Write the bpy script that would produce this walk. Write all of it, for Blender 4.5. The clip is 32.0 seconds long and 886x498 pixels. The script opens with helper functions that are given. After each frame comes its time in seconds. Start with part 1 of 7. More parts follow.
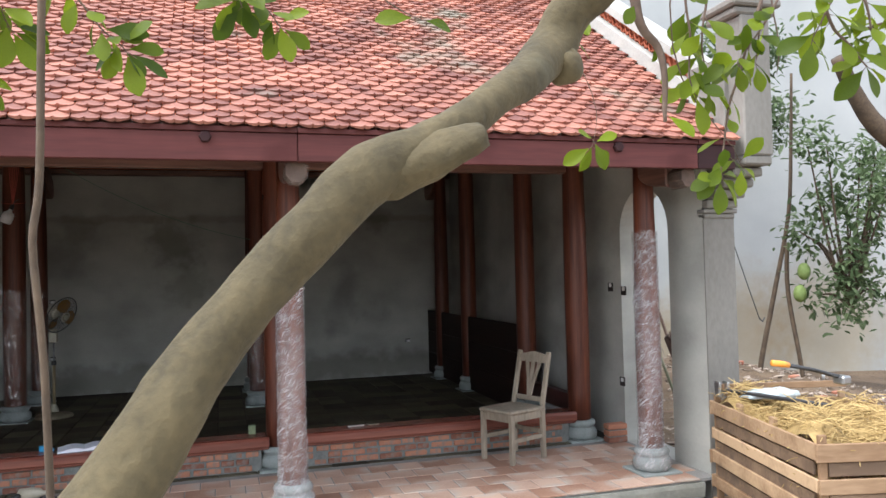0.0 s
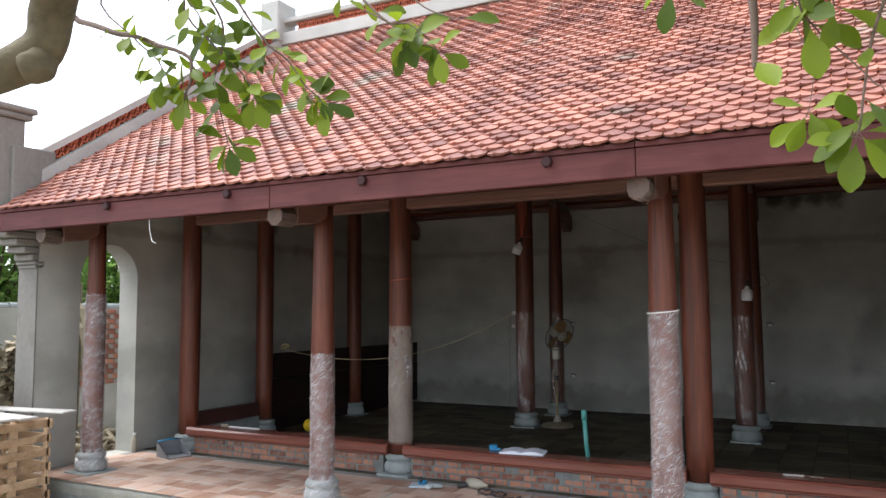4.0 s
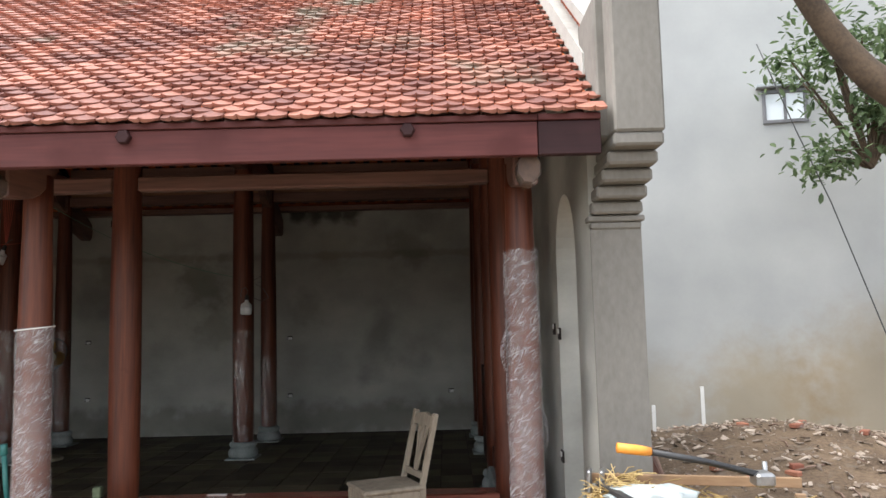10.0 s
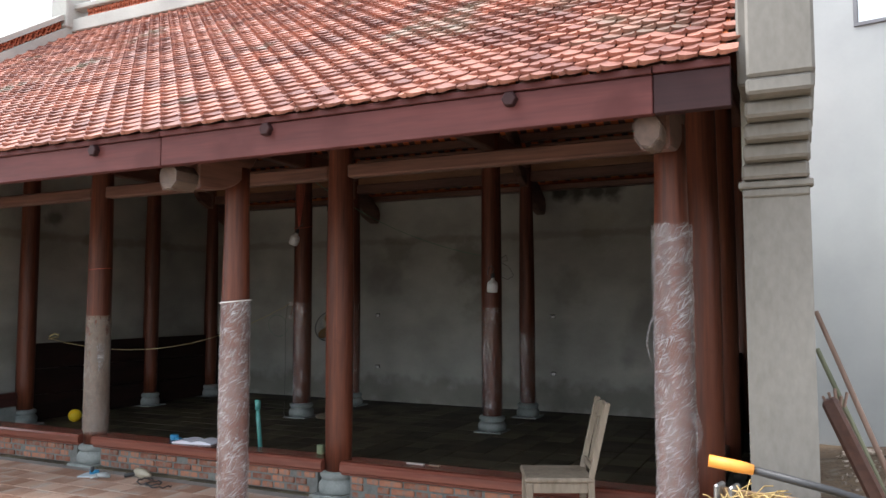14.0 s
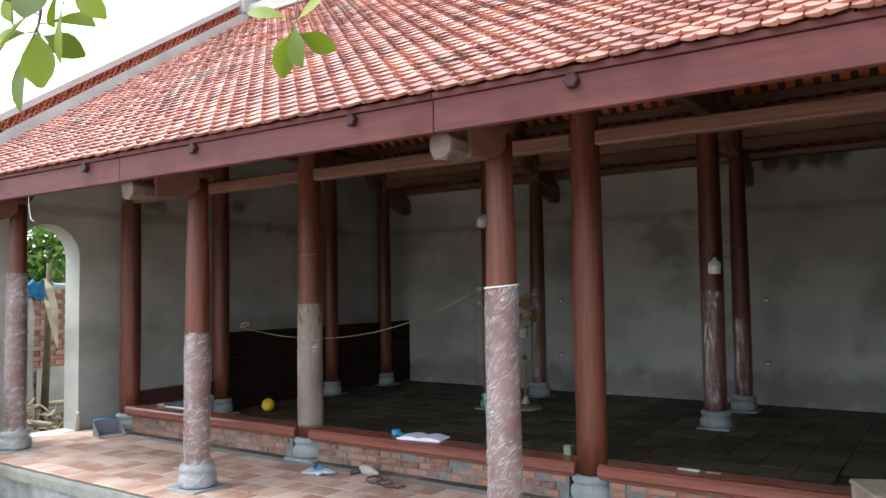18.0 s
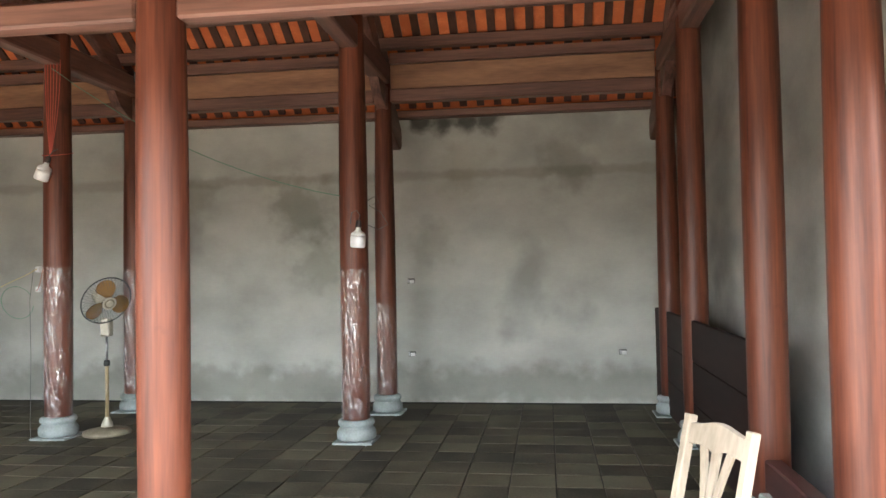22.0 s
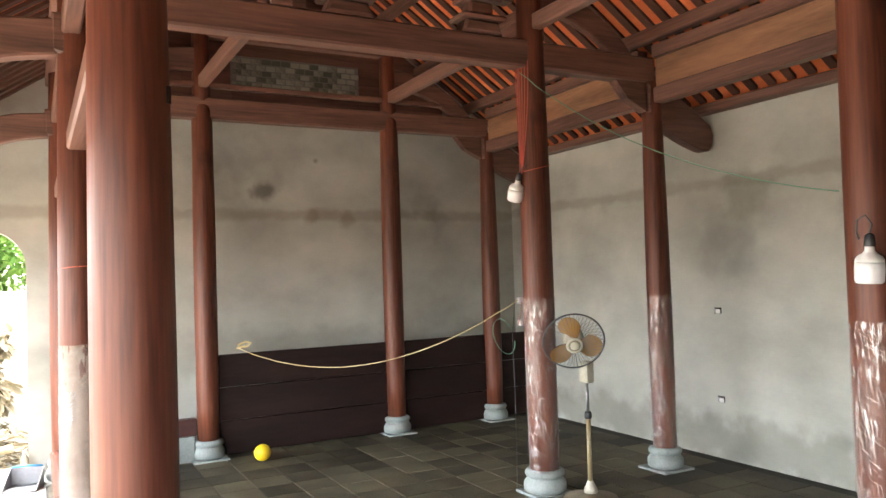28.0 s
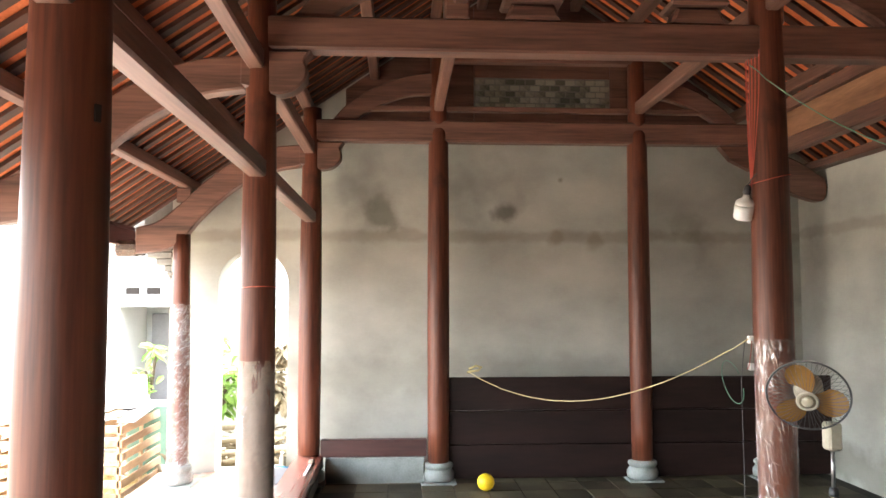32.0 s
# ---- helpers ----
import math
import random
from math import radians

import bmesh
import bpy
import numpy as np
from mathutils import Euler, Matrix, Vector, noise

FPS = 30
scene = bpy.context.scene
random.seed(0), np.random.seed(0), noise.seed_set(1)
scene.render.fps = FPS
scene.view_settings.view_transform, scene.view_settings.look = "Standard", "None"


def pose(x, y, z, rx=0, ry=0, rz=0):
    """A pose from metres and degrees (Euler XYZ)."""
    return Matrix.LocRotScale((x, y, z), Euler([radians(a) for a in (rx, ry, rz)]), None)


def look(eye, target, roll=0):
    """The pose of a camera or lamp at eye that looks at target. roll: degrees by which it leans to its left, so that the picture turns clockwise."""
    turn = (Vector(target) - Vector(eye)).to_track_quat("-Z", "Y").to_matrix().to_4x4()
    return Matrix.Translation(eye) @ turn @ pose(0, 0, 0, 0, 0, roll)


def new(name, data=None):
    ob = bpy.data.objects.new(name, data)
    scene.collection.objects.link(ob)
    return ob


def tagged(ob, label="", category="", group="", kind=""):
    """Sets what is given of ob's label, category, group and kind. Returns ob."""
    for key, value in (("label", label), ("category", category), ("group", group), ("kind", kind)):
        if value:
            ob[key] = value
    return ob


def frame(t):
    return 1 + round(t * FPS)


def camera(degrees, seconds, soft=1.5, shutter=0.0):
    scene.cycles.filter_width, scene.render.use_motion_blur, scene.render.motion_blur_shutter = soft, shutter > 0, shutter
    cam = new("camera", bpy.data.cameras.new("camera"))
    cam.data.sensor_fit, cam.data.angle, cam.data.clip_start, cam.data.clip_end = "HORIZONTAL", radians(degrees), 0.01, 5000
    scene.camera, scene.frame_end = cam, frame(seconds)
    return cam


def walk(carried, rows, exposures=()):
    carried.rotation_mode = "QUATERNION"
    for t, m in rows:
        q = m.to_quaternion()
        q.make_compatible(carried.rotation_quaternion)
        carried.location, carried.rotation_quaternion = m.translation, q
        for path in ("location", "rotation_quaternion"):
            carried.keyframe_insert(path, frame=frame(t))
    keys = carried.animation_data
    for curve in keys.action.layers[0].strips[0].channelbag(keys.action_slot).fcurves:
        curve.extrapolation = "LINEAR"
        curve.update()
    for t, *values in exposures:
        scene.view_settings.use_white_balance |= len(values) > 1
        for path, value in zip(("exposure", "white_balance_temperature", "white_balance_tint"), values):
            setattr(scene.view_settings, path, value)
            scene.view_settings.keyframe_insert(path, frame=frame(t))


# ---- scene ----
cam = camera(60.3, 32.0)
PATH = [
    (0, (-0.111, 0.152, 1.575), (0.456, 2.069, 1.634), -1.4),
    (0.5, (0.192, 0.08, 1.546), (0.55, 2.045, 1.642), -1.6),
    (1, (0.436, 0.18, 1.541), (0.697, 2.155, 1.697), -1.4),
    (1.5, (0.636, 0.228, 1.514), (0.8, 2.211, 1.706), -0.5),
    (2, (0.877, 0.265, 1.513), (0.823, 2.257, 1.687), 0.6),
    (2.5, (1.088, 0.307, 1.486), (0.783, 2.277, 1.657), 0.5),
    (3, (1.207, 0.394, 1.503), (0.617, 2.295, 1.692), 0.1),
    (3.5, (1.292, 0.39, 1.501), (0.452, 2.196, 1.684), -0.3),
    (5.5, (1.48, 0.474, 1.448), (0.503, 2.213, 1.596), -0.4),
    (6, (1.464, 0.431, 1.447), (0.569, 2.212, 1.604), 0.0),
    (6.5, (1.531, 0.514, 1.444), (0.728, 2.338, 1.614), -0.1),
    (7, (1.54, 0.515, 1.46), (0.858, 2.386, 1.638), -0.2),
    (7.5, (1.619, 0.612, 1.475), (1.203, 2.56, 1.652), -0.8),
    (8, (1.751, 0.727, 1.483), (1.52, 2.705, 1.666), -0.8),
    (8.5, (1.882, 0.841, 1.499), (1.759, 2.828, 1.688), -1.2),
    (9, (2.13, 0.91, 1.478), (2.061, 2.898, 1.678), -1.1),
    (9.5, (2.386, 0.971, 1.472), (2.364, 2.962, 1.67), -1.2),
    (10, (2.653, 1.115, 1.463), (2.65, 3.106, 1.652), -1.4),
    (10.5, (2.882, 1.224, 1.465), (2.896, 3.217, 1.638), -1.5),
    (11, (3.183, 1.279, 1.463), (3.097, 3.271, 1.624), -1.6),
    (11.5, (3.367, 1.37, 1.445), (3.127, 3.348, 1.615), -1.6),
    (12, (3.451, 1.466, 1.448), (3.068, 3.421, 1.628), -1.8),
    (12.5, (3.559, 1.524, 1.461), (3.0, 3.436, 1.629), -1.4),
    (13, (3.639, 1.517, 1.461), (2.954, 3.389, 1.622), -0.9),
    (13.5, (3.679, 1.536, 1.463), (2.899, 3.371, 1.62), -0.4),
    (15.5, (3.529, 1.507, 1.476), (2.478, 3.206, 1.562), 0.4),
    (16, (3.344, 1.484, 1.49), (2.234, 3.146, 1.555), 0.5),
    (16.5, (3.195, 1.464, 1.478), (2.033, 3.09, 1.531), 0.4),
    (17, (3.001, 1.532, 1.462), (1.821, 3.145, 1.523), 0.2),
    (17.5, (2.793, 1.617, 1.466), (1.609, 3.227, 1.545), -0.1),
    (18, (2.518, 1.624, 1.464), (1.396, 3.276, 1.571), -0.8),
    (18.5, (2.27, 1.668, 1.458), (1.349, 3.44, 1.574), -1.3),
    (19, (2.022, 1.919, 1.442), (1.314, 3.786, 1.559), -1.3),
    (19.5, (1.82, 2.187, 1.43), (1.236, 4.097, 1.541), -1.5),
    (20, (1.69, 2.419, 1.453), (1.198, 4.355, 1.559), -1.6),
    (20.5, (1.712, 2.721, 1.433), (1.269, 4.669, 1.531), -1.5),
    (21, (1.729, 3.033, 1.413), (1.317, 4.988, 1.492), -1.0),
    (21.5, (1.752, 3.323, 1.437), (1.473, 5.302, 1.506), -1.2),
    (22, (1.94, 3.617, 1.395), (1.671, 5.598, 1.451), -1.0),
    (22.5, (2.102, 3.881, 1.404), (1.684, 5.837, 1.445), -1.9),
    (23, (2.217, 4.212, 1.426), (1.572, 6.105, 1.467), -2.2),
    (23.5, (2.311, 4.475, 1.503), (1.494, 6.299, 1.554), -3.3),
    (24, (2.409, 4.76, 1.491), (1.348, 6.453, 1.584), -3.4),
    (24.5, (2.444, 5.068, 1.51), (1.281, 6.691, 1.621), -3.0),
    (26.5, (2.555, 5.956, 1.66), (1.118, 7.345, 1.708), -1.6),
    (27, (2.595, 6.081, 1.68), (1.059, 7.362, 1.724), -1.8),
    (27.5, (2.596, 6.279, 1.684), (0.91, 7.352, 1.729), -1.9),
    (28, (2.511, 6.384, 1.697), (0.752, 7.332, 1.76), -1.8),
    (28.5, (2.467, 6.48, 1.699), (0.664, 7.342, 1.767), -1.6),
    (29, (2.404, 6.697, 1.695), (0.519, 7.363, 1.775), -0.6),
    (29.5, (2.404, 6.946, 1.7), (0.48, 7.488, 1.779), 0.0),
    (30, (2.358, 7.105, 1.686), (0.418, 7.582, 1.762), -0.2),
    (30.5, (2.26, 7.254, 1.7), (0.3, 7.644, 1.78), -0.2),
    (31, (2.279, 7.335, 1.703), (0.301, 7.617, 1.791), -0.1),
    (31.5, (2.318, 7.424, 1.719), (0.33, 7.603, 1.838), 0.1),
    (32, (2.355, 7.478, 1.72), (0.362, 7.588, 1.853), 0.0),
]
walk(cam, [(t, look(e, g, r)) for t, e, g, r in PATH], [(0, 1.9, 6050, 10), (8, 1.95, 6050, 10), (10, 1.85, 6350, 10), (13, 1.9, 6300, 10), (17, 2.25, 5950, 10), (18, 2.35, 5950, 10), (19, 3.2, 6000, 9), (20, 4.0, 6200, 7), (22, 4.55, 6250, 7), (24, 4.95, 6350, 8), (27, 5.1, 6500, 9), (32, 5.15, 6450, 9)])

# ---------------------------------------------------------------- world and light
world = bpy.data.worlds.new("world")
scene.world = world
world.use_nodes = True
wn, wl = world.node_tree.nodes, world.node_tree.links
wn.clear()
w_sky = wn.new("ShaderNodeTexSky")
w_sky.sky_type, w_sky.sun_disc = "NISHITA", False
w_sky.sun_elevation, w_sky.sun_rotation = radians(62), radians(-110)
w_sky.air_density, w_sky.dust_density = 1.0, 1.5
w_hsv = wn.new("ShaderNodeHueSaturation")
w_hsv.inputs["Saturation"].default_value = 0.25
w_bg = wn.new("ShaderNodeBackground")
w_bg.inputs["Strength"].default_value = 0.15
w_out = wn.new("ShaderNodeOutputWorld")
wl.new(w_sky.outputs[0], w_hsv.inputs["Color"])
wl.new(w_hsv.outputs[0], w_bg.inputs["Color"])
wl.new(w_bg.outputs[0], w_out.inputs["Surface"])
sun = new("sun", bpy.data.lights.new("sun", "SUN"))
sun.data.energy, sun.data.angle, sun.data.color = 1.2, radians(35), (1.0, 0.96, 0.9)
sun.matrix_world = look((-8.9, -3.2, 17.7), (0, 0, 0))


# ---------------------------------------------------------------- materials
def material(name, base, rough=0.7, metal=0.0):
    m = bpy.data.materials.new(name)
    m.use_nodes = True
    b = m.node_tree.nodes["Principled BSDF"]
    b.inputs["Base Color"].default_value = (*base, 1)
    b.inputs["Roughness"].default_value = rough
    b.inputs["Metallic"].default_value = metal
    return m, m.node_tree.nodes, m.node_tree.links, b


def ramp_of(nodes, stops):
    r = nodes.new("ShaderNodeValToRGB")
    els = r.color_ramp.elements
    while len(els) < len(stops):
        els.new(0.5)
    for e, (p, c) in zip(els, stops):
        e.position, e.color = p, (*c, 1)
    return r


def varied(name, dark, light, scale=4.0, rough=0.75, stretch=(1, 1, 1), fine=40.0, bump=0.3, spot=None, spot_scale=1.5,
           spot_at=0.58, island=0.0, metal=0.0, depth=0.01, detail=8.0, grain=0.35):
    """A surface with large and fine variation; spot: a third colour in blotches; island: change from piece to piece."""
    m, n, l, b = material(name, light, rough, metal)
    co = n.new("ShaderNodeTexCoord")
    mp = n.new("ShaderNodeMapping")
    mp.inputs["Scale"].default_value = stretch
    l.new(co.outputs["Object"], mp.inputs["Vector"])
    big, small = n.new("ShaderNodeTexNoise"), n.new("ShaderNodeTexNoise")
    big.inputs["Scale"].default_value, big.inputs["Detail"].default_value = scale, detail
    small.inputs["Scale"].default_value, small.inputs["Detail"].default_value = fine, 4
    for x in (big, small):
        l.new(mp.outputs[0], x.inputs["Vector"])
    mixv = n.new("ShaderNodeMath")
    mixv.operation = "MULTIPLY_ADD"
    mixv.inputs[1].default_value, mixv.inputs[2].default_value = grain, 0.0
    l.new(small.outputs["Fac"], mixv.inputs[0])
    add = n.new("ShaderNodeMath")
    add.operation = "MULTIPLY_ADD"
    add.inputs[1].default_value = 1.0 - grain
    l.new(big.outputs["Fac"], add.inputs[0])
    l.new(mixv.outputs[0], add.inputs[2])
    last = add
    if island:
        info = n.new("ShaderNodeObjectInfo")
        geo = n.new("ShaderNodeNewGeometry")
        s = n.new("ShaderNodeMath")
        s.operation = "ADD"
        l.new(info.outputs["Random"], s.inputs[0])
        l.new(geo.outputs["Random Per Island"], s.inputs[1])
        fr = n.new("ShaderNodeMath")
        fr.operation = "FRACT"
        l.new(s.outputs[0], fr.inputs[0])
        sub = n.new("ShaderNodeMath")
        sub.operation = "SUBTRACT"
        sub.inputs[1].default_value = 0.5
        l.new(fr.outputs[0], sub.inputs[0])
        last = n.new("ShaderNodeMath")
        last.operation = "MULTIPLY_ADD"
        last.inputs[1].default_value = island
        l.new(sub.outputs[0], last.inputs[0])
        l.new(add.outputs[0], last.inputs[2])
    r = ramp_of(n, [(0.3, dark), (0.7, light)])
    l.new(last.outputs[0], r.inputs["Fac"])
    col = r.outputs["Color"]
    if spot:
        sn = n.new("ShaderNodeTexNoise")
        sn.inputs["Scale"].default_value, sn.inputs["Detail"].default_value = spot_scale, 6
        l.new(co.outputs["Object"], sn.inputs["Vector"])
        sr = ramp_of(n, [(spot_at, (0, 0, 0)), (min(spot_at + 0.12, 1), (1, 1, 1))])
        l.new(sn.outputs["Fac"], sr.inputs["Fac"])
        mx = n.new("ShaderNodeMixRGB")
        mx.inputs[2].default_value = (*spot, 1)
        l.new(sr.outputs["Color"], mx.inputs[0])
        l.new(col, mx.inputs[1])
        col = mx.outputs[0]
    l.new(col, b.inputs["Base Color"])
    bp = n.new("ShaderNodeBump")
    bp.inputs["Strength"].default_value, bp.inputs["Distance"].default_value = bump, depth
    l.new(add.outputs[0], bp.inputs["Height"])
    l.new(bp.outputs[0], b.inputs["Normal"])
    return m


M_wood = varied("red_brown_wood", (0.035, 0.01, 0.007), (0.165, 0.05, 0.025), 13, 0.46, (1, 1, 0.05), 70, 0.1, (0.045, 0.014, 0.009), 3, 0.62)
M_wood.node_tree.nodes["Principled BSDF"].inputs["Specular IOR Level"].default_value = 0.32
M_beam = varied("beam_wood", (0.055, 0.026, 0.02), (0.245, 0.122, 0.088), 11, 0.45, (0.06, 1, 1), 60, 0.15)
M_beam_y = varied("tie_beam_wood", (0.045, 0.022, 0.017), (0.24, 0.118, 0.086), 11, 0.45, (1, 0.06, 1), 60, 0.15)
M_sill = varied("sill_wood", (0.09, 0.028, 0.02), (0.25, 0.085, 0.057), 11, 0.27, (0.06, 1, 1), 60, 0.12)
M_fascia = varied("fascia_wood", (0.058, 0.017, 0.016), (0.132, 0.04, 0.036), 8, 0.62, (0.06, 1, 1), 60, 0.1, (0.075, 0.02, 0.018), 2.5, 0.56)
M_fascia.node_tree.nodes["Principled BSDF"].inputs["Specular IOR Level"].default_value = 0.22
M_plank = varied("raw_plank_wood", (0.11, 0.05, 0.027), (0.34, 0.17, 0.09), 7, 0.55, (0.12, 1, 1), 50, 0.15)
M_rail = varied("dark_rail_wood", (0.02, 0.009, 0.008), (0.075, 0.028, 0.024), 8, 0.42, (1, 0.08, 1), 40, 0.12)
M_board = varied("dark_stained_board", (0.008, 0.0045, 0.004), (0.024, 0.011, 0.009), 6, 0.6, (1, 0.15, 1), 30, 0.12)
M_board.node_tree.nodes["Principled BSDF"].inputs["Specular IOR Level"].default_value = 0.2
M_rafter = varied("rafter_wood", (0.035, 0.017, 0.013), (0.12, 0.05, 0.03), 4, 0.6, (1, 0.3, 1), 30, 0.12)
M_tile = varied("clay_tile", (0.135, 0.047, 0.035), (0.395, 0.162, 0.108), 2.2, 0.65, (1, 1, 1), 50, 0.3, (0.19, 0.16, 0.12), 1.3, 0.6, 0.32)
M_soffit = varied("tile_underside", (0.6, 0.15, 0.05), (0.88, 0.29, 0.1), 8, 0.8, (1, 1, 1), 60, 0.2, None, 1, 0.6, 0.4)
M_plaster = varied("grey_cement_plaster", (0.27, 0.265, 0.235), (0.47, 0.46, 0.41), 1.5, 0.85, (1, 1, 1.5), 30, 0.3, (0.24, 0.235, 0.21), 0.9, 0.6, grain=0.1)
# grey pier cement, darkened further for the pier's shaded side
M_pier_shaded = varied("shaded_grey_pier_cement", (0.145, 0.135, 0.117), (0.235, 0.22, 0.194), 2.2, 0.9, (1, 1, 0.5), 40, 0.25, (0.12, 0.11, 0.095), 1.6, 0.58)
M_render = varied("pale_cement_render", (0.3, 0.29, 0.265), (0.45, 0.44, 0.4), 2.2, 0.9, (1, 1, 1.6), 40, 0.2)
M_rough_cement = varied("rough_wet_cement", (0.15, 0.16, 0.155), (0.31, 0.325, 0.315), 4, 0.85, (1, 1, 1), 14, 0.8, (0.12, 0.13, 0.125), 3.0, 0.6, 0, 0, 0.03)
M_cement_lip = varied("greenish_cement_lip", (0.17, 0.175, 0.15), (0.29, 0.29, 0.25), 5, 0.9, (1, 1, 1), 30, 0.6, depth=0.02)
M_paving = varied("terracotta_paving", (0.29, 0.16, 0.105), (0.5, 0.35, 0.265), 2.2, 0.7, (1, 1, 1), 50, 0.15, (0.42, 0.38, 0.33), 1.6, 0.54, 0.5)
M_floor_tile = varied("dusty_floor_tile", (0.028, 0.025, 0.016), (0.118, 0.104, 0.066), 1.6, 0.62, (1, 1, 1), 50, 0.15, (0.02, 0.016, 0.012), 1.1, 0.6, 0.38)
M_floor_tile.node_tree.nodes["Principled BSDF"].inputs["Specular IOR Level"].default_value = 0.2
M_floor_bed = varied("grimy_floor_joint", (0.018, 0.016, 0.013), (0.045, 0.04, 0.033), 5, 0.95)
M_mortar = varied("mortar", (0.16, 0.155, 0.145), (0.3, 0.29, 0.27), 5, 0.95, (1, 1, 1), 60, 0.4)
M_brick = varied("red_brick", (0.22, 0.08, 0.05), (0.42, 0.18, 0.11), 5, 0.9, (1, 1, 1), 60, 0.4, (0.26, 0.25, 0.23), 6, 0.55, 0.5)
M_brick_smeared = varied("mortar_smeared_brick", (0.15, 0.058, 0.036), (0.36, 0.155, 0.09), 5, 0.9, (1, 1, 1), 60, 0.6, (0.16, 0.15, 0.13), 8, 0.58, 0.5)
M_mortar_grey = varied("rough_grey_mortar", (0.1, 0.105, 0.098), (0.19, 0.195, 0.18), 9, 0.95, (1, 1, 1), 40, 0.9, depth=0.02)
M_stone = varied("grey_carved_stone", (0.16, 0.18, 0.17), (0.29, 0.315, 0.3), 6, 0.8, (1, 1, 1), 60, 0.3)
M_soil = varied("brown_soil", (0.06, 0.038, 0.023), (0.21, 0.145, 0.09), 1.8, 0.95, (1, 1, 1), 26, 1.0, (0.17, 0.14, 0.11), 5, 0.6, 0, 0, 0.05, grain=0.45)
M_yard_bounce = varied("pale_sandy_bounce_sheet", (0.27, 0.235, 0.18), (0.46, 0.41, 0.33), 1.2, 0.95, (1, 1, 1), 26, 0.8, (0.3, 0.24, 0.17), 2, 0.58, 0, 0, 0.03)
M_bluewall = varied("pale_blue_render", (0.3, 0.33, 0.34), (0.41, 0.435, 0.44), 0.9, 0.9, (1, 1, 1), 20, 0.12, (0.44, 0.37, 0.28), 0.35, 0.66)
M_pale_wood = varied("pale_chair_wood", (0.15, 0.12, 0.085), (0.32, 0.265, 0.2), 5, 0.7, (1, 1, 0.2), 40, 0.2)
M_crate_dark = varied("darker_pine_board", (0.12, 0.075, 0.045), (0.27, 0.175, 0.105), 6, 0.8, (0.2, 1, 1), 40, 0.4, (0.09, 0.06, 0.04), 4, 0.58, 0.4)
M_crate = varied("raw_pine_slat", (0.22, 0.13, 0.068), (0.47, 0.32, 0.19), 6, 0.75, (0.2, 1, 1), 40, 0.3, (0.16, 0.1, 0.06), 5, 0.62, 0.4)



def stained(m, blots, bands=(), rag=1.5):
    """Damp and other blots (place, radius, tint), and level bands (height, half width, tint) of stain and painted
    shade, over a plaster.
    """
    n, l = m.node_tree.nodes, m.node_tree.links
    b = n["Principled BSDF"]
    col = b.inputs["Base Color"].links[0].from_socket
    co = n.new("ShaderNodeTexCoord")
    nz = n.new("ShaderNodeTexNoise")
    nz.inputs["Scale"].default_value, nz.inputs["Detail"].default_value = 5, 6
    l.new(co.outputs["Object"], nz.inputs["Vector"])
    def over(col, dist, radius, tint):
        jit = n.new("ShaderNodeMath")
        jit.operation = "MULTIPLY_ADD"
        jit.inputs[1].default_value, jit.inputs[2].default_value = radius * rag, -radius * rag / 2
        l.new(nz.outputs["Fac"], jit.inputs[0])
        d = n.new("ShaderNodeMath")
        l.new(dist, d.inputs[0])
        l.new(jit.outputs[0], d.inputs[1])
        mr = n.new("ShaderNodeMapRange")
        mr.interpolation_type = "SMOOTHSTEP"
        mr.inputs["From Min"].default_value, mr.inputs["From Max"].default_value = radius * 0.25, radius
        mr.inputs["To Min"].default_value, mr.inputs["To Max"].default_value = 1, 0
        l.new(d.outputs[0], mr.inputs["Value"])
        mx = n.new("ShaderNodeMixRGB")
        mx.blend_type = "MULTIPLY"
        mx.inputs[2].default_value = (*tint, 1)
        l.new(mr.outputs[0], mx.inputs[0])
        l.new(col, mx.inputs[1])
        return mx.outputs[0]
    for place, radius, tint in blots:
        vd = n.new("ShaderNodeVectorMath")
        vd.operation = "DISTANCE"
        vd.inputs[1].default_value = place
        l.new(co.outputs["Object"], vd.inputs[0])
        col = over(col, vd.outputs["Value"], radius, tint)
    for z, half, tint in bands:
        sx = n.new("ShaderNodeSeparateXYZ")
        l.new(co.outputs["Object"], sx.inputs[0])
        sb = n.new("ShaderNodeMath")
        sb.operation = "SUBTRACT"
        sb.inputs[1].default_value = z
        l.new(sx.outputs["Z"], sb.inputs[0])
        ab = n.new("ShaderNodeMath")
        ab.operation = "ABSOLUTE"
        l.new(sb.outputs[0], ab.inputs[0])
        col = over(col, ab.outputs[0], half, tint)
    l.new(col, b.inputs["Base Color"])
    return m


def plaster(name):
    return varied(name, (0.3, 0.295, 0.26), (0.455, 0.445, 0.395), 1.5, 0.85, (1, 1, 1.5), 30, 0.3, (0.25, 0.245, 0.22), 0.9, 0.6, grain=0.1)
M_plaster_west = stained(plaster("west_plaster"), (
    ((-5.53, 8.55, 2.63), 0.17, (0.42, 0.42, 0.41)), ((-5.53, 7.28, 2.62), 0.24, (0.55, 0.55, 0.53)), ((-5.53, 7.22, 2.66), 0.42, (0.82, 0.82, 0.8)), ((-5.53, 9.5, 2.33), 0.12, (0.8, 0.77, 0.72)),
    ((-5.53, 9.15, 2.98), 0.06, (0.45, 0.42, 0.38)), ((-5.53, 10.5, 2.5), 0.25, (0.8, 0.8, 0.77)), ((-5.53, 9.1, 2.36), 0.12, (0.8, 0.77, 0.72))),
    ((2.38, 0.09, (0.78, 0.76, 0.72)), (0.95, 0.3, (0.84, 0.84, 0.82))))
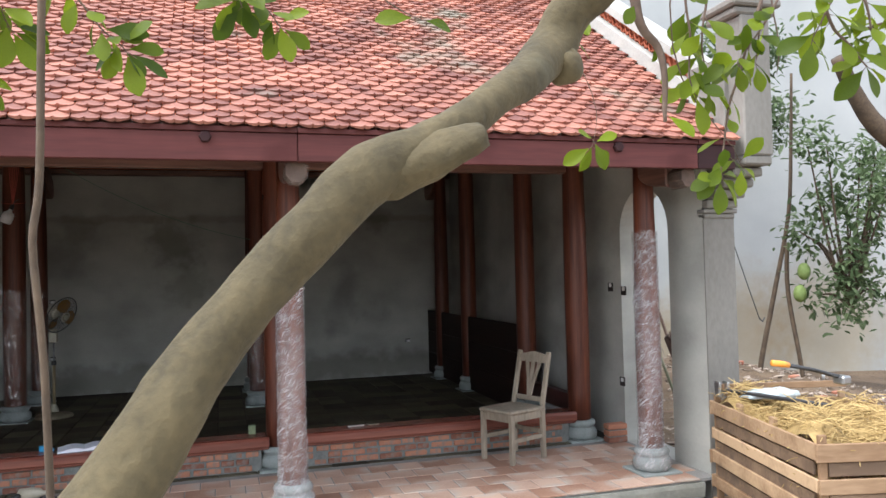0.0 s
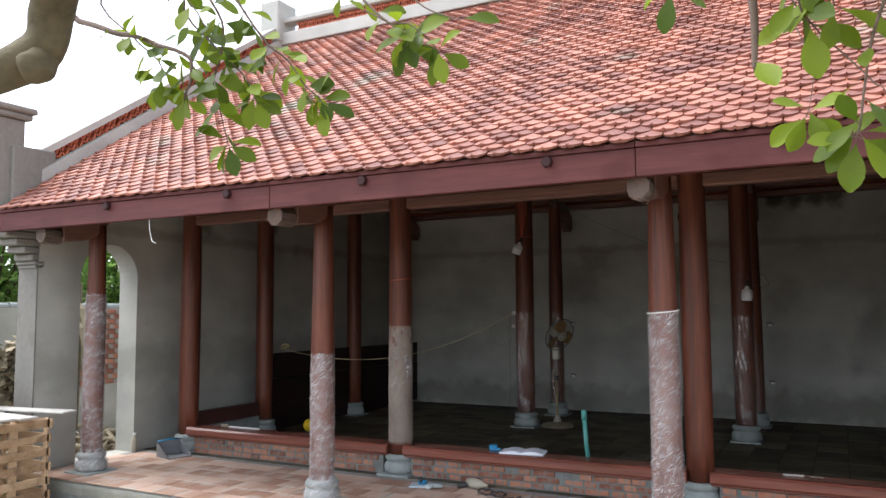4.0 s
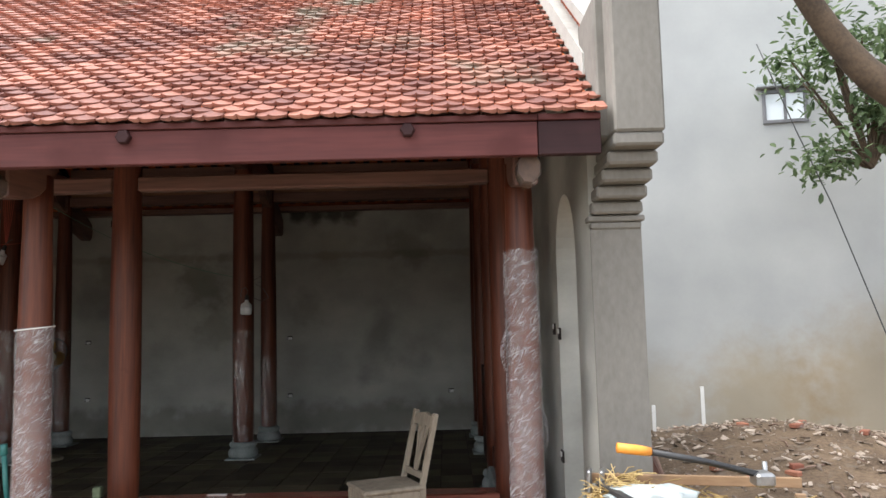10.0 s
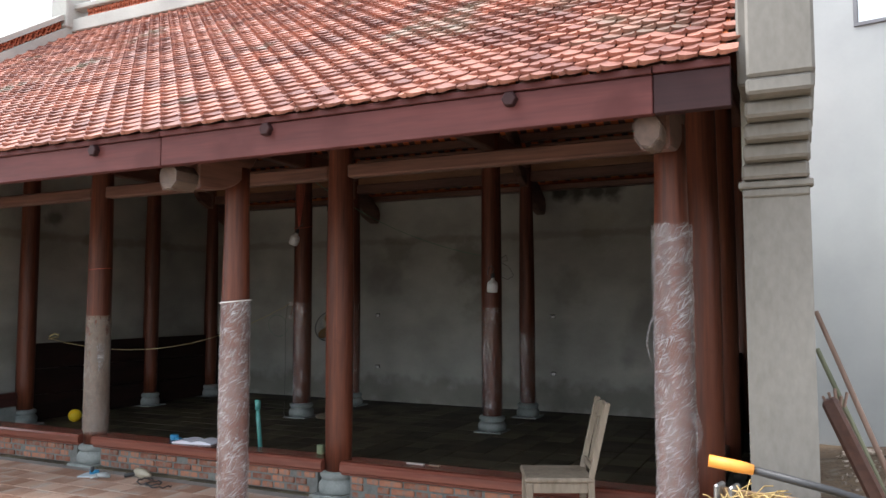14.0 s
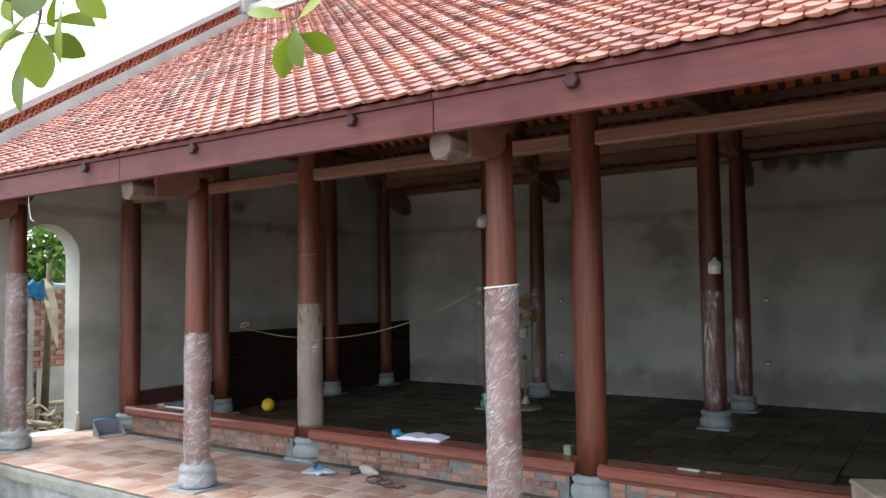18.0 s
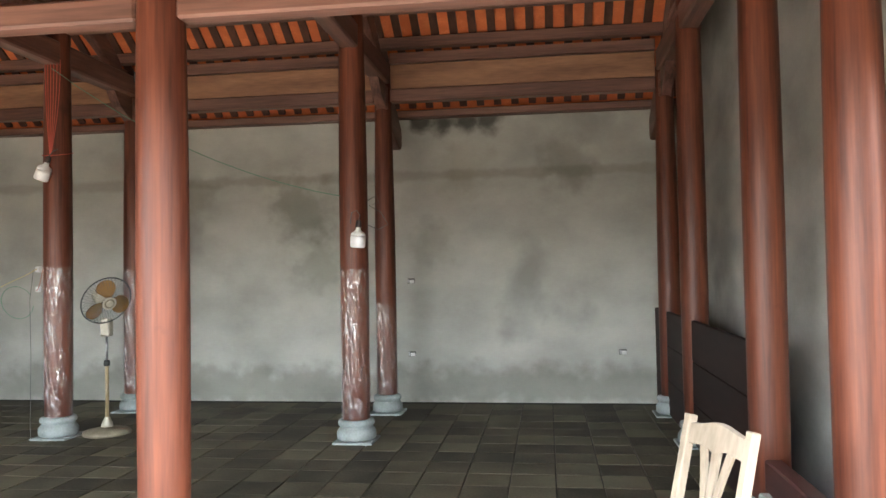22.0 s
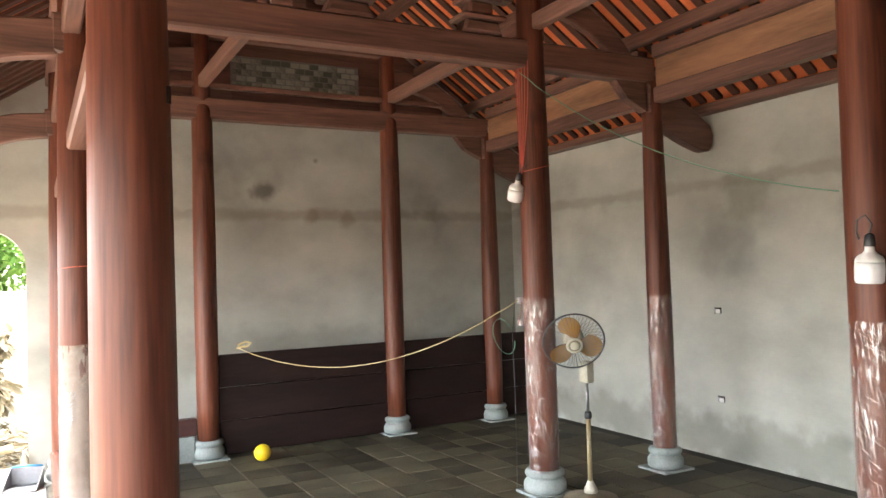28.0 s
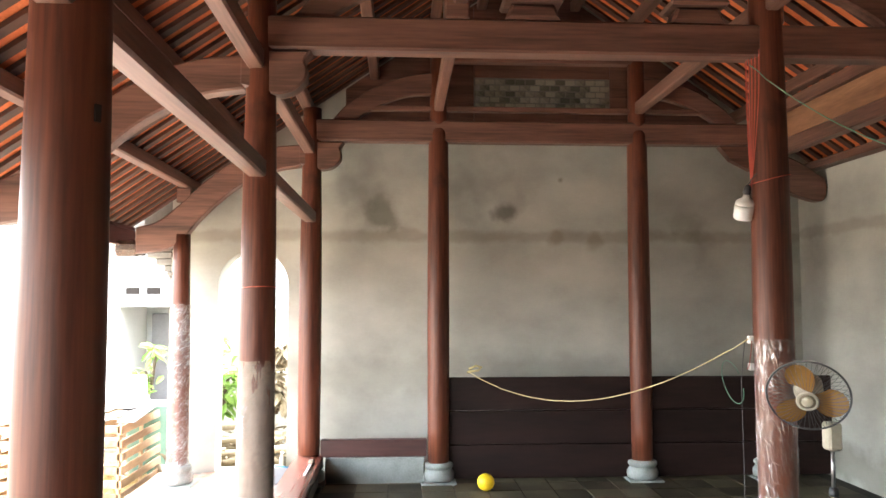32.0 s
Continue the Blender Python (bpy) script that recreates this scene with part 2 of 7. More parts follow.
M_plaster_back = stained(plaster("back_plaster"), (
    ((-0.7, 11.72, 2.1), 0.5, (0.62, 0.63, 0.6)), ((-0.5, 11.72, 1.5), 0.45, (0.72, 0.73, 0.7)), ((-2.0, 11.72, 2.3), 0.35, (0.75, 0.75, 0.72)),
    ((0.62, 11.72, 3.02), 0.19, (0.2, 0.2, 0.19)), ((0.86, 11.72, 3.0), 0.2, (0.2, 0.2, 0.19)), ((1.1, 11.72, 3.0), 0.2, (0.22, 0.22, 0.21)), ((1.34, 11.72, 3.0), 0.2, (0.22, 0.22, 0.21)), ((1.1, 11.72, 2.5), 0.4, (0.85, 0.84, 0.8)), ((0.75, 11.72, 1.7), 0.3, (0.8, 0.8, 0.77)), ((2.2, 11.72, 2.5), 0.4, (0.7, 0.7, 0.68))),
    # the band at 0.15 tints the wall foot for dirt and weaker light together
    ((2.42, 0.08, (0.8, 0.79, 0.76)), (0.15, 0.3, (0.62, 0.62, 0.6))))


# ---------------------------------------------------------------- mesh helpers
def finish(name, bm, mat, smooth=False):
    me = bpy.data.meshes.new(name)
    bm.to_mesh(me)
    bm.free()
    me.materials.append(mat)
    if smooth:
        for p in me.polygons:
            p.use_smooth = True
    return me


def part(name, bm, mat, parent=None, label="", smooth=False):
    ob = new(name, finish(name, bm, mat, smooth))
    ob.parent = parent
    return tagged(ob, label) if label else ob


def thing(name, label, category, at=(0, 0, 0), group="", kind="", rz=0):
    ob = new(name)
    ob.empty_display_size = 0.1
    ob.matrix_world = pose(*at, 0, 0, rz)
    return tagged(ob, label, category, group, kind)


def box(x0, x1, y0, y1, z0, z1, bevel=0.0, bm=None):
    own = bmesh.new()
    bmesh.ops.create_cube(own, size=1)
    for v in own.verts:
        v.co = Vector(((x0 + x1) / 2 + v.co.x * (x1 - x0), (y0 + y1) / 2 + v.co.y * (y1 - y0), (z0 + z1) / 2 + v.co.z * (z1 - z0)))
    if bevel:
        bmesh.ops.bevel(own, geom=own.edges[:], offset=bevel, segments=1, affect="EDGES", profile=0.5)
    if bm is None:
        return own
    join(bm, own)
    return bm


def join(bm, other, m=None):
    if m is not None:
        other.transform(m)
    vs = [bm.verts.new(v.co) for v in other.verts]
    other.verts.index_update()
    for f in other.faces:
        try:
            bm.faces.new([vs[v.index] for v in f.verts])
        except ValueError:
            pass
    other.free()


def lathe(profile, segs=24, cx=0.0, cy=0.0, bm=None):
    """A turned body from (radius, height) pairs."""
    bm = bm or bmesh.new()
    rings = []
    for r, z in profile:
        rings.append([bm.verts.new((cx + r * math.cos(2 * math.pi * k / segs), cy + r * math.sin(2 * math.pi * k / segs), z)) for k in range(segs)])
    for a, b in zip(rings, rings[1:]):
        for k in range(segs):
            bm.faces.new((a[k], a[(k + 1) % segs], b[(k + 1) % segs], b[k]))
    bm.faces.new(rings[0][::-1])
    bm.faces.new(rings[-1])
    return bm


def tube(points, radii, segs=8, bm=None):
    """A round bar along points; radii: one number or one for each point."""
    bm = bm or bmesh.new()
    pts = [Vector(p) for p in points]
    if not hasattr(radii, "__len__"):
        radii = [radii] * len(pts)
    rings, side = [], None
    for i, p in enumerate(pts):
        d = (pts[min(i + 1, len(pts) - 1)] - pts[max(i - 1, 0)]).normalized()
        if side is None:
            side = d.orthogonal().normalized()
        side = (side - d * side.dot(d)).normalized()
        up = d.cross(side)
        rings.append([bm.verts.new(p + radii[i] * (math.cos(2 * math.pi * k / segs) * side + math.sin(2 * math.pi * k / segs) * up)) for k in range(segs)])
    for a, b in zip(rings, rings[1:]):
        for k in range(segs):
            bm.faces.new((a[k], a[(k + 1) % segs], b[(k + 1) % segs], b[k]))
    bm.faces.new(rings[0][::-1])
    bm.faces.new(rings[-1])
    return bm


def extrude(outline, axis, a, b, bm=None):
    """A slab with the given outline (pairs) across an axis, from a to b. For x the pairs are (y, z), for y (x, z), for z (x, y)."""
    bm = bm or bmesh.new()
    def place(p, d):
        return {"x": (d, p[0], p[1]), "y": (p[0], d, p[1]), "z": (p[0], p[1], d)}[axis]
    lo = [bm.verts.new(place(p, a)) for p in outline]
    hi = [bm.verts.new(place(p, b)) for p in outline]
    n = len(outline)
    for k in range(n):
        bm.faces.new((lo[k], lo[(k + 1) % n], hi[(k + 1) % n], hi[k]))
    bm.faces.new(lo[::-1])
    bm.faces.new(hi)
    bmesh.ops.recalc_face_normals(bm, faces=bm.faces[:])
    return bm


# ---------------------------------------------------------------- plan
TX = (-5.01, -2.32, 0.352, 3.08)          # truss planes
AY, BY, CY, DY, EY = 5.4, 6.615, 7.84, 9.81, 11.05   # column rows
RIDGE, EAVE, BACK = 8.82, 4.7, 11.72
SLOPE = 0.69
def roof_z(y):
    return 2.45 + SLOPE * (y - EAVE) if y < RIDGE else 2.45 + SLOPE * (RIDGE - EAVE) - SLOPE * (y - RIDGE)
WL0, WL1, WR0, WR1 = -5.81, -5.53, 3.43, 3.7     # gable walls

# ---------------------------------------------------------------- structure
def ground_z(x, y):
    z = -0.42 + 0.03 * noise.noise((x * 1.3, y * 1.3, 0)) + 0.015 * noise.noise((x * 5, y * 5, 3))
    m = math.exp(-((x - 6.6) ** 2 / 5 + (y - 10.2) ** 2 / 7))
    z += 0.55 * m + 0.1 * m * noise.noise((x * 2, y * 2, 7))
    return z + 0.22 * math.exp(-((x - 1.5) ** 2 / 9 + (y - 0.8) ** 2 / 4))


def sheet(xs, ys, up):
    bm = bmesh.new()
    grid = [[bm.verts.new((x, y, ground_z(x, y) + up)) for x in xs] for y in ys]
    for a, b in zip(grid, grid[1:]):
        for k in range(len(xs) - 1):
            bm.faces.new((a[k], a[k + 1], b[k + 1], b[k]))
    return bm


far_x, far_y = [-400, -60, -25], [-400, -60, -20]
tagged(part("ground", sheet(far_x + [-16 + 0.4 * k for k in range(82)] + [25, 60, 400], far_y + [-8 + 0.4 * k for k in range(60)] + [25, 60, 400], 0), M_soil, None, "", True),
       "bare brown soil with rubble around the house", "ground", kind="structure")
# pale sheet added over the soil to bounce light up to beams and ceiling
bm = sheet([-5.8 + 0.2 * k for k in range(48)], [-8.0 + 0.2 * k for k in range(65)], 0.012)
for v in bm.verts:
    rim = min(v.co.x + 5.8, 3.6 - v.co.x, v.co.y + 8.0)
    v.co.z -= 0.06 * max(0.0, min(1.0, 1.1 - rim * 1.3 + 0.9 * noise.noise((v.co.x * 0.9, v.co.y * 0.9, 3)) + 0.5 * noise.noise((v.co.x * 2.6, v.co.y * 2.6, 8))))
tagged(part("ground_yard_bounce", bm, M_yard_bounce, None, "", True),
       "pale sandy yard sheet before the porch, added to bounce light up", "ground", kind="structure")

def porch_base():
    """The cement face of the porch step, thrown on in lumps, with a smoother lip along its top."""
    bm = bmesh.new()
    x0, x1, n, rows = WL1, 3.32, 220, 14
    grid = []
    for j in range(rows + 1):
        z = -0.6 + 0.54 * j / rows
        grid.append([])
        for i in range(n + 1):
            x = x0 + (x1 - x0) * i / n
            lump = noise.noise((x * 2.2, z * 5, 1)) + 0.6 * abs(noise.noise((x * 6, z * 11, 4))) + 0.3 * noise.noise((x * 17, z * 26, 8))
            grid[-1].append(bm.verts.new((x, 5.1 - 0.022 * lump, z)))
    for a, b in zip(grid, grid[1:]):
        for i in range(n):
            bm.faces.new((a[i], a[i + 1], b[i + 1], b[i]))
    t = thing("porch_base", "lumpy grey cement face of the porch step", "step", (0, 0, 0), kind="structure")
    part("cement_face", bm, M_rough_cement, t, "lumpy trowelled cement", True)
    part("core", box(x0, x1, 5.135, 6.46, -0.6, -0.03), M_rough_cement, t, "cement core")
    bm = bmesh.new()
    out = []
    for i in range(161):
        x = x0 + (x1 - x0) * i / 160
        low = -0.13 + 0.035 * noise.noise((x * 2.5, 2, 0)) + 0.015 * noise.noise((x * 9, 5, 0))
        o = 0.004 * noise.noise((x * 5, 1, 3))
        out.append([bm.verts.new(p) for p in ((x, 5.135, -0.028), (x, 5.068 + o, -0.028), (x, 5.066 + o, -0.06), (x, 5.074 + o, low), (x, 5.135, low - 0.01))])
    for a, b in zip(out, out[1:]):
        for q in range(5):
            bm.faces.new((a[q], b[q], b[(q + 1) % 5], a[(q + 1) % 5]))
    bmesh.ops.recalc_face_normals(bm, faces=bm.faces[:])
    part("lip", bm, M_cement_lip, t, "smoother greenish lip")
porch_base()
tagged(part("floor_porch", box(WL1, WR0, 5.09, 6.46, -0.026, -0.004), M_mortar), "pale mortar bed under the porch paving", "floor", kind="structure")
tagged(part("floor", box(WL1, WR0, 6.464, BACK, -0.3, -0.012), M_floor_bed), "dusty floor bed of the hall", "floor", kind="structure")


def gable_wall(name, x0, x1, label, far, mat):
    """A gable wall with an arched way at the porch."""
    bm = bmesh.new()
    y0, y1, spring, r = 5.62, far, 1.87, (far - 5.62) / 2
    arc = [((y0 + y1) / 2 + r * math.cos(a), spring + r * math.sin(a)) for a in [math.pi * k / 16 for k in range(17)]]
    # front pier, part above the arch, and the rest
    extrude([(5.15, -0.5), (5.15, roof_z(5.15)), (y0, roof_z(y0)), (y0, -0.5)], "x", x0, x1, bm)
    for (ya, za), (yb, zb) in zip(arc, arc[1:]):
        extrude([(yb, zb), (yb, roof_z(yb)), (ya, roof_z(ya)), (ya, za)], "x", x0, x1, bm)
    extrude([(y0, -0.5), (y0, -0.012), (y1, -0.012), (y1, -0.5)], "x", x0, x1, bm)
    extrude([(y1, -0.5), (y1, roof_z(y1)), (RIDGE, roof_z(RIDGE)), (BACK, roof_z(BACK)), (BACK, -0.5)], "x", x0, x1, bm)
    bmesh.ops.remove_doubles(bm, verts=bm.verts[:], dist=0.0005)
    return tagged(part(name, bm, mat), label, "wall", kind="structure")
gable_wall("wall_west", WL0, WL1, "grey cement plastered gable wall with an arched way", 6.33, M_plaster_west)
gable_wall("wall_east", WR0, WR1, "grey cement plastered gable wall with an arched way", 6.4, M_plaster)
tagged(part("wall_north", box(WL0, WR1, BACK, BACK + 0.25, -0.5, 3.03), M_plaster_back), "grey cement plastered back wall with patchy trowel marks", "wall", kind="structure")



for nm, xa, xb in (("wall_west_end", WL0 + 0.002, WL1), ("wall_east_end", WR0, WR1 - 0.002)):
    tagged(part(nm, extrude([(BACK + 0.002, 3.032), (BACK + 0.248, 3.032), (BACK + 0.248, roof_z(BACK + 0.248)), (BACK + 0.002, roof_z(BACK))], "x", xa, xb), M_plaster), "grey plastered wall head under the eaves", "wall", kind="structure")

# unseen wall added behind the walk, far and low so sky light gets in
tagged(part("wall_south", box(-26, 26, -18.3, -18.0, -0.6, 1.5), M_render), "plain low rendered wall, unseen, added to close the yard", "wall", kind="structure")

# neighbouring houses
M_frame = varied("grey_window_frame", (0.12, 0.12, 0.125), (0.2, 0.2, 0.21), 4, 0.5)
M_glass = material("window_glass", (0.75, 0.8, 0.82), 0.08)[0]
NB = pose(4.0, 12.73, 0, 0, 0, -11)
nb = part("wall_neighbour", box(-3, 14, 0, 0.3, -0.6, 9), stained(varied("neighbour_render", (0.315, 0.325, 0.32), (0.405, 0.412, 0.4), 0.8, 0.9, (1, 1, 1), 20, 0.08, grain=0.08), (((1.6, 0, 0.2), 1.0, (0.92, 0.85, 0.75)), ((3.2, 0, 0.1), 1.4, (0.84, 0.72, 0.56)), ((4.8, 0, 0.3), 1.7, (0.84, 0.71, 0.55)), ((6.6, 0, 0.4), 1.8, (0.86, 0.74, 0.58))), rag=0.5))
nb.matrix_world = NB
tagged(nb, "pale blue rendered wall of the neighbouring house, stained brown low down", "wall", kind="structure")


def neighbour_window(x0, x1, z0, z1, panes, hood):
    t = thing("neighbour_window", "grey metal framed window with frosted panes in the pale blue wall", "window", (0, 0, 0), "neighbour windows")
    t.matrix_world = NB
    bm = bmesh.new()
    for a, b, c, d in ((x0, x1, z0, z0 + 0.05), (x0, x1, z1 - 0.05, z1), (x0, x0 + 0.05, z0 + 0.05, z1 - 0.05), (x1 - 0.05, x1, z0 + 0.05, z1 - 0.05)):
        box(a, b, -0.03, 0.02, c, d, 0.004, bm)
    w = (x1 - x0 - 0.1) / panes
    for k in range(1, panes):
        box(x0 + 0.05 + k * w - 0.02, x0 + 0.05 + k * w + 0.02, -0.025, 0.02, z0 + 0.05, z1 - 0.05, 0.004, bm)
    part("frame", bm, M_frame, t)
    for k in range(panes):
        part("pane", box(x0 + 0.055 + k * w, x0 + 0.045 + (k + 1) * w, -0.008, -0.003, z0 + 0.05, z1 - 0.05), M_glass, t, "frosted pane")
    if hood:
        part("hood", box(x0 - 0.08, x1 + 0.08, -0.14, -0.004, z1 + 0.03, z1 + 0.08, 0.006), M_bluewall, t, "thin rendered hood")


neighbour_window(0.34, 1.27, 5.07, 6.4, 2, False)
neighbour_window(3.43, 4.05, 4.22, 4.71, 2, True)

# ---------------------------------------------------------------- timber frame
def film_material(name, tint, low, high, rough=0.28, metal=0.0, crease_glint=0.6, layers=((-42, 4, 62), (-56, 5, 80), (-24, 4, 50)), fine=0.036):
    """Clear stretch film round a shaft: cloudy where it lies double, highlights of its slanting creases drawn as
    whitish lines.
    """
    m, n, l, b = material(name, tint, rough, metal)
    def math_node(op, a, bb=None, clamp=False):
        q = n.new("ShaderNodeMath")
        q.operation, q.use_clamp = op, clamp
        for k, v in enumerate((a, bb)):
            if v is None:
                continue
            if isinstance(v, (int, float)):
                q.inputs[k].default_value = v
            else:
                l.new(v, q.inputs[k])
        return q.outputs[0]
    co = n.new("ShaderNodeTexCoord")
    sp = n.new("ShaderNodeSeparateXYZ")
    l.new(co.outputs["Object"], sp.inputs[0])
    round_ = math_node("MULTIPLY", math_node("ARCTAN2", sp.outputs["Y"], sp.outputs["X"]), 0.1)
    flat = n.new("ShaderNodeCombineXYZ")
    l.new(round_, flat.inputs[0])
    l.new(sp.outputs["Z"], flat.inputs[1])
    top = None
    for k, (turn, along, across) in enumerate(layers):
        mp = n.new("ShaderNodeMapping")
        mp.inputs["Rotation"].default_value = (0, 0, radians(turn))
        l.new(flat.outputs[0], mp.inputs["Vector"])
        sc = n.new("ShaderNodeMapping")
        sc.inputs["Scale"].default_value, sc.inputs["Location"].default_value = (along, across, 1), (k * 3.7, k * 1.9, k * 5.0)
        l.new(mp.outputs[0], sc.inputs["Vector"])
        nz = n.new("ShaderNodeTexNoise")
        nz.inputs["Scale"].default_value, nz.inputs["Detail"].default_value, nz.inputs["Distortion"].default_value = 1.0, 2.5, 0.35
        l.new(sc.outputs[0], nz.inputs["Vector"])
        edge = math_node("ABSOLUTE", math_node("SUBTRACT", nz.outputs["Fac"], 0.5))
        mr = n.new("ShaderNodeMapRange")
        mr.interpolation_type = "SMOOTHSTEP"
        mr.inputs["From Min"].default_value, mr.inputs["From Max"].default_value = 0.0, fine
        mr.inputs["To Min"].default_value, mr.inputs["To Max"].default_value = 1.0, 0.0
        l.new(edge, mr.inputs["Value"])
        patch = n.new("ShaderNodeTexNoise")
        patch.inputs["Scale"].default_value, patch.inputs["Detail"].default_value = 11 + 4 * k, 3
        l.new(co.outputs["Object"], patch.inputs["Vector"])
        pr = n.new("ShaderNodeMapRange")
        pr.inputs["From Min"].default_value, pr.inputs["From Max"].default_value = 0.4, 0.58
        l.new(patch.outputs["Fac"], pr.inputs["Value"])
        line = math_node("MULTIPLY", mr.outputs[0], pr.outputs[0])
        top = line if top is None else math_node("MAXIMUM", top, line)
    cloud = n.new("ShaderNodeTexNoise")
    cloud.inputs["Scale"].default_value, cloud.inputs["Detail"].default_value = 6, 5
    l.new(co.outputs["Object"], cloud.inputs["Vector"])
    r = ramp_of(n, [(0.36, (low,) * 3), (0.66, (high,) * 3)])
    l.new(cloud.outputs["Fac"], r.inputs["Fac"])
    l.new(math_node("ADD", math_node("MULTIPLY", top, crease_glint), r.outputs["Color"], True), b.inputs["Alpha"])
    bp = n.new("ShaderNodeBump")
    bp.inputs["Strength"].default_value, bp.inputs["Distance"].default_value = 0.5, 0.005
    l.new(top, bp.inputs["Height"])
    l.new(bp.outputs[0], b.inputs["Normal"])
    return m


M_film = film_material("stretch_film", (0.62, 0.58, 0.58), 0.07, 0.26, crease_glint=0.5, layers=((-40, 3, 62), (-66, 3, 80), (-22, 4, 56)), fine=0.026)
M_film_brown = film_material("film_on_paper", (0.62, 0.56, 0.5), 0.04, 0.22, crease_glint=0.22)
# upright whitish streaks in the alpha draw this film's vertical sheen
M_film_thin = film_material("thin_stretch_film", (0.83, 0.81, 0.79), 0.0, 0.05, 0.16, 0.65, 0.6, ((88, 1.6, 30), (80, 2.2, 45), (35, 4, 60)), 0.026)
M_film_end = film_material("film_on_beam_end", (0.24, 0.18, 0.145), 0.05, 0.25, 0.35, 0.0, 0.3)
M_film_end.node_tree.nodes["Principled BSDF"].inputs["Specular IOR Level"].default_value = 0.2
M_paper = varied("brown_wrapping_paper", (0.1, 0.07, 0.052), (0.2, 0.145, 0.112), 5, 0.7, (1, 1, 0.5), 40, 0.5)
M_white = varied("white_plastic", (0.62, 0.62, 0.6), (0.75, 0.75, 0.73), 6, 0.4)
M_pale_end = varied("pale_sawn_end", (0.05, 0.03, 0.022), (0.125, 0.08, 0.058), 14, 0.8)
M_string_w = material("white_string", (0.75, 0.74, 0.7), 0.8)[0]
M_string_r = material("red_string", (0.4, 0.075, 0.05), 0.7)[0]


def wrap(t, r, z0, z1, mat, seed, ragged=0.0, lumps=0.005):
    """Wrinkled film round a shaft."""
    bm = bmesh.new()
    segs, rows = 40, max(10, int((z1 - z0) / 0.03))
    rings = []
    for j in range(rows + 1):
        u = j / rows
        ring = []
        for k in range(segs):
            a = 2 * math.pi * k / segs
            z = z0 + (z1 - z0) * u
            if j == rows and ragged:
                z += ragged * noise.noise((math.cos(a) * 2, math.sin(a) * 2, seed))
            n = noise.noise((math.cos(a) * 2.5, math.sin(a) * 2.5 + seed, z * 9 + a)) + 0.5 * noise.noise((math.cos(a) * 7, math.sin(a) * 7 + seed, z * 30))
            rr = r + 0.007 + lumps * n + 0.004 * (1 - u)
            ring.append(bm.verts.new((rr * math.cos(a), rr * math.sin(a), z)))
        rings.append(ring)
    for a, b in zip(rings, rings[1:]):
        for k in range(segs):
            bm.faces.new((a[k], a[(k + 1) % segs], b[(k + 1) % segs], b[k]))
    return part("plastic_wrap", bm, mat, t, "clear creased stretch film", True)


def ring_of(name, t, r, z, thick, mat, tilt=0.01):
    pts = [(r * math.cos(a), r * math.sin(a), z + tilt * math.sin(a + 1)) for a in [2 * math.pi * k / 24 for k in range(25)]]
    return part(name, tube(pts, thick, 6), mat, t, smooth=True)


def column(x, y, r, top, label, plinth=0.165, neck=0.0):
    t = thing("column", label, "column", (x, y, 0), "columns of the hall")
    zs = [0.15 + (top - 0.15) * k / 12 for k in range(13)]
    prof = [(r * (1.0 + 0.08 * math.sin(math.pi * min(1, k / 10)) - 0.14 * (k / 12) ** 2), z) for k, z in enumerate(zs)]
    if neck:
        low = [p for p in prof if p[1] < neck - 0.1]
        q = low[-1][0] * 0.99
        prof = low + [(q, neck - 0.07), (q * 0.96, neck - 0.045), (q * 0.84, neck - 0.02), (q * 0.62, neck - 0.004), (q * 0.6, neck + 0.004), (q * 0.78, neck + 0.022), (q * 0.88, neck + 0.05), (q * 0.9, neck + 0.09), (q * 0.8, top)]
    part("shaft", lathe(prof, 32), M_wood, t, smooth=True)
    b = r + 0.052
    part("stone_base", lathe([(b * 0.88, 0.017), (b * 0.97, 0.028), (b, 0.055), (b * 0.99, 0.085), (b * 0.86, 0.115), (b * 0.81, 0.12), (b * 0.81, 0.128), (b * 0.9, 0.138), (b * 0.93, 0.155), (b * 0.88, 0.176), (b * 0.74, 0.186)], 32), M_stone, t, "grey turned stone base", True)
    part("plinth", box(-plinth, plinth, -plinth, plinth, -0.03, 0.016, 0.006), M_stone, t, "square stone plinth")
    return t


PLAIN = "round red-brown hardwood column on a grey stone base"
WRAPPED = "round red-brown column, lower part wrapped in clear film"
A_WRAP = (1.68, 1.16, 1.48, 1.85)
cols = {}
for k, x in enumerate(TX):
    c = column(x, AY, 0.088, 2.34, WRAPPED)
    wrap(c, 0.09, 0.18, A_WRAP[k], M_film, 3.1 * k, 0.02)
    part("base_wrap", lathe([(0.134, 0.02), (0.147, 0.04), (0.148, 0.1), (0.13, 0.13), (0.137, 0.16), (0.11, 0.195), (0.1, 0.22)], 32), M_film, c, "clear film round the base", True)
    cols["A", k] = c
    c = column(x, BY, 0.102, roof_z(BY) - 0.2, WRAPPED if k == 1 else PLAIN)
    cols["B", k] = c
    cols["D", k] = column(x, DY, 0.112 if k in (1, 2) else 0.1, roof_z(DY) - 0.2, WRAPPED if k in (1, 2) else PLAIN, neck=0.0 if k in (1, 2) else 3.4)
    cols["E", k] = column(x, EY, 0.096, 3.3, WRAPPED if k in (1, 2) else PLAIN)
    if k in (0, 3):
        cols["C", k] = column(x, CY, 0.1, roof_z(CY) - 0.2, PLAIN, neck=3.4)
ring_of("white_tie", cols["A", 2], 0.1, 1.48, 0.004, M_string_w)
ring_of("red_tie", cols["B", 1], 0.106, 1.79, 0.003, M_string_r)
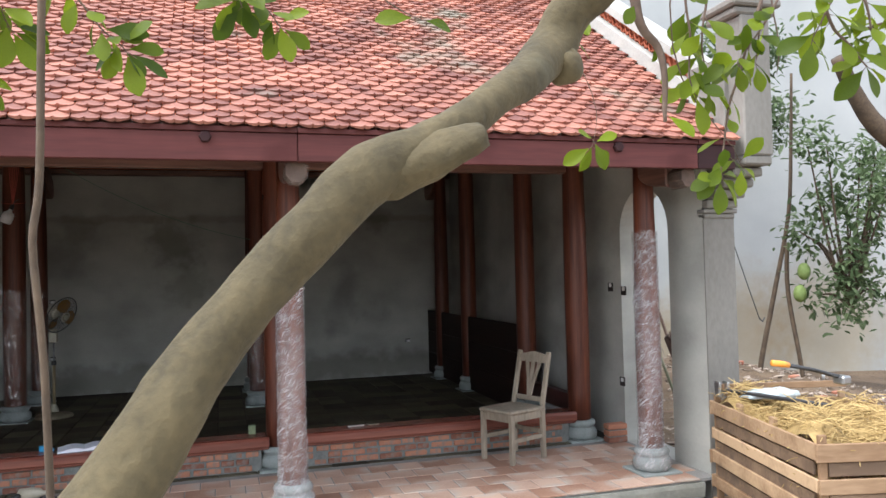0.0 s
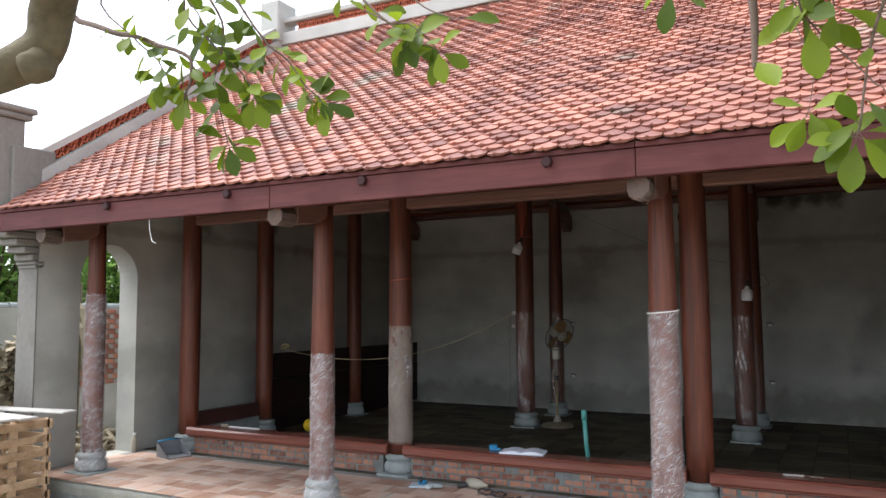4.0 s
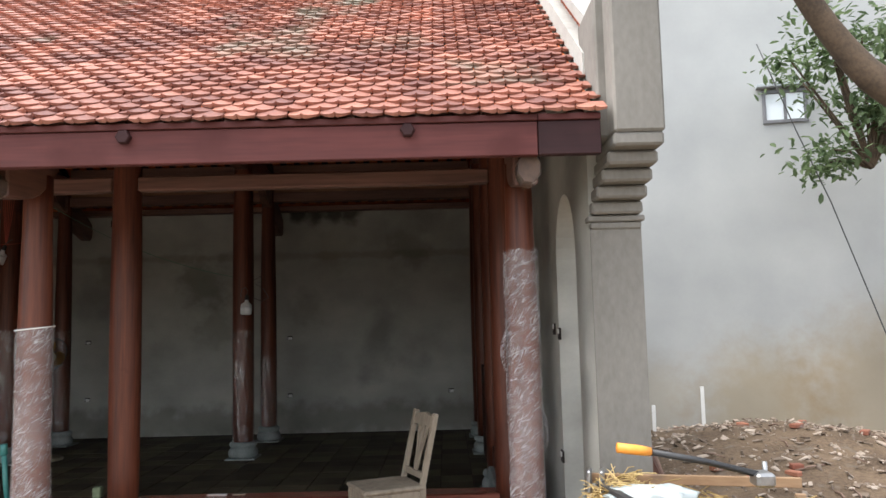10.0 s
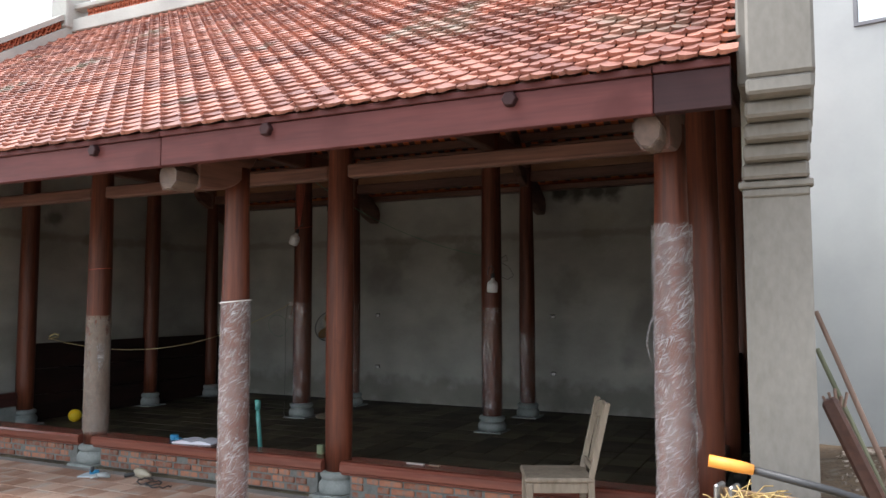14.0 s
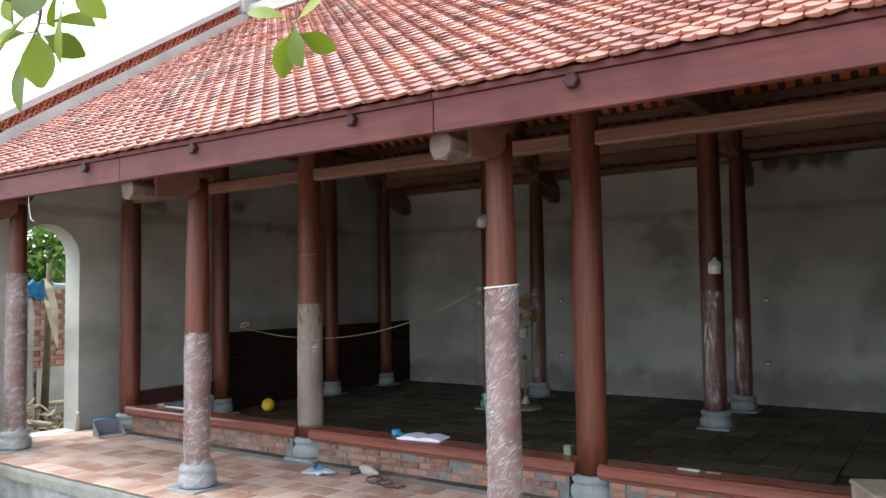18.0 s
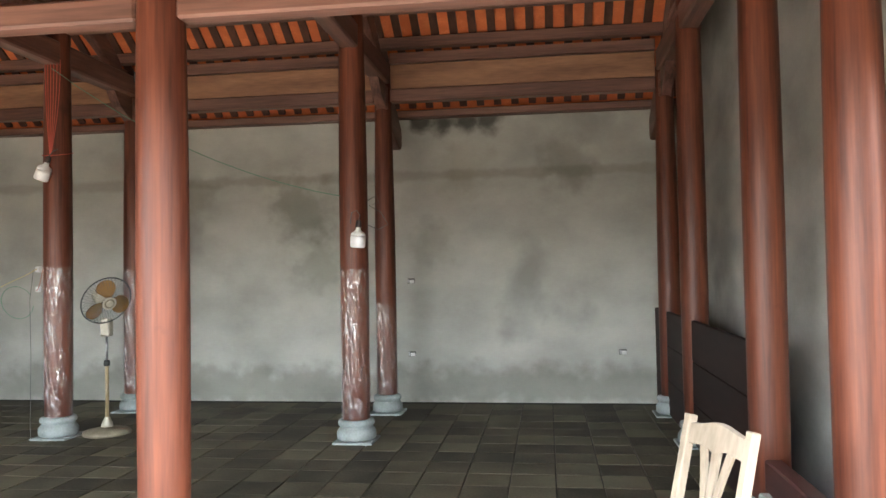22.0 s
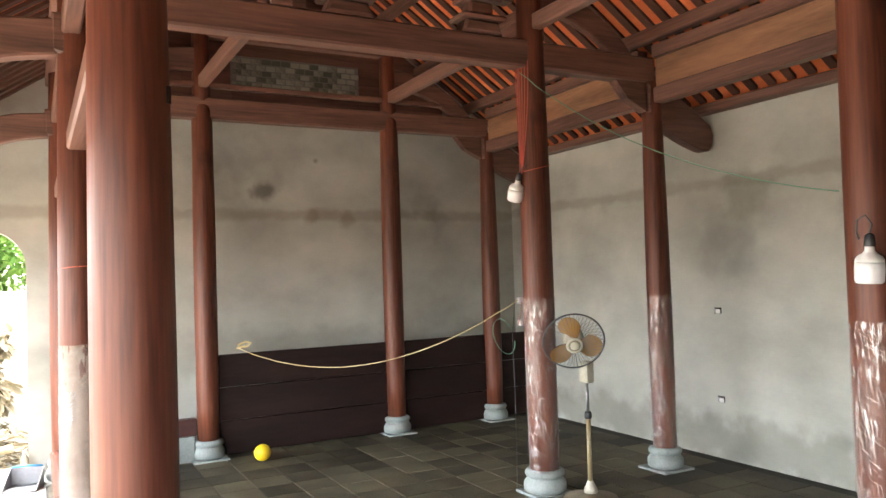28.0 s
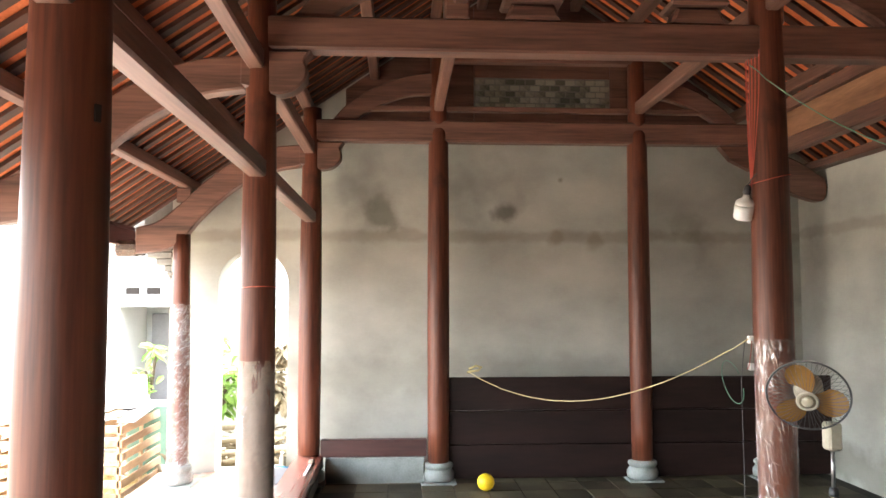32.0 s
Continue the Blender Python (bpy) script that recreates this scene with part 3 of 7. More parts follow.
ring_of("film_knot", cols["A", 0], 0.1, 1.1, 0.014, M_film, 0.02)
wrap(cols["B", 1], 0.101, 0.3, 1.36, M_paper, 5.0, 0.01, 0.003)
wrap(cols["B", 1], 0.106, 0.28, 1.34, M_film_brown, 6.0, 0.03, 0.004)
wrap(cols["D", 1], 0.115, 0.13, 1.48, M_film_thin, 8.0, 0.01, 0.0015)
wrap(cols["D", 2], 0.115, 0.2, 1.42, M_film_thin, 9.0, 0.02, 0.0015)
wrap(cols["E", 1], 0.1, 0.03, 1.46, M_film_thin, 10.0, 0.01, 0.0015)
wrap(cols["E", 2], 0.1, 0.03, 1.07, M_film_thin, 11.0, 0.05, 0.0015)


def film_flap(t, a, z0, z1, r, seed):
    """A torn strip of film hanging loose from its column."""
    bm = bmesh.new()
    n = 9
    ring = []
    for k in range(n + 1):
        u = k / n
        w = 0.03 * (1 - 0.6 * u) + 0.008 * noise.noise((k * 0.9, seed, 0))
        rr = r + 0.012 + 0.03 * math.sin(math.pi * u) + 0.01 * noise.noise((k, seed, 4))
        ring.append([bm.verts.new((rr * math.cos(a + s * w / r), rr * math.sin(a + s * w / r), z1 + (z0 - z1) * u)) for s in (-1, 0.1, 1)])
    for p, q in zip(ring, ring[1:]):
        for j in range(2):
            bm.faces.new((p[j], p[j + 1], q[j + 1], q[j]))
    bmesh.ops.solidify(bm, geom=bm.faces[:], thickness=0.002)
    part("film_flap", bm, M_film, t, "loose torn strip of film", True)


film_flap(cols["A", 3], radians(200), 1.16, 1.4, 0.09, 1)
film_flap(cols["A", 3], radians(-25), 0.74, 0.95, 0.09, 2)
film_flap(cols["A", 0], radians(215), 0.5, 1.08, 0.09, 3)
film_flap(cols["A", 1], radians(-60), 0.98, 1.17, 0.09, 4)
film_flap(cols["B", 1], radians(-30), 0.85, 1.1, 0.11, 5)
M_hole = material("dark_mortise", (0.012, 0.008, 0.006), 0.9)[0]
for a, z in ((math.radians(62), 2.17), (math.radians(200), 2.2)):
    bm = box(-0.009, 0.009, -0.001, 0.009, z, z + 0.045)
    bm.transform(Matrix.Translation((0.1 * math.cos(a), 0.1 * math.sin(a), 0)) @ Matrix.Rotation(a - math.pi / 2, 4, "Z"))
    part("mortise", bm, M_hole, cols["B", 2], "small cut mortise")


def bow(*ends, n=7):
    """Points of a smooth bend through the given pairs."""
    p = [Vector((*q, 0)) for q in ends]
    p = [p[0] * 2 - p[1]] + p + [p[-1] * 2 - p[-2]]
    out = []
    for i in range(1, len(p) - 2):
        for k in range(n):
            u, (a, b, c, d) = k / n, p[i - 1:i + 3]
            v = 0.5 * (2 * b + (c - a) * u + (2 * a - 5 * b + 4 * c - d) * u * u + (3 * b - 3 * c + d - a) * u ** 3)
            out.append((v.x, v.y))
    return out + [ends[-1]]


def timber(name, outline, w, mat, t, label="", bevel=0.012):
    """A shaped timber across x, w wide, with eased edges."""
    bm = extrude(outline, "x", -w / 2, w / 2)
    rim = [e for e in bm.edges if abs(e.verts[0].co.x - e.verts[1].co.x) < 1e-6]
    bmesh.ops.bevel(bm, geom=rim, offset=bevel, segments=1, affect="EDGES", profile=0.5)
    return part(name, bm, mat, t, label)


def truss(k, x):
    gable = k in (0, 3)
    t = thing("roof_truss", "dark red-brown timber truss with curved eaves bracket and tie beam", "truss", (x, 0, 0), "roof trusses")
    low = bow((4.98, 2.15), (5.25, 2.19), (5.42, 2.3), (5.56, 2.47), (5.74, 2.65), (5.96, 2.82), (6.24, 2.95), (6.52, 3.0))
    high = bow((6.52, 3.21), (6.2, 3.17), (5.88, 3.04), (5.6, 2.83), (5.38, 2.62), (5.18, 2.46), (4.98, 2.4))
    timber("eaves_bracket", low + high, 0.13, M_beam_y, t, "curved eaves bracket")
    for y, z0 in ((5.42, 2.64), (6.0, 3.07)):
        part("purlin_block", box(-0.06, 0.06, y - 0.07, y + 0.07, z0, roof_z(y) - 0.167, 0.01), M_beam_y, t, "small bearing block")
    rb_ = random.Random(40 + k)
    core = lathe([(0.052, -0.034), (0.066, -0.03), (0.068, 0.0), (0.068, 0.15)], 8)
    film = lathe([(0.025, -0.042), (0.061, -0.041), (0.073, -0.03), (0.074, 0.03), (0.072, 0.1), (0.077, 0.15)], 8)
    for v in film.verts:
        v.co += Vector((rb_.uniform(-0.005, 0.005), rb_.uniform(-0.005, 0.005), rb_.uniform(-0.005, 0.005)))
    for nm, bm, mat, lb in (("beam_end", core, M_pale_end, "brown sawn beam end"), ("film", film, M_film_end, "creased film over the beam end")):
        bm.transform(Matrix.Translation((0, 4.95, 2.205)) @ Matrix.Diagonal((0.82 if k == 3 else 1.0, 1, 1.12, 1)) @ Matrix.Rotation(math.pi / 2, 4, "X") @ Matrix.Rotation(radians(22.5 + rb_.uniform(-12, 12)), 4, "Z"))
        part(nm, bm, mat, t, lb)
    part("tie_beam", box(-0.075, 0.075, BY + 0.02, EY - 0.01, 3.25, 3.46, 0.015), M_beam_y, t, "long tie beam")
    timber("nose", bow((BY - 0.12, 3.02), (BY + 0.08, 2.97), (BY + 0.2, 2.99), (BY + 0.275, 3.06), (BY + 0.285, 3.13), (BY + 0.27, 3.18), (BY + 0.31, 3.24)) + [(BY - 0.12, 3.24)], 0.14, M_beam_y, t, "rounded bracket under the beam")
    timber("tail_bracket", bow((EY - 0.08, 3.24), (EY + 0.3, 3.13), (EY + 0.64, 2.93)) + bow((EY + 0.665, 2.84), (EY + 0.64, 2.73), (EY + 0.54, 2.7), (EY + 0.2, 2.82), (EY - 0.08, 3.0)), 0.12, M_beam_y, t, "curved tail bracket")
    part("tail_nose", extrude([(EY - 0.42, 3.24), (EY - 0.3, 3.1), (EY - 0.1, 3.0), (EY - 0.1, 3.24)], "x", -0.045, 0.045), M_beam_y, t)
    # posts and curved bracing under the ridge
    top = roof_z(RIDGE) - 0.2
    part("collar_beam", box(-0.06, 0.06, RIDGE - 1.05, RIDGE + 1.05, 4.05, 4.2, 0.012), M_beam_y, t, "upper collar beam")
    part("king_post", box(-0.07, 0.07, RIDGE - 0.08, RIDGE + 0.08, 4.2, top, 0.012), M_beam_y, t)
    for s in (-1, 1):
        y = RIDGE + s * 1.0
        if not (gable and s in (-1, 1)):
            part("queen_post", box(-0.08, 0.08, y - 0.08, y + 0.08, 3.46, 4.05, 0.012), M_beam_y, t)
        o = bow((RIDGE + s * 2.0, 3.47), (RIDGE + s * 1.86, 3.62), (RIDGE + s * 1.6, 3.79), (RIDGE + s * 1.3, 3.9), (RIDGE + s * 0.98, 3.95)) + bow((RIDGE + s * 0.98, 3.72), (RIDGE + s * 1.28, 3.7), (RIDGE + s * 1.52, 3.62), (RIDGE + s * 1.7, 3.52), (RIDGE + s * 1.76, 3.47))
        timber("curved_brace", o if s > 0 else o[::-1], 0.09, M_beam_y, t, "curved brace")
        if not gable:
            blk = [(RIDGE + s * 0.35, 3.465), (RIDGE + s * 0.7, 3.465), (RIDGE + s * 0.66, 3.56), (RIDGE + s * 0.39, 3.56)]
            timber("carved_block", blk if s > 0 else blk[::-1], 0.16, M_beam_y, t, "carved bearing block", 0.02)
            y = RIDGE + s * 0.525
            part("flared_plate", box(-0.12, 0.12, y - 0.19, y + 0.19, 3.565, 3.6, 0.014), M_beam_y, t, "flared bearing plate")
            part("stub", box(-0.07, 0.07, y - 0.1, y + 0.1, 3.602, 3.7, 0.014), M_beam_y, t)
            part("flared_plate", box(-0.11, 0.11, y - 0.16, y + 0.16, 3.702, 3.735, 0.012), M_beam_y, t, "flared bearing plate")
    if not gable:
        part("middle_beam", box(-0.07, 0.07, RIDGE - 0.82, RIDGE + 0.82, 3.74, 3.87, 0.015), M_beam_y, t, "short middle beam")
    if k == 0:
        def up(y):
            return roof_z(y) - 0.06
        for o in ([(6.9, 3.47), (8.235, 3.47), (8.235, up(8.235)), (6.9, up(6.9))], [(9.685, 3.47), (10.75, 3.47), (10.75, up(10.75)), (9.685, up(9.685))],
                  [(8.238, 4.055), (9.682, 4.055), (9.682, up(9.682)), (RIDGE, up(RIDGE)), (8.238, up(8.238))], [(8.238, 3.47), (9.682, 3.47), (9.682, 3.705), (8.238, 3.705)]):
            part("infill_board", extrude(o, "x", WL1 - x + 0.003, WL1 - x + 0.03), M_beam_y, t, "dark boarding round the brick panel")
    if gable:
        part("upper_rail", box(-0.04, 0.04, 7.0, 10.6, 3.56, 3.61, 0.008), M_beam_y, t)
        part("low_rail", box(-0.06, 0.03, BY + 0.11, CY - 0.11, 0.24, 0.4, 0.008), M_rail, t, "red-brown low rail between the columns")
        part("curb", box(-0.1, 0.05, BY + 0.16, CY - 0.13, -0.01, 0.238, 0.01), M_stone, t, "grey stone curb under the rail")
        for a, b in ((CY, DY), (DY, EY), (EY, BACK)):
            for j in range(3):
                part("panel_board", box(-0.045, -0.01, a + 0.08, b - (0.08 if b < 11.5 else 0.0), 0.02 + 0.32 * j, 0.335 + 0.32 * j, 0.006), M_board, t, "dark stained panel board")
    return t


for k, x in enumerate(TX):
    truss(k, x)


def bar_between(name, x0, x1, y, z0, z1, w, mat, label, group, extra=()):
    t = thing(name, label, "beam", ((x0 + x1) / 2, y, 0), group)
    h = (x1 - x0) / 2
    part("beam", box(-h, h, -w / 2, w / 2, z0, z1, 0.012), mat, t)
    for nm, e0, e1, ew, em, el in extra:
        part(nm, box(-h, h, -ew / 2, ew / 2, e0, e1, 0.006), em, t, el)
    return t


for k, (a, b) in enumerate(zip(TX, TX[1:])):
    bar_between("front_beam", a + 0.09, b - 0.09, BY, 2.455, 2.562, 0.11, M_beam, "long red-brown beam between the front columns", "front beams")
    bar_between("front_plate", a + 0.02, b - 0.02, BY - 0.02, 3.12, 3.24, 0.1, M_beam, "upper beam along the front columns", "front beams")
    bar_between("hall_beam", a + 0.09, b - 0.09, CY, 3.54, 3.66, 0.09, M_beam, "light-edged square beam across the bay", "hall beams")
    bar_between("hall_beam", a + 0.09, b - 0.09, DY, 3.54, 3.66, 0.09, M_beam, "light-edged square beam across the bay", "hall beams")
    bar_between("rear_lintel", a + 0.08, b - 0.08, EY, 3.07, 3.2, 0.12, M_beam, "rear lintel beam with a raw plank above", "rear lintels",
                (("plank", 3.204, 3.45, 0.04, M_plank, "raw light brown plank"), ("top_beam", 3.454, 3.56, 0.11, M_beam, "")))
tagged(part("trim_wall_plate", box(WL1 + 0.01, WR0 - 0.01, 11.6, 11.96, 3.034, 3.11, 0.01), M_beam), "red-brown wall plate along the back wall", "beam", kind="structure")
for y in (5.42, 6.0, 6.56, 7.2, 7.81, 8.32, 8.76, 9.32, 9.81, 10.43, 11.03):
    z = roof_z(y) - 0.055
    t = thing("purlin", "long red-brown purlin under the rafters", "purlin", (0, y, z), "purlins")
    part("bar", box(WL1 + 0.005, WR0 - 0.005, -0.05, 0.05, -0.11, 0, 0.012), M_beam, t)

# rafters and tile undersides
bm = bmesh.new()
for k in range(48):
    x = WL1 + 0.06 + k * 0.186
    for ya, yb in ((EAVE + 0.04, RIDGE), (RIDGE, BACK + 0.1)):
        za, zb = roof_z(ya), roof_z(yb)
        pr = [(ya, za - 0.05), (yb, zb - 0.05), (yb, zb - 0.018), (ya, za - 0.018)]
        extrude(pr, "x", x, x + 0.078, bm)
tagged(part("ceiling_rafters", bm, M_rafter), "rows of dark thin rafters under the roof tiles", "ceiling", kind="structure")
bm = extrude([(EAVE + 0.07, roof_z(EAVE + 0.07) - 0.014), (RIDGE, roof_z(RIDGE) - 0.014), (BACK + 0.5, roof_z(BACK + 0.5) - 0.014), (BACK + 0.5, roof_z(BACK + 0.5)), (RIDGE, roof_z(RIDGE) + 0.004), (EAVE + 0.07, roof_z(EAVE + 0.07))], "x", WL1 + 0.002, WR0 - 0.03)
tagged(part("ceiling", bm, M_soffit), "orange undersides of clay tiles", "ceiling", kind="structure")

# eaves boards with small dark peg ends under the lip
M_fascia_dark = varied("dark_fascia_wood", (0.018, 0.008, 0.009), (0.045, 0.017, 0.017), 8, 0.6, (0.06, 1, 1), 60, 0.1)
M_fascia_dark.node_tree.nodes["Principled BSDF"].inputs["Specular IOR Level"].default_value = 0.2
PEGS = (-4.05, -2.72, -1.5, -0.17, 1.12, 2.49)
for a, b, mat in ((WL1 + 0.005, TX[1] - 0.002, M_fascia), (TX[1] + 0.002, 0.355, M_fascia), (0.359, 3.118, M_fascia), (3.122, WR0 - 0.005, M_fascia_dark)):
    c, h = (a + b) / 2, (b - a) / 2
    t = thing("eaves_board", "wide red-brown eaves board under the tiles", "board", (c, 0, 0), "eaves boards")
    part("board", box(-h, h, 4.735, 4.785, 2.252, 2.418, 0.004), mat, t)
    part("lip", box(-h, h, 4.722, 4.78, 2.421, 2.452, 0.003), M_fascia, t, "thin lip under the tiles")
    for x in PEGS:
        if a < x < b:
            bm = lathe([(0.03, 0.0), (0.036, 0.006), (0.036, 0.05)], 6)
            bm.transform(Matrix.Translation((x - c, 4.7, 2.385)) @ Matrix.Rotation(-math.pi / 2, 4, "X"))
            part("peg", bm, M_fascia_dark, t, "dark peg end")

# sills on their low brick base
for a, b in zip(TX, TX[1:]):
    t = thing("sill", "red-brown moulded timber sill on a low brick base", "sill", ((a + b) / 2, 0, 0), "sills of the front")
    h = (b - a) / 2 - 0.085
    bm = extrude([(6.505, 0.19), (6.495, 0.2), (6.495, 0.25), (6.51, 0.268), (6.54, 0.272), (6.72, 0.272), (6.75, 0.262), (6.76, 0.245), (6.76, 0.19)], "x", -h, h)
    part("beam", bm, M_sill, t)
    part("moulding", box(-h, h, 6.515, 6.74, 0.17, 0.189, 0.006), M_sill, t)


# ---------------------------------------------------------------- outside of the gables
M_lattice = varied("red_lattice_tile", (0.3, 0.07, 0.03), (0.5, 0.13, 0.06), 8, 0.75)


def crest(name, x0, x1, label):
    """Stepped parapet with a pierced tile band, pier and corbels."""
    t = thing(name, label, "parapet", (0, 0, 0), "parapets")
    def z(y, up):
        return roof_z(y) + up
    for ya, yb in ((5.15, RIDGE), (RIDGE, BACK + 0.25)):
        part("band", extrude([(ya, z(ya, 0.005)), (yb, z(yb, 0.005)), (yb, z(yb, 0.14)), (ya, z(ya, 0.14))], "x", x0, x1), M_render, t, "rendered parapet band")
        part("coping", extrude([(ya, z(ya, 0.26)), (yb, z(yb, 0.26)), (yb, z(yb, 0.34)), (ya, z(ya, 0.34))], "x", x0 + 0.02, x1 - 0.02), M_render, t, "rendered coping")
        n = 24
        for q in range(n):
            y0 = ya + (yb - ya) * (q + 0.08) / n
            y1 = ya + (yb - ya) * (q + 0.92) / n
            bm = bmesh.new()
            ym = (y0 + y1) / 2
            for pa, pb in (((y0, 0.142), (ym, 0.258)), ((ym, 0.258), (y1, 0.142)), ((y0, 0.258), (ym, 0.142)), ((ym, 0.142), (y1, 0.258))):
                extrude([(pa[0] - 0.012, z(pa[0], pa[1])), (pb[0] - 0.012, z(pb[0], pb[1])), (pb[0] + 0.012, z(pb[0], pb[1])), (pa[0] + 0.012, z(pa[0], pa[1]))], "x", x0 + 0.08, x1 - 0.08, bm)
            part("lattice_tile", bm, M_lattice, t, "pierced red clay tile")
    part("ridge_post", box(x0 - 0.03, x1 + 0.03, RIDGE - 0.2, RIDGE + 0.2, roof_z(RIDGE) + 0.02, roof_z(RIDGE) + 0.62, 0.02), M_render, t, "square ridge post")
    # stepped end wall and corbelled pier
    part("step", box(x0 + 0.01, x1 - 0.01, 4.86, 5.3, 2.36, 3.1, 0.01), M_pier_shaded, t)
    part("end_block", box(x0 + 0.055 if x0 > 0 else x0 - 0.02, x1 + 0.03 if x0 > 0 else x1 - 0.055, 4.7, 5.0, 2.35, 3.36, 0.012), M_pier_shaded, t, "square corner block")
    cx0, cx1 = (x0 + 0.01, x1 + 0.09) if x0 > 0 else (x0 - 0.08, x1 - 0.01)
    part("cap", box(cx0, cx1, 4.7, 5.05, 3.36, 3.42, 0.015), M_pier_shaded, t)
    part("cap_top", box(cx0 - 0.03, cx1 + 0.03, 4.67, 5.08, 3.42, 3.48, 0.015), M_pier_shaded, t)
    n = 5
    for q in range(n):
        za = 2.0 + 0.35 * q / n
        part("corbel", box(x0 + 0.012 * q + 0.002, x1 + 0.006 * q, 5.14 - 0.43 * ((q + 1) / n) ** 1.15, 5.16, za + 0.004, 2.0 + 0.35 * (q + 1) / n, 0.012), M_pier_shaded, t, "stepped corbel course")
    for q, (o, za, zb) in enumerate(((0.03, 1.93, 1.965), (0.045, 1.967, 1.998))):
        part("collar", box(x0 - o + 0.03, x1 + o - 0.03, 5.15 - o, 5.2, za, zb, 0.006), M_pier_shaded, t, "moulded collar")
    part("pier_face", box(x0, x1, 5.135, 5.148, -0.45, 1.93), M_pier_shaded, t, "smooth rendered pier face")
    return t


crest("parapet_east", WR0, WR1, "pale rendered parapet with pierced red tiles and corbelled pier")
crest("parapet_west", WL0, WL1, "pale rendered parapet with pierced red tiles and corbelled pier")
t = thing("roof_ridge", "rendered roof ridge with a band of pierced red tiles", "ridge", (0, RIDGE, roof_z(RIDGE)), kind="")
part("ridge_band", box(WL1, WR0, -0.1, 0.1, -0.02, 0.16, 0.01), M_render, t)
part("ridge_coping", box(WL1, WR0, -0.09, 0.09, 0.3, 0.37, 0.01), M_render, t)
for q in range(60):
    xa = WL1 + 0.23 + (WR0 - WL1 - 0.46) * q / 60
    w = (WR0 - WL1 - 0.46) / 60 * 0.92
    bm = bmesh.new()
    for pa, pb in (((0, 0.162), (w / 2, 0.298)), ((w / 2, 0.298), (w, 0.162)), ((0, 0.298), (w / 2, 0.162)), ((w / 2, 0.162), (w, 0.298))):
        extrude([(xa + pa[0] - 0.014, pa[1]), (xa + pb[0] - 0.014, pb[1]), (xa + pb[0] + 0.014, pb[1]), (xa + pa[0] + 0.014, pa[1])], "y", -0.03, 0.03, bm)
    part("lattice_tile", bm, M_lattice, t, "pierced red clay tile")

# ---------------------------------------------------------------- things on the porch and in the hall
M_cream = varied("cream_plastic", (0.28, 0.255, 0.19), (0.42, 0.385, 0.3), 6, 0.45)
M_amber = material("amber_fan_blade", (0.4, 0.21, 0.05), 0.22)[0]
M_fan_base = varied("dusty_fan_base", (0.12, 0.1, 0.065), (0.22, 0.185, 0.125), 9, 0.6)
M_amber.node_tree.nodes["Principled BSDF"].inputs["Alpha"].default_value = 0.72
M_wire = material("dark_wire", (0.05, 0.05, 0.05), 0.5)[0]
M_steel = varied("worn_steel", (0.25, 0.25, 0.25), (0.5, 0.5, 0.5), 8, 0.35, metal=0.9)
M_black = varied("black_rubber", (0.015, 0.015, 0.016), (0.04, 0.04, 0.042), 8, 0.5)
M_yellow = varied("yellow_ball", (0.75, 0.5, 0.01), (0.85, 0.6, 0.02), 6, 0.45)
M_cord = material("yellow_cord", (0.5, 0.41, 0.2), 0.6)[0]
M_green_cord = material("green_cord", (0.1, 0.24, 0.16), 0.6)[0]
M_orange = varied("orange_grip", (0.75, 0.27, 0.03), (0.85, 0.36, 0.06), 6, 0.5)
M_blue = material("blue_plastic", (0.03, 0.22, 0.4), 0.4)[0]
M_sheet = varied("white_paper", (0.6, 0.62, 0.7), (0.72, 0.74, 0.8), 3, 0.8)
M_hose = varied("green_hose", (0.05, 0.2, 0.18), (0.09, 0.3, 0.27), 5, 0.45)
M_straw = varied("dry_straw", (0.27, 0.18, 0.065), (0.5, 0.36, 0.15), 9, 0.85, island=0.5)
M_bucket = varied("green_bucket", (0.1, 0.19, 0.15), (0.17, 0.28, 0.22), 5, 0.6)
M_pail = varied("dusty_white_pail", (0.4, 0.4, 0.42), (0.6, 0.6, 0.6), 5, 0.6, spot=(0.6, 0.2, 0.1), spot_scale=4, spot_at=0.56)
M_bag = varied("white_bag", (0.32, 0.37, 0.37), (0.5, 0.54, 0.54), 5, 0.6)
M_board_grey = varied("grey_weathered_board", (0.32, 0.3, 0.27), (0.52, 0.5, 0.46), 4, 0.8, (0.3, 1, 1), 30, 0.2)
M_bulb_glow = varied("milky_bulb", (0.75, 0.76, 0.76), (0.82, 0.82, 0.82), 4, 0.35)


def square_bar(p, q, w, d, bevel=0.004):
    """A square bar from p to q, w wide and d deep."""
    p, q = Vector(p), Vector(q)
    n = (q - p).length
    bm = box(-w / 2, w / 2, -d / 2, d / 2, 0, n, bevel)
    bm.transform(Matrix.Translation(p) @ (q - p).to_track_quat("Z", "Y").to_matrix().to_4x4())
    return bm


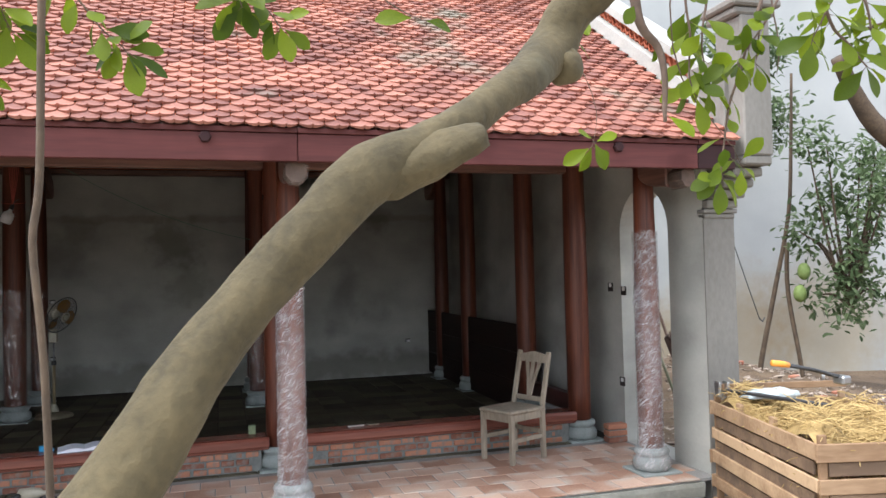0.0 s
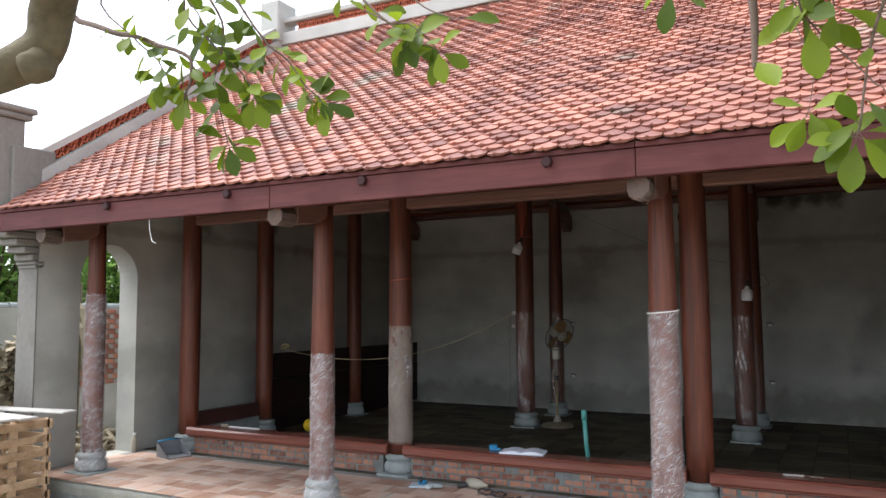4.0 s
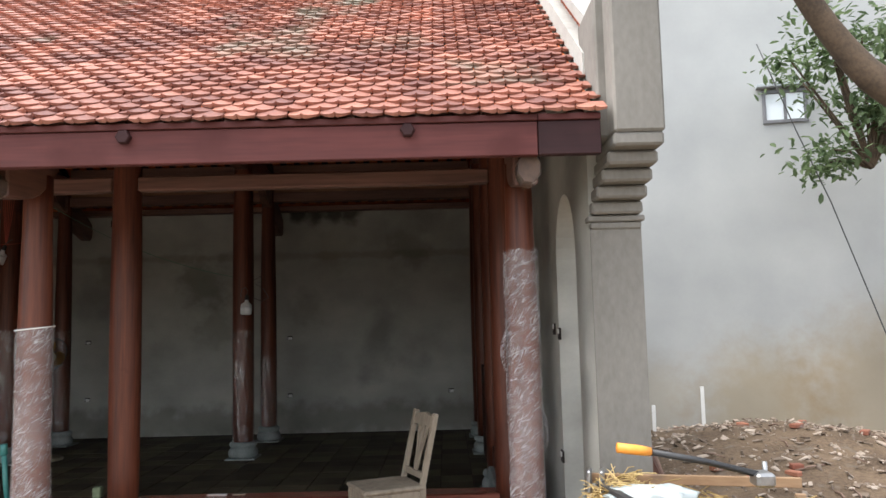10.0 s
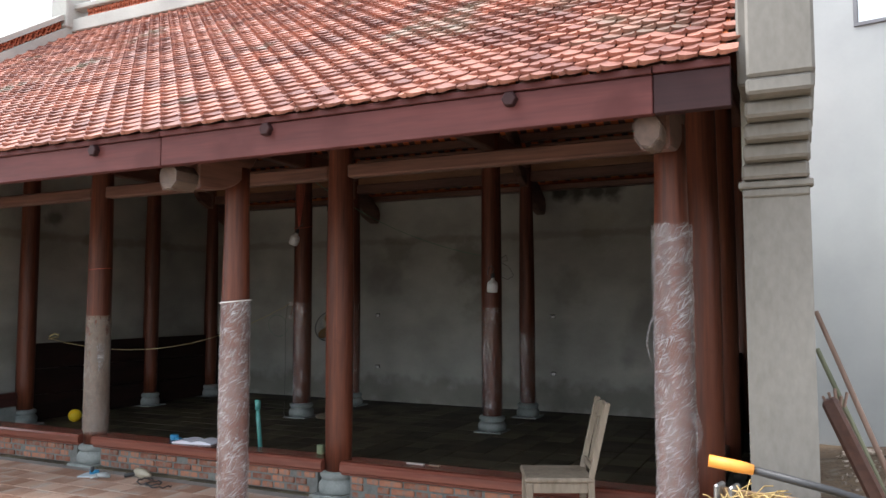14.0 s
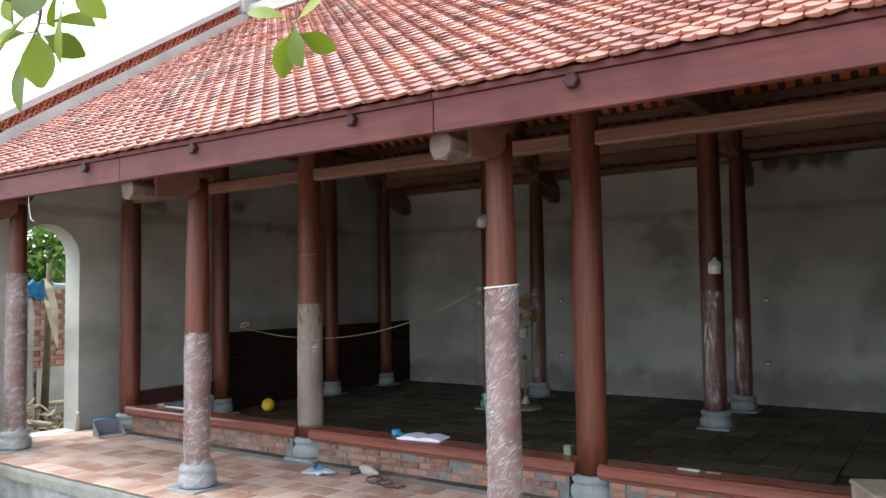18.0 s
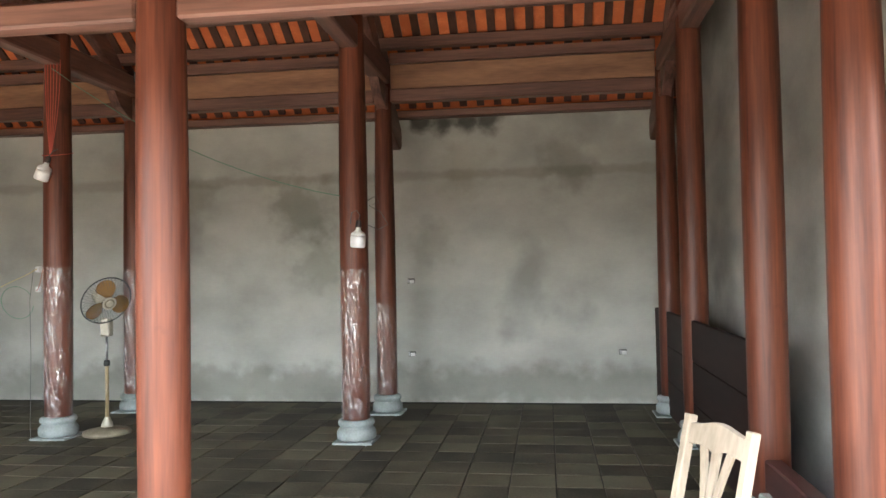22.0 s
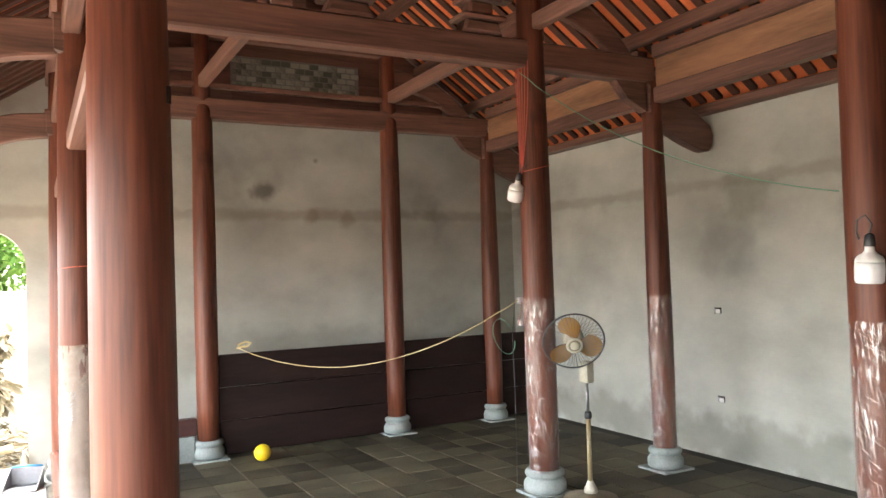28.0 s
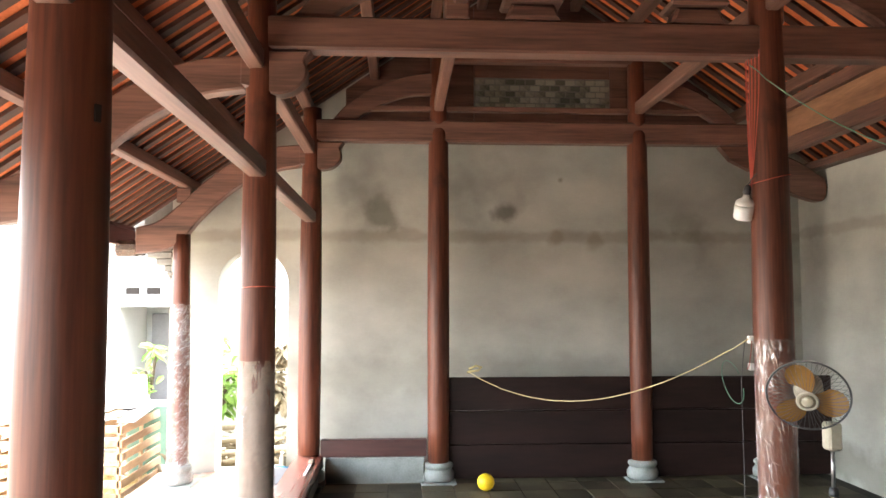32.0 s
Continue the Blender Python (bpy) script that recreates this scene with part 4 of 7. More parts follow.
def chair():
    t = thing("wooden_chair", "weathered pale wooden chair with a vase-splat back, standing empty", "chair", (2.24, 6.165, 0), rz=24)
    part("seat", box(-0.21, 0.2, -0.19, 0.19, 0.4, 0.43, 0.01), M_pale_wood, t, "scuffed grey-white seat")
    for y in (-0.165, 0.165):
        part("front_leg", box(-0.2, -0.16, y - 0.02, y + 0.02, 0.0, 0.399, 0.005), M_pale_wood, t)
        bm = square_bar((0.19, y, 0), (0.185, y, 0.43), 0.038, 0.04)
        join(bm, square_bar((0.185, y, 0.42), (0.29, y, 0.87), 0.036, 0.034))
        part("back_post", bm, M_pale_wood, t)
        part("side_rail", box(-0.159, 0.165, y - 0.011, y + 0.011, 0.34, 0.398, 0.003), M_pale_wood, t)
        part("side_stretcher", box(-0.159, 0.168, y - 0.01, y + 0.01, 0.17, 0.205, 0.003), M_pale_wood, t)
    part("front_rail", box(-0.19, -0.17, -0.144, 0.144, 0.335, 0.398, 0.003), M_pale_wood, t)
    part("back_stretcher", box(0.178, 0.196, -0.144, 0.144, 0.2, 0.235, 0.003), M_pale_wood, t)
    rail = bmesh.new()
    n = 8
    prof = []
    for k in range(n + 1):
        y = -0.15 + 0.3 * k / n
        prof.append((y, 0.855 + 0.012 * math.cos(math.pi * (k - n / 2) / n * 2)))
    out = prof + [(0.15, 0.775), (0.06, 0.785), (0, 0.77), (-0.06, 0.785), (-0.15, 0.775)]
    rail = extrude(out, "x", -0.01, 0.012)
    for v in rail.verts:
        v.co.x += 0.185 + (v.co.z - 0.42) * 0.235
    part("top_rail", rail, M_pale_wood, t, "shaped top rail")
    part("low_rail", box(0.19, 0.212, -0.147, 0.147, 0.46, 0.5, 0.003), M_pale_wood, t)
    for s in (-1, 0, 1):
        o = []
        for k in range(9):
            u = k / 8
            c = s * (0.018 + 0.055 * u ** 1.6)
            o.append((c, u))
        w = 0.013 if s else 0.016
        out = [(c - w * (0.7 + 0.6 * u), 0.5 + 0.28 * u) for c, u in o] + [(c + w * (0.7 + 0.6 * u), 0.5 + 0.28 * u) for c, u in o[::-1]]
        bm = extrude(out, "x", -0.006, 0.006)
        for v in bm.verts:
            v.co.x += 0.19 + (v.co.z - 0.42) * 0.235
        part("splat", bm, M_pale_wood, t, "curved splat")


chair()


def bulb(name, label, at, lean, hook):
    t = thing(name, label, "light bulb", at, "hanging bulbs")
    m = Matrix.Rotation(radians(lean), 4, "Y")
    bm = lathe([(0.02, -0.166), (0.05, -0.164), (0.06, -0.154), (0.062, -0.1), (0.06, -0.07)], 28)
    bm.transform(m)
    part("diffuser", bm, M_bulb_glow, t, "milky plastic diffuser", True)
    bm = lathe([(0.06, -0.069), (0.058, -0.055), (0.05, -0.042), (0.03, -0.03), (0.021, -0.018), (0.02, 0)], 28)
    bm.transform(m)
    part("housing", bm, M_white, t, "white housing", True)
    bm = lathe([(0.022, 0.001), (0.024, 0.01), (0.02, 0.05), (0.008, 0.06)], 16)
    bm.transform(m)
    part("lampholder", bm, M_black, t, "black lampholder", True)
    part("lead", tube([m @ Vector(p) for p in hook], 0.004, 6), M_wire, t, "thin black lead", True)


bulb("hanging_bulb", "white LED bulb hanging from a column by its lead", (-2.315, 9.655, 2.385), 22, [(0, 0, 0.06), (0.0, 0.02, 0.1), (0.03, 0.03, 0.14)])
bulb("hanging_bulb", "white LED bulb on a black looped lead at a column", (0.43, 9.655, 1.755), 3, [(0, 0, 0.06), (0.01, 0, 0.1), (-0.02, 0.0, 0.14), (-0.06, 0.0, 0.12), (-0.075, 0.02, 0.06), (-0.075, 0.06, 0.0)])


def fan():
    t = thing("pedestal_fan", "old cream pedestal fan with amber blades, at rest", "fan", (-1.95, 9.95, 0), rz=0)
    part("base", lathe([(0.2, 0.0), (0.205, 0.015), (0.19, 0.035), (0.08, 0.055), (0.055, 0.065)], 32), M_fan_base, t, "round dusty base", True)
    part("base_collar", lathe([(0.05, 0.066), (0.045, 0.1), (0.025, 0.14), (0.022, 0.15)], 20), M_cream, t, smooth=True)
    part("lower_pole", lathe([(0.017, 0.151), (0.017, 0.6)], 16), varied("brassy_pole", (0.2, 0.15, 0.08), (0.32, 0.25, 0.14), 6, 0.4), t, "brownish lower pole", True)
    part("clamp", lathe([(0.026, 0.601), (0.028, 0.62), (0.024, 0.65)], 16), M_black, t, "black clamp", True)
    part("upper_pole", lathe([(0.011, 0.651), (0.011, 0.86)], 14), M_steel, t, "bright steel pole", True)
    part("switch_box", box(-0.045, 0.045, -0.04, 0.04, 0.862, 1.02, 0.012), M_cream, t, "cream switch box")
    face = Matrix.Translation((0.12, -0.2, 1.185)) @ Vector((0.8, -0.5, -0.42)).to_track_quat("Z", "Y").to_matrix().to_4x4()
    motor = lathe([(0.03, -0.16), (0.07, -0.14), (0.078, -0.05), (0.06, -0.03)], 24)
    motor.transform(face)
    part("motor", motor, M_cream, t, "cream motor housing", True)
    cage = part("cage", (lambda b: (b.transform(face), b)[1])(tube([(0.215 * math.cos(a), 0.215 * math.sin(a), 0) for a in [2 * math.pi * k / 48 for k in range(49)]], 0.006, 6)), M_wire, t, "dark wire guard", True)
    wires = bmesh.new()
    for side in (1, -1):
        for k in range(44):
            a = 2 * math.pi * k / 44
            c, s = math.cos(a), math.sin(a)
            tube([(0.045 * c, 0.045 * s, side * 0.06), (0.13 * c, 0.13 * s, side * 0.058), (0.19 * c, 0.19 * s, side * 0.035), (0.214 * c, 0.214 * s, 0)], 0.0013, 4, wires)
    wires.transform(face)
    tagged(part("guard_wire", wires, M_wire, cage, "thin guard wires"), kind="stuff")
    for nm, prof, mat, lb in (("hub", [(0.056, 0.052), (0.06, 0.062), (0.05, 0.068), (0.044, 0.064)], M_cream, "cream centre ring"),
                              ("hub_groove", [(0.043, 0.06), (0.043, 0.0655), (0.031, 0.0655)], M_fan_base, "dark groove of the badge"),
                              ("badge", [(0.03, 0.06), (0.03, 0.072), (0.02, 0.076), (0.006, 0.077)], M_cream, "cream centre badge")):
        bm = lathe(prof, 28)
        bm.transform(face)
        part(nm, bm, mat, t, lb, True)
    for k in range(3):
        bl = bmesh.new()
        n = 10
        rows = []
        for j in range(n + 1):
            u = j / n
            a0 = -0.55 + 1.25 * u
            ring = []
            for q in range(5):
                v = q / 4
                r = 0.03 + (0.178 * (math.sin(math.pi * (0.12 + 0.8 * u)) ** 0.5)) * v
                ring.append(bl.verts.new((r * math.cos(a0 + 0.25 * v), r * math.sin(a0 + 0.25 * v), 0.025 - 0.04 * u + 0.01 * v)))
            rows.append(ring)
        for a, b in zip(rows, rows[1:]):
            for q in range(4):
                bl.faces.new((a[q], a[q + 1], b[q + 1], b[q]))
        bmesh.ops.solidify(bl, geom=bl.faces[:], thickness=0.003)
        bl.transform(face @ Matrix.Rotation(2 * math.pi * k / 3 + 1.55, 4, "Z"))
        part("blade", bl, M_amber, t, "amber plastic blade", True)


fan()
b = part("ball", lathe([(0.078 * math.sin(math.pi * k / 16) + 1e-4, 0.078 - 0.078 * math.cos(math.pi * k / 16)) for k in range(17)], 28), M_yellow, None, "", True)
b.location = (-4.62, 8.25, 0.001)
tagged(b, "small bright yellow ball on the tiled floor", "ball")


def sag(p, q, drop, n=24, wob=0.0):
    p, q = Vector(p), Vector(q)
    return [p.lerp(q, k / n) + Vector((wob * noise.noise((k * 0.7, 1, 0)), wob * noise.noise((k * 0.7, 5, 0)), -drop * 4 * (k / n) * (1 - k / n))) for k in range(n + 1)]


t = thing("extension_cord", "yellow extension cord slung from a column to the panel", "cord", (-2.39, 9.73, 1.46))
o = Vector((-2.39, 9.73, 1.46))
part("cord", tube([p - o for p in sag((-2.44, 9.7, 1.47), (-4.96, 8.13, 1.03), 0.33, 30, 0.012)], 0.0038, 6), M_cord, t, smooth=True)
part("plug", tube([Vector(p) - o for p in ((-4.98, 8.12, 1.03), (-4.95, 8.15, 1.04), (-4.94, 8.22, 1.05), (-4.96, 8.25, 1.075), (-4.98, 8.2, 1.09), (-4.98, 8.13, 1.06))], 0.011, 8), M_cord, t, "coiled cord end", True)
part("socket", box(-0.075, -0.035, -0.03, 0.015, -0.02, 0.03, 0.006), M_white, t, "white plug socket")
part("second_socket", box(-0.075, -0.04, -0.03, 0.01, -0.19, -0.145, 0.006), M_white, t, "white plug socket")
part("green_lead", tube([Vector((-2.6 + 0.15 * math.cos(a), 9.66 - 0.03 * math.sin(a), 1.18 + 0.14 * math.sin(a))) - o for a in [0.5 + 5.6 * k / 30 for k in range(31)]], 0.0026, 6), M_green_cord, t, "thin looped green lead", True)
part("red_lead", tube(sag((0.0, -0.03, 0.0), (-0.06, -0.04, -0.18), 0.05, 12), 0.0024, 6), M_string_r, t, "thin red lead", True)
part("drop_lead", tube([Vector(p) - o for p in ((-2.47, 9.69, 1.46), (-2.49, 9.67, 1.2), (-2.48, 9.67, 0.7), (-2.49, 9.67, 0.1), (-2.47, 9.65, 0.012))], 0.0022, 6), M_wire, t, "thin dark lead", True)
t = thing("green_wire", "thin green wire slung between two columns", "wire", (-2.34, 9.81, 3.2))
o = Vector((-2.34, 9.81, 3.2))
part("wire", tube([p - o for p in sag((-2.29, 9.685, 3.21), (0.27, 9.69, 2.02), 0.17, 24, 0.01)], 0.0034, 5), M_green_cord, t, smooth=True)
part("loop", tube([Vector(p) - o for p in ((0.48, 9.76, 1.98), (0.56, 9.75, 2.02), (0.58, 9.74, 1.96), (0.5, 9.74, 1.94), (0.6, 9.73, 1.88), (0.66, 9.73, 1.78), (0.58, 9.73, 1.74), (0.48, 9.75, 1.78))], 0.003, 5), M_wire, t, "dark wire loop", True)
t = thing("red_wires", "bundle of thin red wires tied along a column", "wire", (-2.34, 9.81, 2.43))
for k in range(6):
    a0 = radians(-104 + 12 * k)
    part("strand", tube([(0.02 + 0.124 * math.cos(a0 + (radians(-82) - a0) * (j / 12) ** 2) + 0.003 * noise.noise((k, j, 0)), 0.124 * math.sin(a0 + (radians(-82) - a0) * (j / 12) ** 2) - 0.004, 0.86 - 0.072 * j) for j in range(13)], 0.003, 5), M_string_r, t)
part("tie", tube([(0.02 + 0.124 * math.cos(a), 0.124 * math.sin(a), 0.05 + 0.03 * math.sin(a)) for a in [2 * math.pi * k / 24 for k in range(25)]], 0.003, 5), M_string_r, t)

for x, z in ((-2.3, 1.29), (-2.3, 0.51), (0.486, 1.287), (0.486, 0.505), (2.7, 0.52)):
    t = thing("wall_socket", "open back box of a socket in the plaster", "socket", (x, BACK, z), "wall sockets")
    part("back_box", box(-0.036, 0.04, -0.01, 0.002, -0.026, 0.026, 0.003), M_hole, t, "dark open box")
    part("face", box(-0.014, 0.038, -0.017, -0.0105, -0.024, 0.012, 0.003), M_white, t, "white plastic plate")
    part("clip", box(-0.034, -0.018, -0.016, -0.0105, -0.02, 0.022, 0.002), M_steel, t, "small metal clip")
for y, z in ((6.59, 1.39), (6.42, 0.53), (6.35, 1.36)):
    t = thing("wall_socket", "open back box of a socket in the plaster", "socket", (WR0, y, z), "wall sockets")
    part("back_box", box(-0.012, 0.002, -0.04, 0.04, -0.04, 0.04, 0.003), M_hole, t, "dark open box")
    part("face", box(-0.018, -0.0125, -0.035, 0.01, 0.0, 0.035, 0.003), M_white, t, "white plastic plate")

# bare brick panel high in the gable
t = thing("brick_panel", "bare grey brick panel set in the gable plaster", "brickwork", (WL1, 8.96, 3.885))
part("bed", box(0, 0.012, -0.72, 0.72, -0.17, 0.17), M_mortar, t, "grey mortar bed")
me_gb = finish("brick", box(0, 0.012, -0.049, 0.049, -0.026, 0.026, 0.004), varied("grey_brick", (0.12, 0.125, 0.1), (0.36, 0.35, 0.29), 6, 0.9, island=0.7))
for j in range(5):
    for i in range(13):
        ob = new("brick", me_gb)
        ob.parent = t
        ob.location = (0.012, -0.66 + i * 0.107 + (0.05 if j % 2 else 0), -0.128 + j * 0.064)

# on the sill
t = thing("open_notebook", "open white notebook lying on the sill", "notebook", (-1.12, 6.66, 0.273), rz=10)
for s in (-1, 1):
    bm = bmesh.new()
    n = 6
    up = [bm.verts.new((s * 0.19 * k / n, y, 0.012 + 0.016 * math.sin(math.pi * min(1, k / n * 1.15)))) for k in range(n + 1) for y in (-0.1, 0.1)]
    lo = [bm.verts.new((s * 0.19 * k / n, y, 0.0)) for k in range(n + 1) for y in (-0.1, 0.1)]
    for k in range(n):
        bm.faces.new((up[2 * k], up[2 * k + 1], up[2 * k + 3], up[2 * k + 2]))
        bm.faces.new((lo[2 * k], lo[2 * k + 2], lo[2 * k + 3], lo[2 * k + 1]))
        bm.faces.new((up[2 * k], up[2 * k + 2], lo[2 * k + 2], lo[2 * k]))
        bm.faces.new((up[2 * k + 1], lo[2 * k + 1], lo[2 * k + 3], up[2 * k + 3]))
    bm.faces.new((up[-2], up[-1], lo[-1], lo[-2]))
    bmesh.ops.recalc_face_normals(bm, faces=bm.faces[:])
    part("page_block", bm, M_sheet, t, "white pages")
t = thing("tape_dispenser", "small blue plastic roll on the sill", "tape", (-1.41, 6.68, 0.272))
part("roll", lathe([(0.03, 0), (0.036, 0.005), (0.036, 0.04), (0.03, 0.045)], 16), M_blue, t)
part("tab", box(0.02, 0.07, -0.02, 0.02, 0.0, 0.02, 0.004), M_blue, t)
t = thing("green_pipe", "short green plastic pipe leaning up behind the sill", "pipe", (-0.62, 6.86, 0))
part("pipe", tube([(0.03, 0.02, 0.0), (0.0, 0.0, 0.35), (-0.012, -0.01, 0.58)], 0.019, 12), M_hose, t, smooth=True)
part("coupling", tube([(-0.011, -0.009, 0.56), (-0.014, -0.012, 0.64)], 0.025, 12), M_hose, t, "pipe coupling", True)
t = thing("green_block", "small mossy green block on the sill", "block", (0.14, 6.69, 0.272))
part("body", box(-0.03, 0.03, -0.03, 0.03, 0, 0.075, 0.008), varied("mossy", (0.1, 0.13, 0.07), (0.2, 0.24, 0.14), 8, 0.9), t)
t = thing("white_batten", "thin white batten lying on the sill", "batten", (-4.3, 6.69, 0.272))
part("bar", box(-0.2, 0.22, -0.012, 0.012, 0, 0.012, 0.003), M_white, t)
part("grip", box(-0.3, -0.19, -0.02, 0.02, 0, 0.03, 0.006), M_pale_wood, t, "wooden grip")
t = thing("sill_offcuts", "dusty offcuts lying on the sill", "offcut", (1.05, 6.66, 0.272))
part("chip", box(-0.12, 0.02, -0.015, 0.012, 0, 0.012, 0.003), M_board_grey, t)
part("chip", box(0.06, 0.15, -0.01, 0.02, 0, 0.009, 0.003), M_pale_wood, t)

# on the porch
t = thing("dust_pan", "grey metal dust pan leaning at a column base", "dust pan", (-4.9, 6.3, 0.0), rz=75)
bm = extrude([(-0.16, 0.002), (0.1, 0.002), (0.1, 0.15), (0.095, 0.15), (0.09, 0.008), (-0.16, 0.008)], "x", -0.13, 0.13)
part("pan", bm, M_frame, t)
for s in (-1, 1):
    part("cheek", extrude([(-0.16, 0.009), (0.089, 0.009), (0.089, 0.15)], "x", s * 0.13 - 0.003, s * 0.13 + 0.003), M_frame, t)
part("rim", tube([(-0.12, 0.1, 0.155), (0.0, 0.09, 0.165), (0.12, 0.1, 0.155)], 0.009, 8), M_blue, t, "blue rolled rim", True)
t = thing("tile_sample", "pale blue tile with a short pipe fitting on it", "tile", (-1.9, 6.24, 0.0), rz=20)
part("tile", box(-0.09, 0.09, -0.08, 0.08, 0.001, 0.012, 0.003), varied("pale_blue_tile", (0.42, 0.5, 0.54), (0.52, 0.6, 0.64), 5, 0.4), t)
part("fitting", tube([(-0.02, 0, 0.03), (0.05, 0.02, 0.03)], 0.019, 12), M_blue, t, "blue pipe fitting", True)
part("elbow", tube([(0.0, 0.0, 0.03), (0.0, 0.0, 0.075)], 0.016, 12), M_black, t, "", True)
t = thing("glove", "dusty white work glove on the paving", "glove", (-1.71, 6.24, 0.0), rz=-30)
bm = lathe([(0.002, 0.03), (0.028, 0.04), (0.034, 0.09), (0.03, 0.13), (0.004, 0.16)], 12)
bm.transform(Matrix.Rotation(radians(80), 4, "X") @ Matrix.Diagonal((1, 0.6, 1, 1)))
bm.transform(Matrix.Translation((0, 0.05, 0.01)))
part("palm", bm, M_bag, t, smooth=True)
for k in range(3):
    part("finger", tube([(-0.02 + 0.02 * k, -0.09, 0.035), (-0.026 + 0.026 * k, -0.14, 0.02)], [0.011, 0.008], 8), M_bag, t, smooth=True)
t = thing("power_drill", "dusty cream power tool with a coiled black cable", "power tool", (-1.42, 6.34, 0.0), rz=-15)
bm = lathe([(0.02, -0.1), (0.036, -0.09), (0.042, -0.02), (0.036, 0.05), (0.02, 0.07), (0.014, 0.12)], 16)
bm.transform(Matrix.Translation((0, 0, 0.045)) @ Matrix.Rotation(math.pi / 2, 4, "Y"))
part("motor_body", bm, M_cream, t, "cream motor body", True)
part("grip", tube([(-0.05, 0.0, 0.045), (-0.1, -0.05, 0.03), (-0.13, -0.09, 0.022)], 0.018, 10), M_black, t, "black grip", True)
part("cable", tube([(0.1 + 0.1 * math.cos(a * 0.9) * (1 + 0.1 * math.sin(3 * a)) + 0.02 * a, -0.06 + 0.07 * math.sin(a * 0.9), 0.008 + 0.006 * (k % 3)) for k, a in enumerate([0.35 * j for j in range(44)])], 0.0055, 6), M_black, t, "coiled black cable", True)
t = thing("white_bottle", "plain white bottle standing by the archway", "bottle", (-5.48, 6.3, 0.0))
part("body", lathe([(0.03, 0.0), (0.033, 0.01), (0.033, 0.13), (0.015, 0.165), (0.013, 0.18)], 16), M_cream, t, smooth=True)
part("cap", lathe([(0.016, 0.181), (0.016, 0.2)], 12), M_white, t)
t = thing("loose_brick", "stub of mortared bricks beside a column base", "brickwork", (3.32, 6.38, 0.0))
for j in range(3):
    part("brick", box(-0.1, 0.09, -0.05, 0.05, 0.003 + 0.058 * j, 0.05 + 0.058 * j, 0.006), M_brick_smeared, t)
part("mortar", box(-0.09, 0.08, -0.042, 0.042, 0.0, 0.164), M_mortar_grey, t, "grey mortar")
t = thing("hanging_wire", "bent pale wire hanging from the eaves", "wire", (-3.6, 4.77, 2.31))
part("wire", tube([(0, 0, -0.06), (0.01, 0.0, -0.15), (0.04, 0.0, -0.24), (0.09, 0, -0.26)], 0.003, 5), M_string_w, t, smooth=True)


# ---------------------------------------------------------------- crates
def crate(name, label, at, rz, lx, ly, h, rows, gap_z, seed, wide=0.1, backed=0):
    """A slatted crate with its near lower corner at its own origin."""
    r = random.Random(seed)
    t = thing(name, label, "crate", at, "crates", rz=rz)
    p = 0.07
    for x in (0, lx / 2 - p / 2, lx - p):
        for y in (0, ly - p):
            part("post", box(x + 0.022, x + p, y + 0.022, y + p - 0.022, 0, h - 0.01, 0.004), M_crate, t)
    for y in (ly * 0.36, ly * 0.68):
        for x in (0, lx - p):
            part("post", box(x + 0.022, x + p - 0.022, y, y + p, 0, h - 0.01, 0.004), M_crate, t)
    for k in range(rows):
        z = gap_z * k + 0.03
        w = wide + r.uniform(-0.012, 0.012)
        e = r.uniform(-0.01, 0.02)
        part("slat", box(-e, lx + e, 0, 0.02, z, z + w, 0.004), M_crate, t)
        part("slat", box(-e, lx + e, ly - 0.02, ly, z, z + w, 0.004), M_crate, t)
        part("slat", box(0, 0.02, 0.021, ly - 0.021, z + 0.008, z + w, 0.004), M_crate, t)
        part("slat", box(lx - 0.02, lx, 0.021, ly - 0.021, z + 0.008, z + w, 0.004), M_crate, t)
        if k >= rows - backed:
            zb, zt = z - gap_z + wide + 0.004, z - 0.004
            for y in (0.012, ly - 0.03):
                part("inner_board", box(0.072, lx - 0.072, y, y + 0.018, zb, zt, 0.003), M_crate_dark, t, "darker board behind the slats")
            for x in (0.012, lx - 0.03):
                part("inner_board", box(x, x + 0.018, 0.072, ly - 0.072, zb, zt, 0.003), M_crate_dark, t, "darker board behind the slats")
    for k in range(4):
        a = ly * k / 4
        part("floor_board", box(0.025, lx - 0.025, a + 0.03, a + ly / 4 - 0.02, 0.0, 0.02, 0.003), M_crate, t)
    return t


